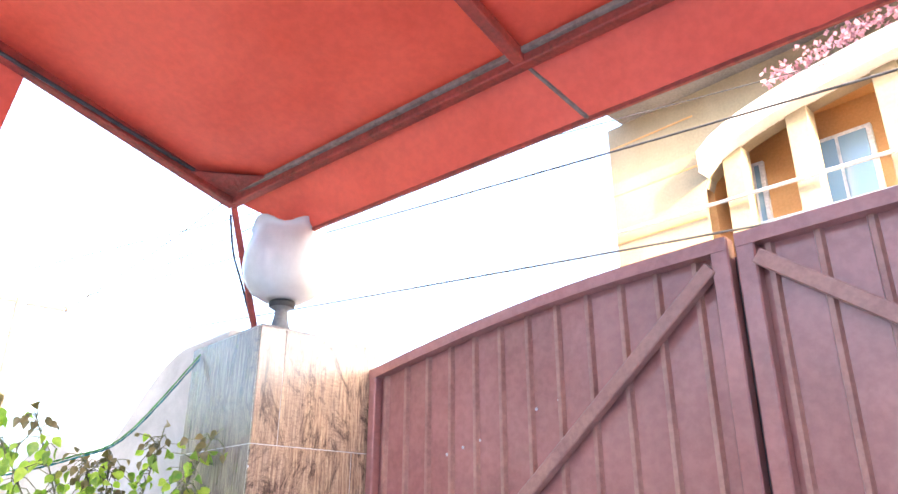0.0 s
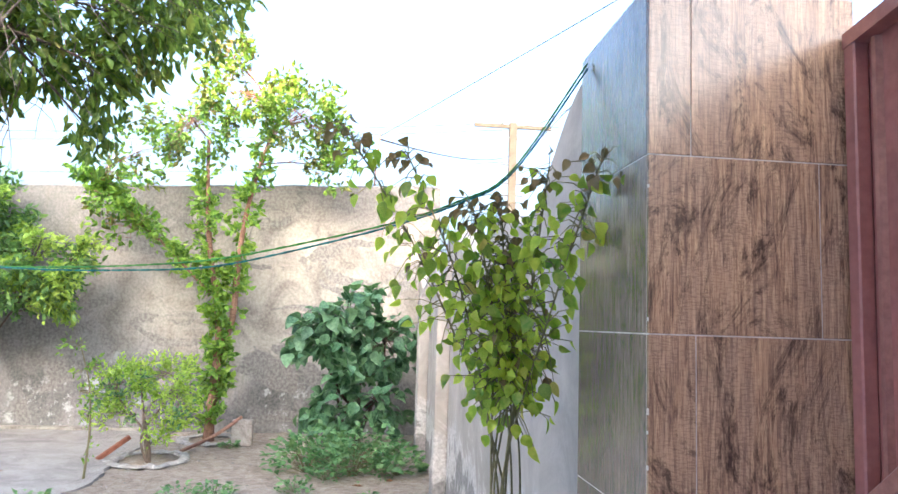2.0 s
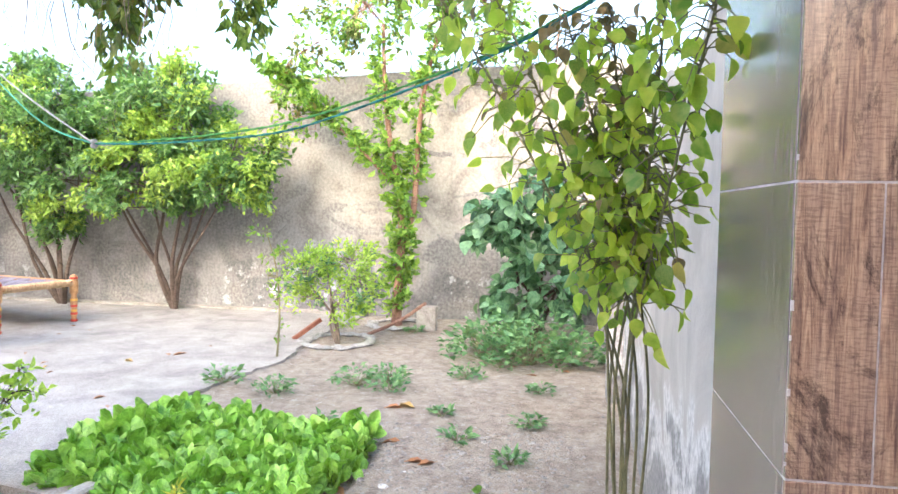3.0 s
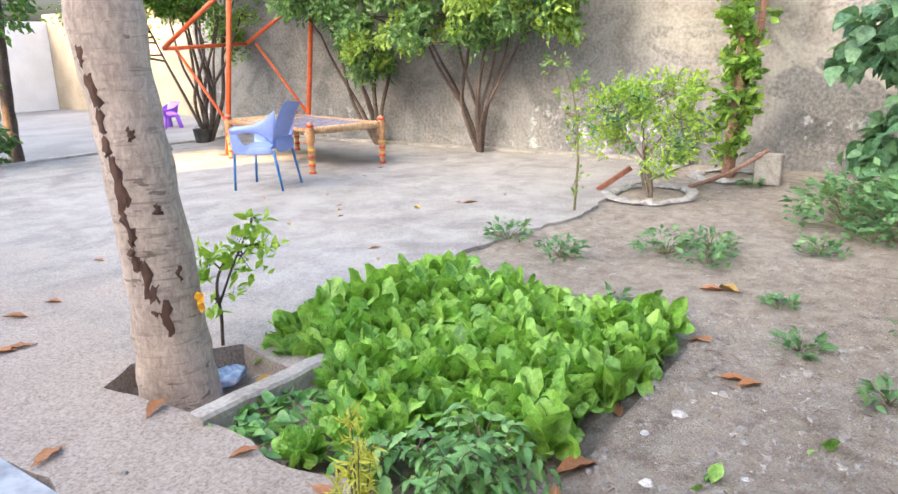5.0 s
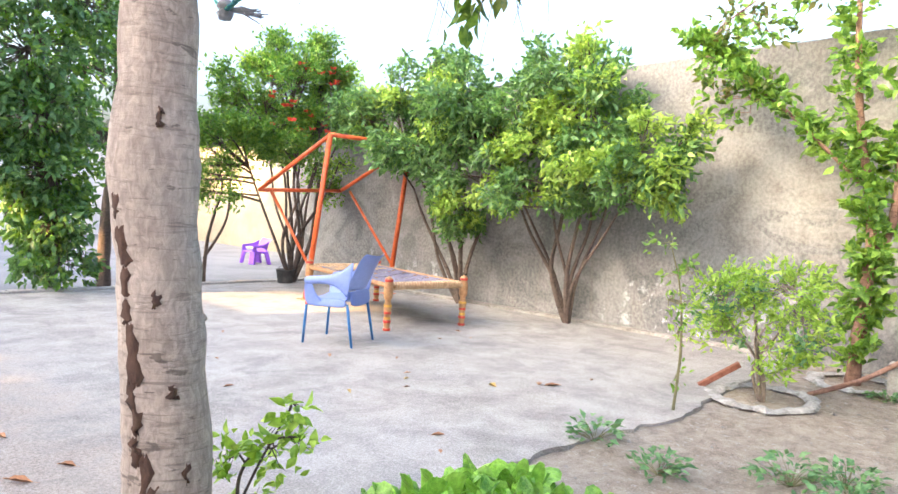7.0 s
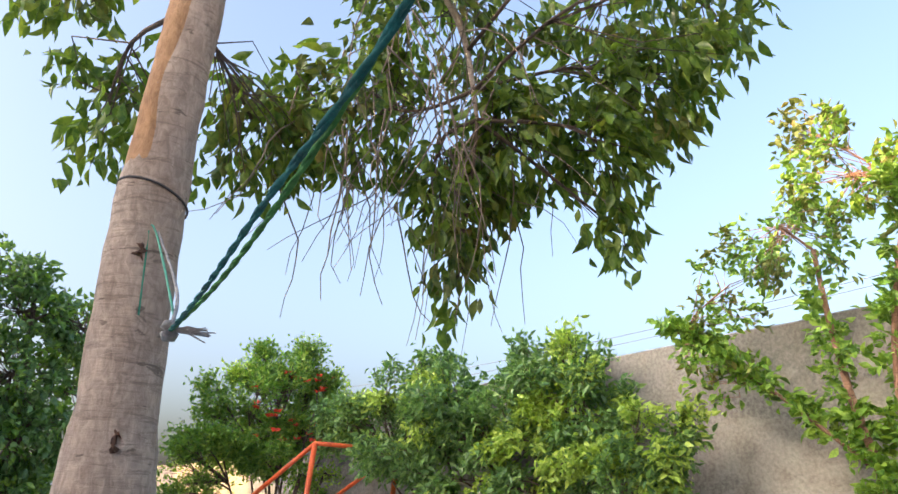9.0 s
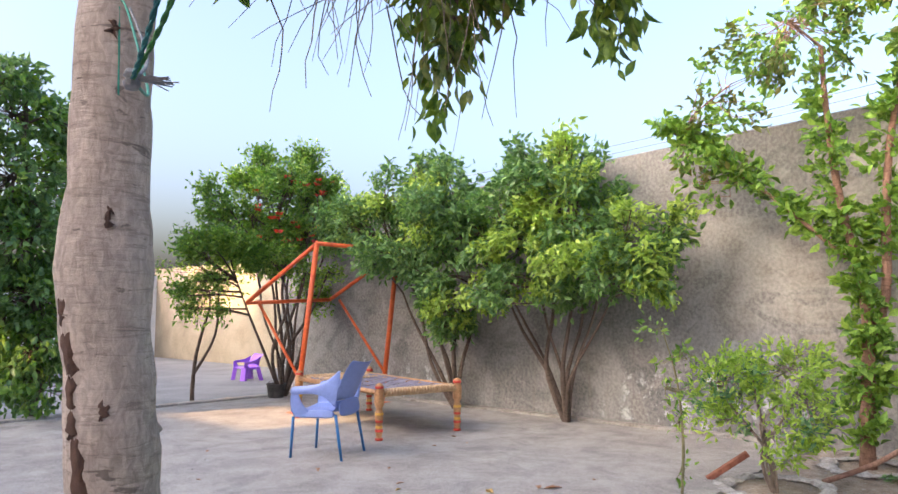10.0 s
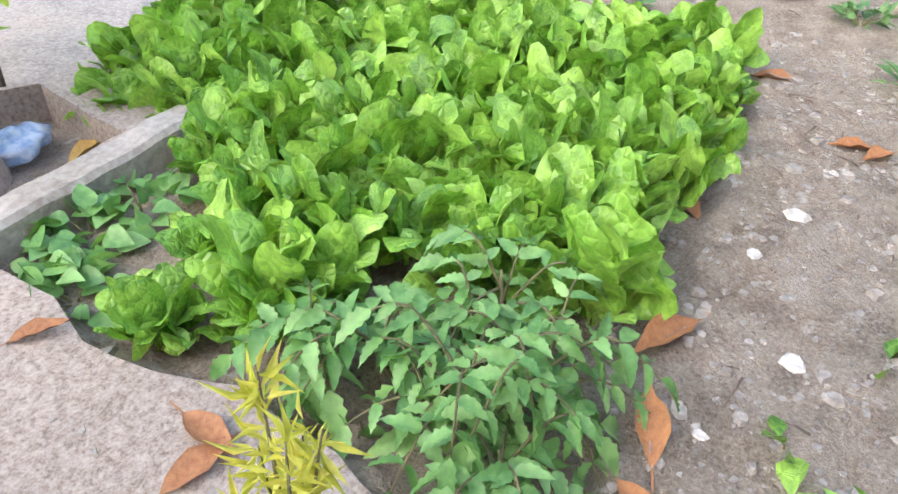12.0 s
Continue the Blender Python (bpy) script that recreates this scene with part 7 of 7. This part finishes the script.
# ---- street side ----
def street_house():
    Y = 9.0
    root = thing("house", "cream two-storey house with arched balcony across the street", "house", (-0.35, Y, 0))
    x0, x1 = -4.65, 6.5
    # facade with an arched balcony opening
    def arch(x):
        u = (x - 0.6) / 3.85
        return 5.75 + 0.8 * math.sqrt(max(0.0, 1 - u * u))
    g = Geo()
    xs = [x0, -3.25] + list(np.linspace(-3.2, 4.4, 39)) + [4.45, x1]
    for a, b in zip(xs, xs[1:]):
        inside = -3.25 < (a + b) / 2 < 4.45
        lo_a, lo_b = (arch(a), arch(b)) if inside else (-0.2, -0.2)
        g.add([(a, 0, lo_a), (b, 0, lo_b), (b, 0, 7.2), (a, 0, 7.2), (a, 0.22, lo_a), (b, 0.22, lo_b)], [(0, 1, 2, 3), (0, 4, 5, 1)])
    for a, b in ((-3.25, 4.45),):
        g.add([(a, 0, -0.2), (b, 0, -0.2), (b, 0, 4.5), (a, 0, 4.5), (a, 0.22, 4.5), (b, 0.22, 4.5)], [(0, 1, 2, 3), (3, 2, 5, 4)])
    g.add([(x0, 0, -0.2), (x0, 0, 7.2), (x0, 8, 7.2), (x0, 8, -0.2), (x1, 0, -0.2), (x1, 0, 7.2), (x1, 8, 7.2), (x1, 8, -0.2)], [(0, 1, 2, 3), (7, 6, 5, 4), (3, 2, 6, 7)])
    part("wall", g, M_CREAM, root)
    band = Geo()
    band.strip([[(x, -0.24, arch(x)), (x, -0.24, arch(x) + 0.3), (x, 0.02, arch(x) + 0.3), (x, 0.02, arch(x))] for x in xs[2:-2]], True)
    part("arch_band", band, M_HOUSE_WHITE, root, "white arch band over the balcony")
    for name, box in (("balcony_wall", (-3.3, 4.5, 0.7, 0.8, 4.4, 7.1)), ("balcony_wall", (-3.35, -3.25, 0.22, 0.7, 4.4, 7.1)), ("balcony_wall", (4.45, 4.55, 0.22, 0.7, 4.4, 7.1)), ("balcony_ceiling", (-3.25, 4.45, 0.22, 0.7, 6.6, 6.7)), ("balcony_floor", (-3.25, 4.45, 0.22, 0.7, 4.3, 4.45))):
        part(name, Geo().box(*box), M_OCHRE, root, "ochre paint inside the balcony")
    for x in (-2.85, -2.0, -1.0, 0.3, 1.6, 2.9):
        part("pillar", Geo().box(x - 0.13, x + 0.13, -0.02, 0.24, 4.4, arch(x) + 0.05, 0.01), M_CREAM, root)
    for x, w in ((-2.87, 0.14), (-1.8, 0.4), (0.2, 0.6)):
        win = part("window", Geo().box(x - w, x + w, 0.64, 0.7, 4.75, 6.2, 0.01), M_RAIL, root)
        part("pane", Geo().box(x - w + 0.06, x - 0.02, 0.625, 0.64, 4.8, 6.14), M_WINDOW, win)
        part("pane", Geo().box(x + 0.02, x + w - 0.06, 0.625, 0.64, 4.8, 6.14), M_WINDOW, win)
    part("rail", Geo().tube([(-4.6, -0.1, 5.5), (4.4, -0.1, 5.2)], 0.025, 8), M_RAIL, root, "white balcony rail")
    part("rail", Geo().tube([(-2.6, -0.06, 5.03), (4.4, -0.06, 4.85)], 0.02, 8), M_RAIL, root)
    part("roof", Geo().box(x0 + 0.25, x1 + 0.4, -0.7, 8.4, 7.2, 7.4, 0.02), M_HOUSE_GREY, root, "grey overhanging roof slab")
    for z in (5.35, 6.1, 6.85):
        part("groove", Geo().box(x0 - 0.004, -3.3, -0.006, 0.002, z, z + 0.025), M_OCHRE, root)
    fl = Geo()
    r = np.random.default_rng(8)
    for _ in range(800):
        x = r.uniform(-2.2, 1.6)
        p = (x, -0.25 + r.normal(0, 0.06), arch(x) + 0.34 + abs(r.normal(0, 0.1)))
        leaves(fl, r, [p], [tuple(r.normal(size=3))], 0.07, 0.06, SMALL_LEAF)
    part("blossom", fl, M_PETAL_PINK, root, "pink creeper blossom over the arch")


street_house()


def utility_pole(x, y, h):
    root = thing("utility_pole", "weathered concrete power pole with crossarm and insulators", "pole", (x, y, 0))
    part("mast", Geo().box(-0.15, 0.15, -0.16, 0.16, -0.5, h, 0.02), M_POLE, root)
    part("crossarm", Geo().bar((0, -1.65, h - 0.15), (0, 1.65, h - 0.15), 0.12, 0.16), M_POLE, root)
    for dy in (-0.5, 0.6, 1.55):
        part("insulator", Geo().lathe([(0.0, 0), (0.05, 0), (0.09, 0.06), (0.05, 0.1), (0.08, 0.15), (0.0, 0.22)], 12, (0, dy, h - 0.07)), M_CERAMIC, root)
    for dy in (-0.42, 0.42):
        part("bracket", Geo().box(-0.08, 0.08, dy - 0.05, dy + 0.05, h - 0.95, h - 0.35, 0.01), M_CERAMIC, root)
    part("bracket_bar", Geo().bar((0, -0.5, h - 0.65), (0, 0.5, h - 0.65), 0.07, 0.07), M_CERAMIC, root)
    for z in (h - 1.8, h - 2.6, h - 3.1):
        part("step_bar", Geo().bar((0, -0.5, z), (0, 0.5, z), 0.04, 0.05), M_IRON, root)


utility_pole(-30, 7.08, 9.95)
WIRES = [((-10.1, 1.36, 3.95), (2.16, 7.86, 5.42), 0.08), ((-30, 8.6, 10.0), (-0.57, 6.5, 6.08), 0.15), ((-30, 8.2, 10.0), (1.88, 6.5, 4.58), 0.15), ((-30, 7.1, 7.7), (4.68, 6.97, 3.4), 0.1), ((-30, 8.2, 9.3), (6.0, 7.0, 10.0), 0.6), ((-30, 6.3, 9.9), (-34, -40, 9.0), 0.7), ((-30, 9.1, 9.9), (-34, -40, 8.4), 0.7), ((-30, 7.1, 8.3), (-34, -40, 7.4), 0.8), ((-10.1, 1.36, 3.9), (-30, 7.1, 8.6), 0.25)]
for a, b, sag in WIRES:
    a, b = Vector(a), Vector(b)
    pts = [a.lerp(b, t) - Vector((0, 0, 4 * sag * t * (1 - t))) for t in np.linspace(0, 1, 24)]
    far = max(abs(a.x), abs(b.x)) > 20
    solid("overhead_wire", Geo().tube(pts, 0.013 if far else 0.0045, 5), M_IRON, "dark overhead wire strung across the street", "wire", "overhead wires")
solid("antenna_rod", Geo().tube([(-10.12, 1.3, 3.2), (-10.1, 1.31, 3.55), (-10.08, 1.35, 3.98)], 0.012, 6), M_BARK_RED, "rusty iron rod standing on the wall top", "rod")
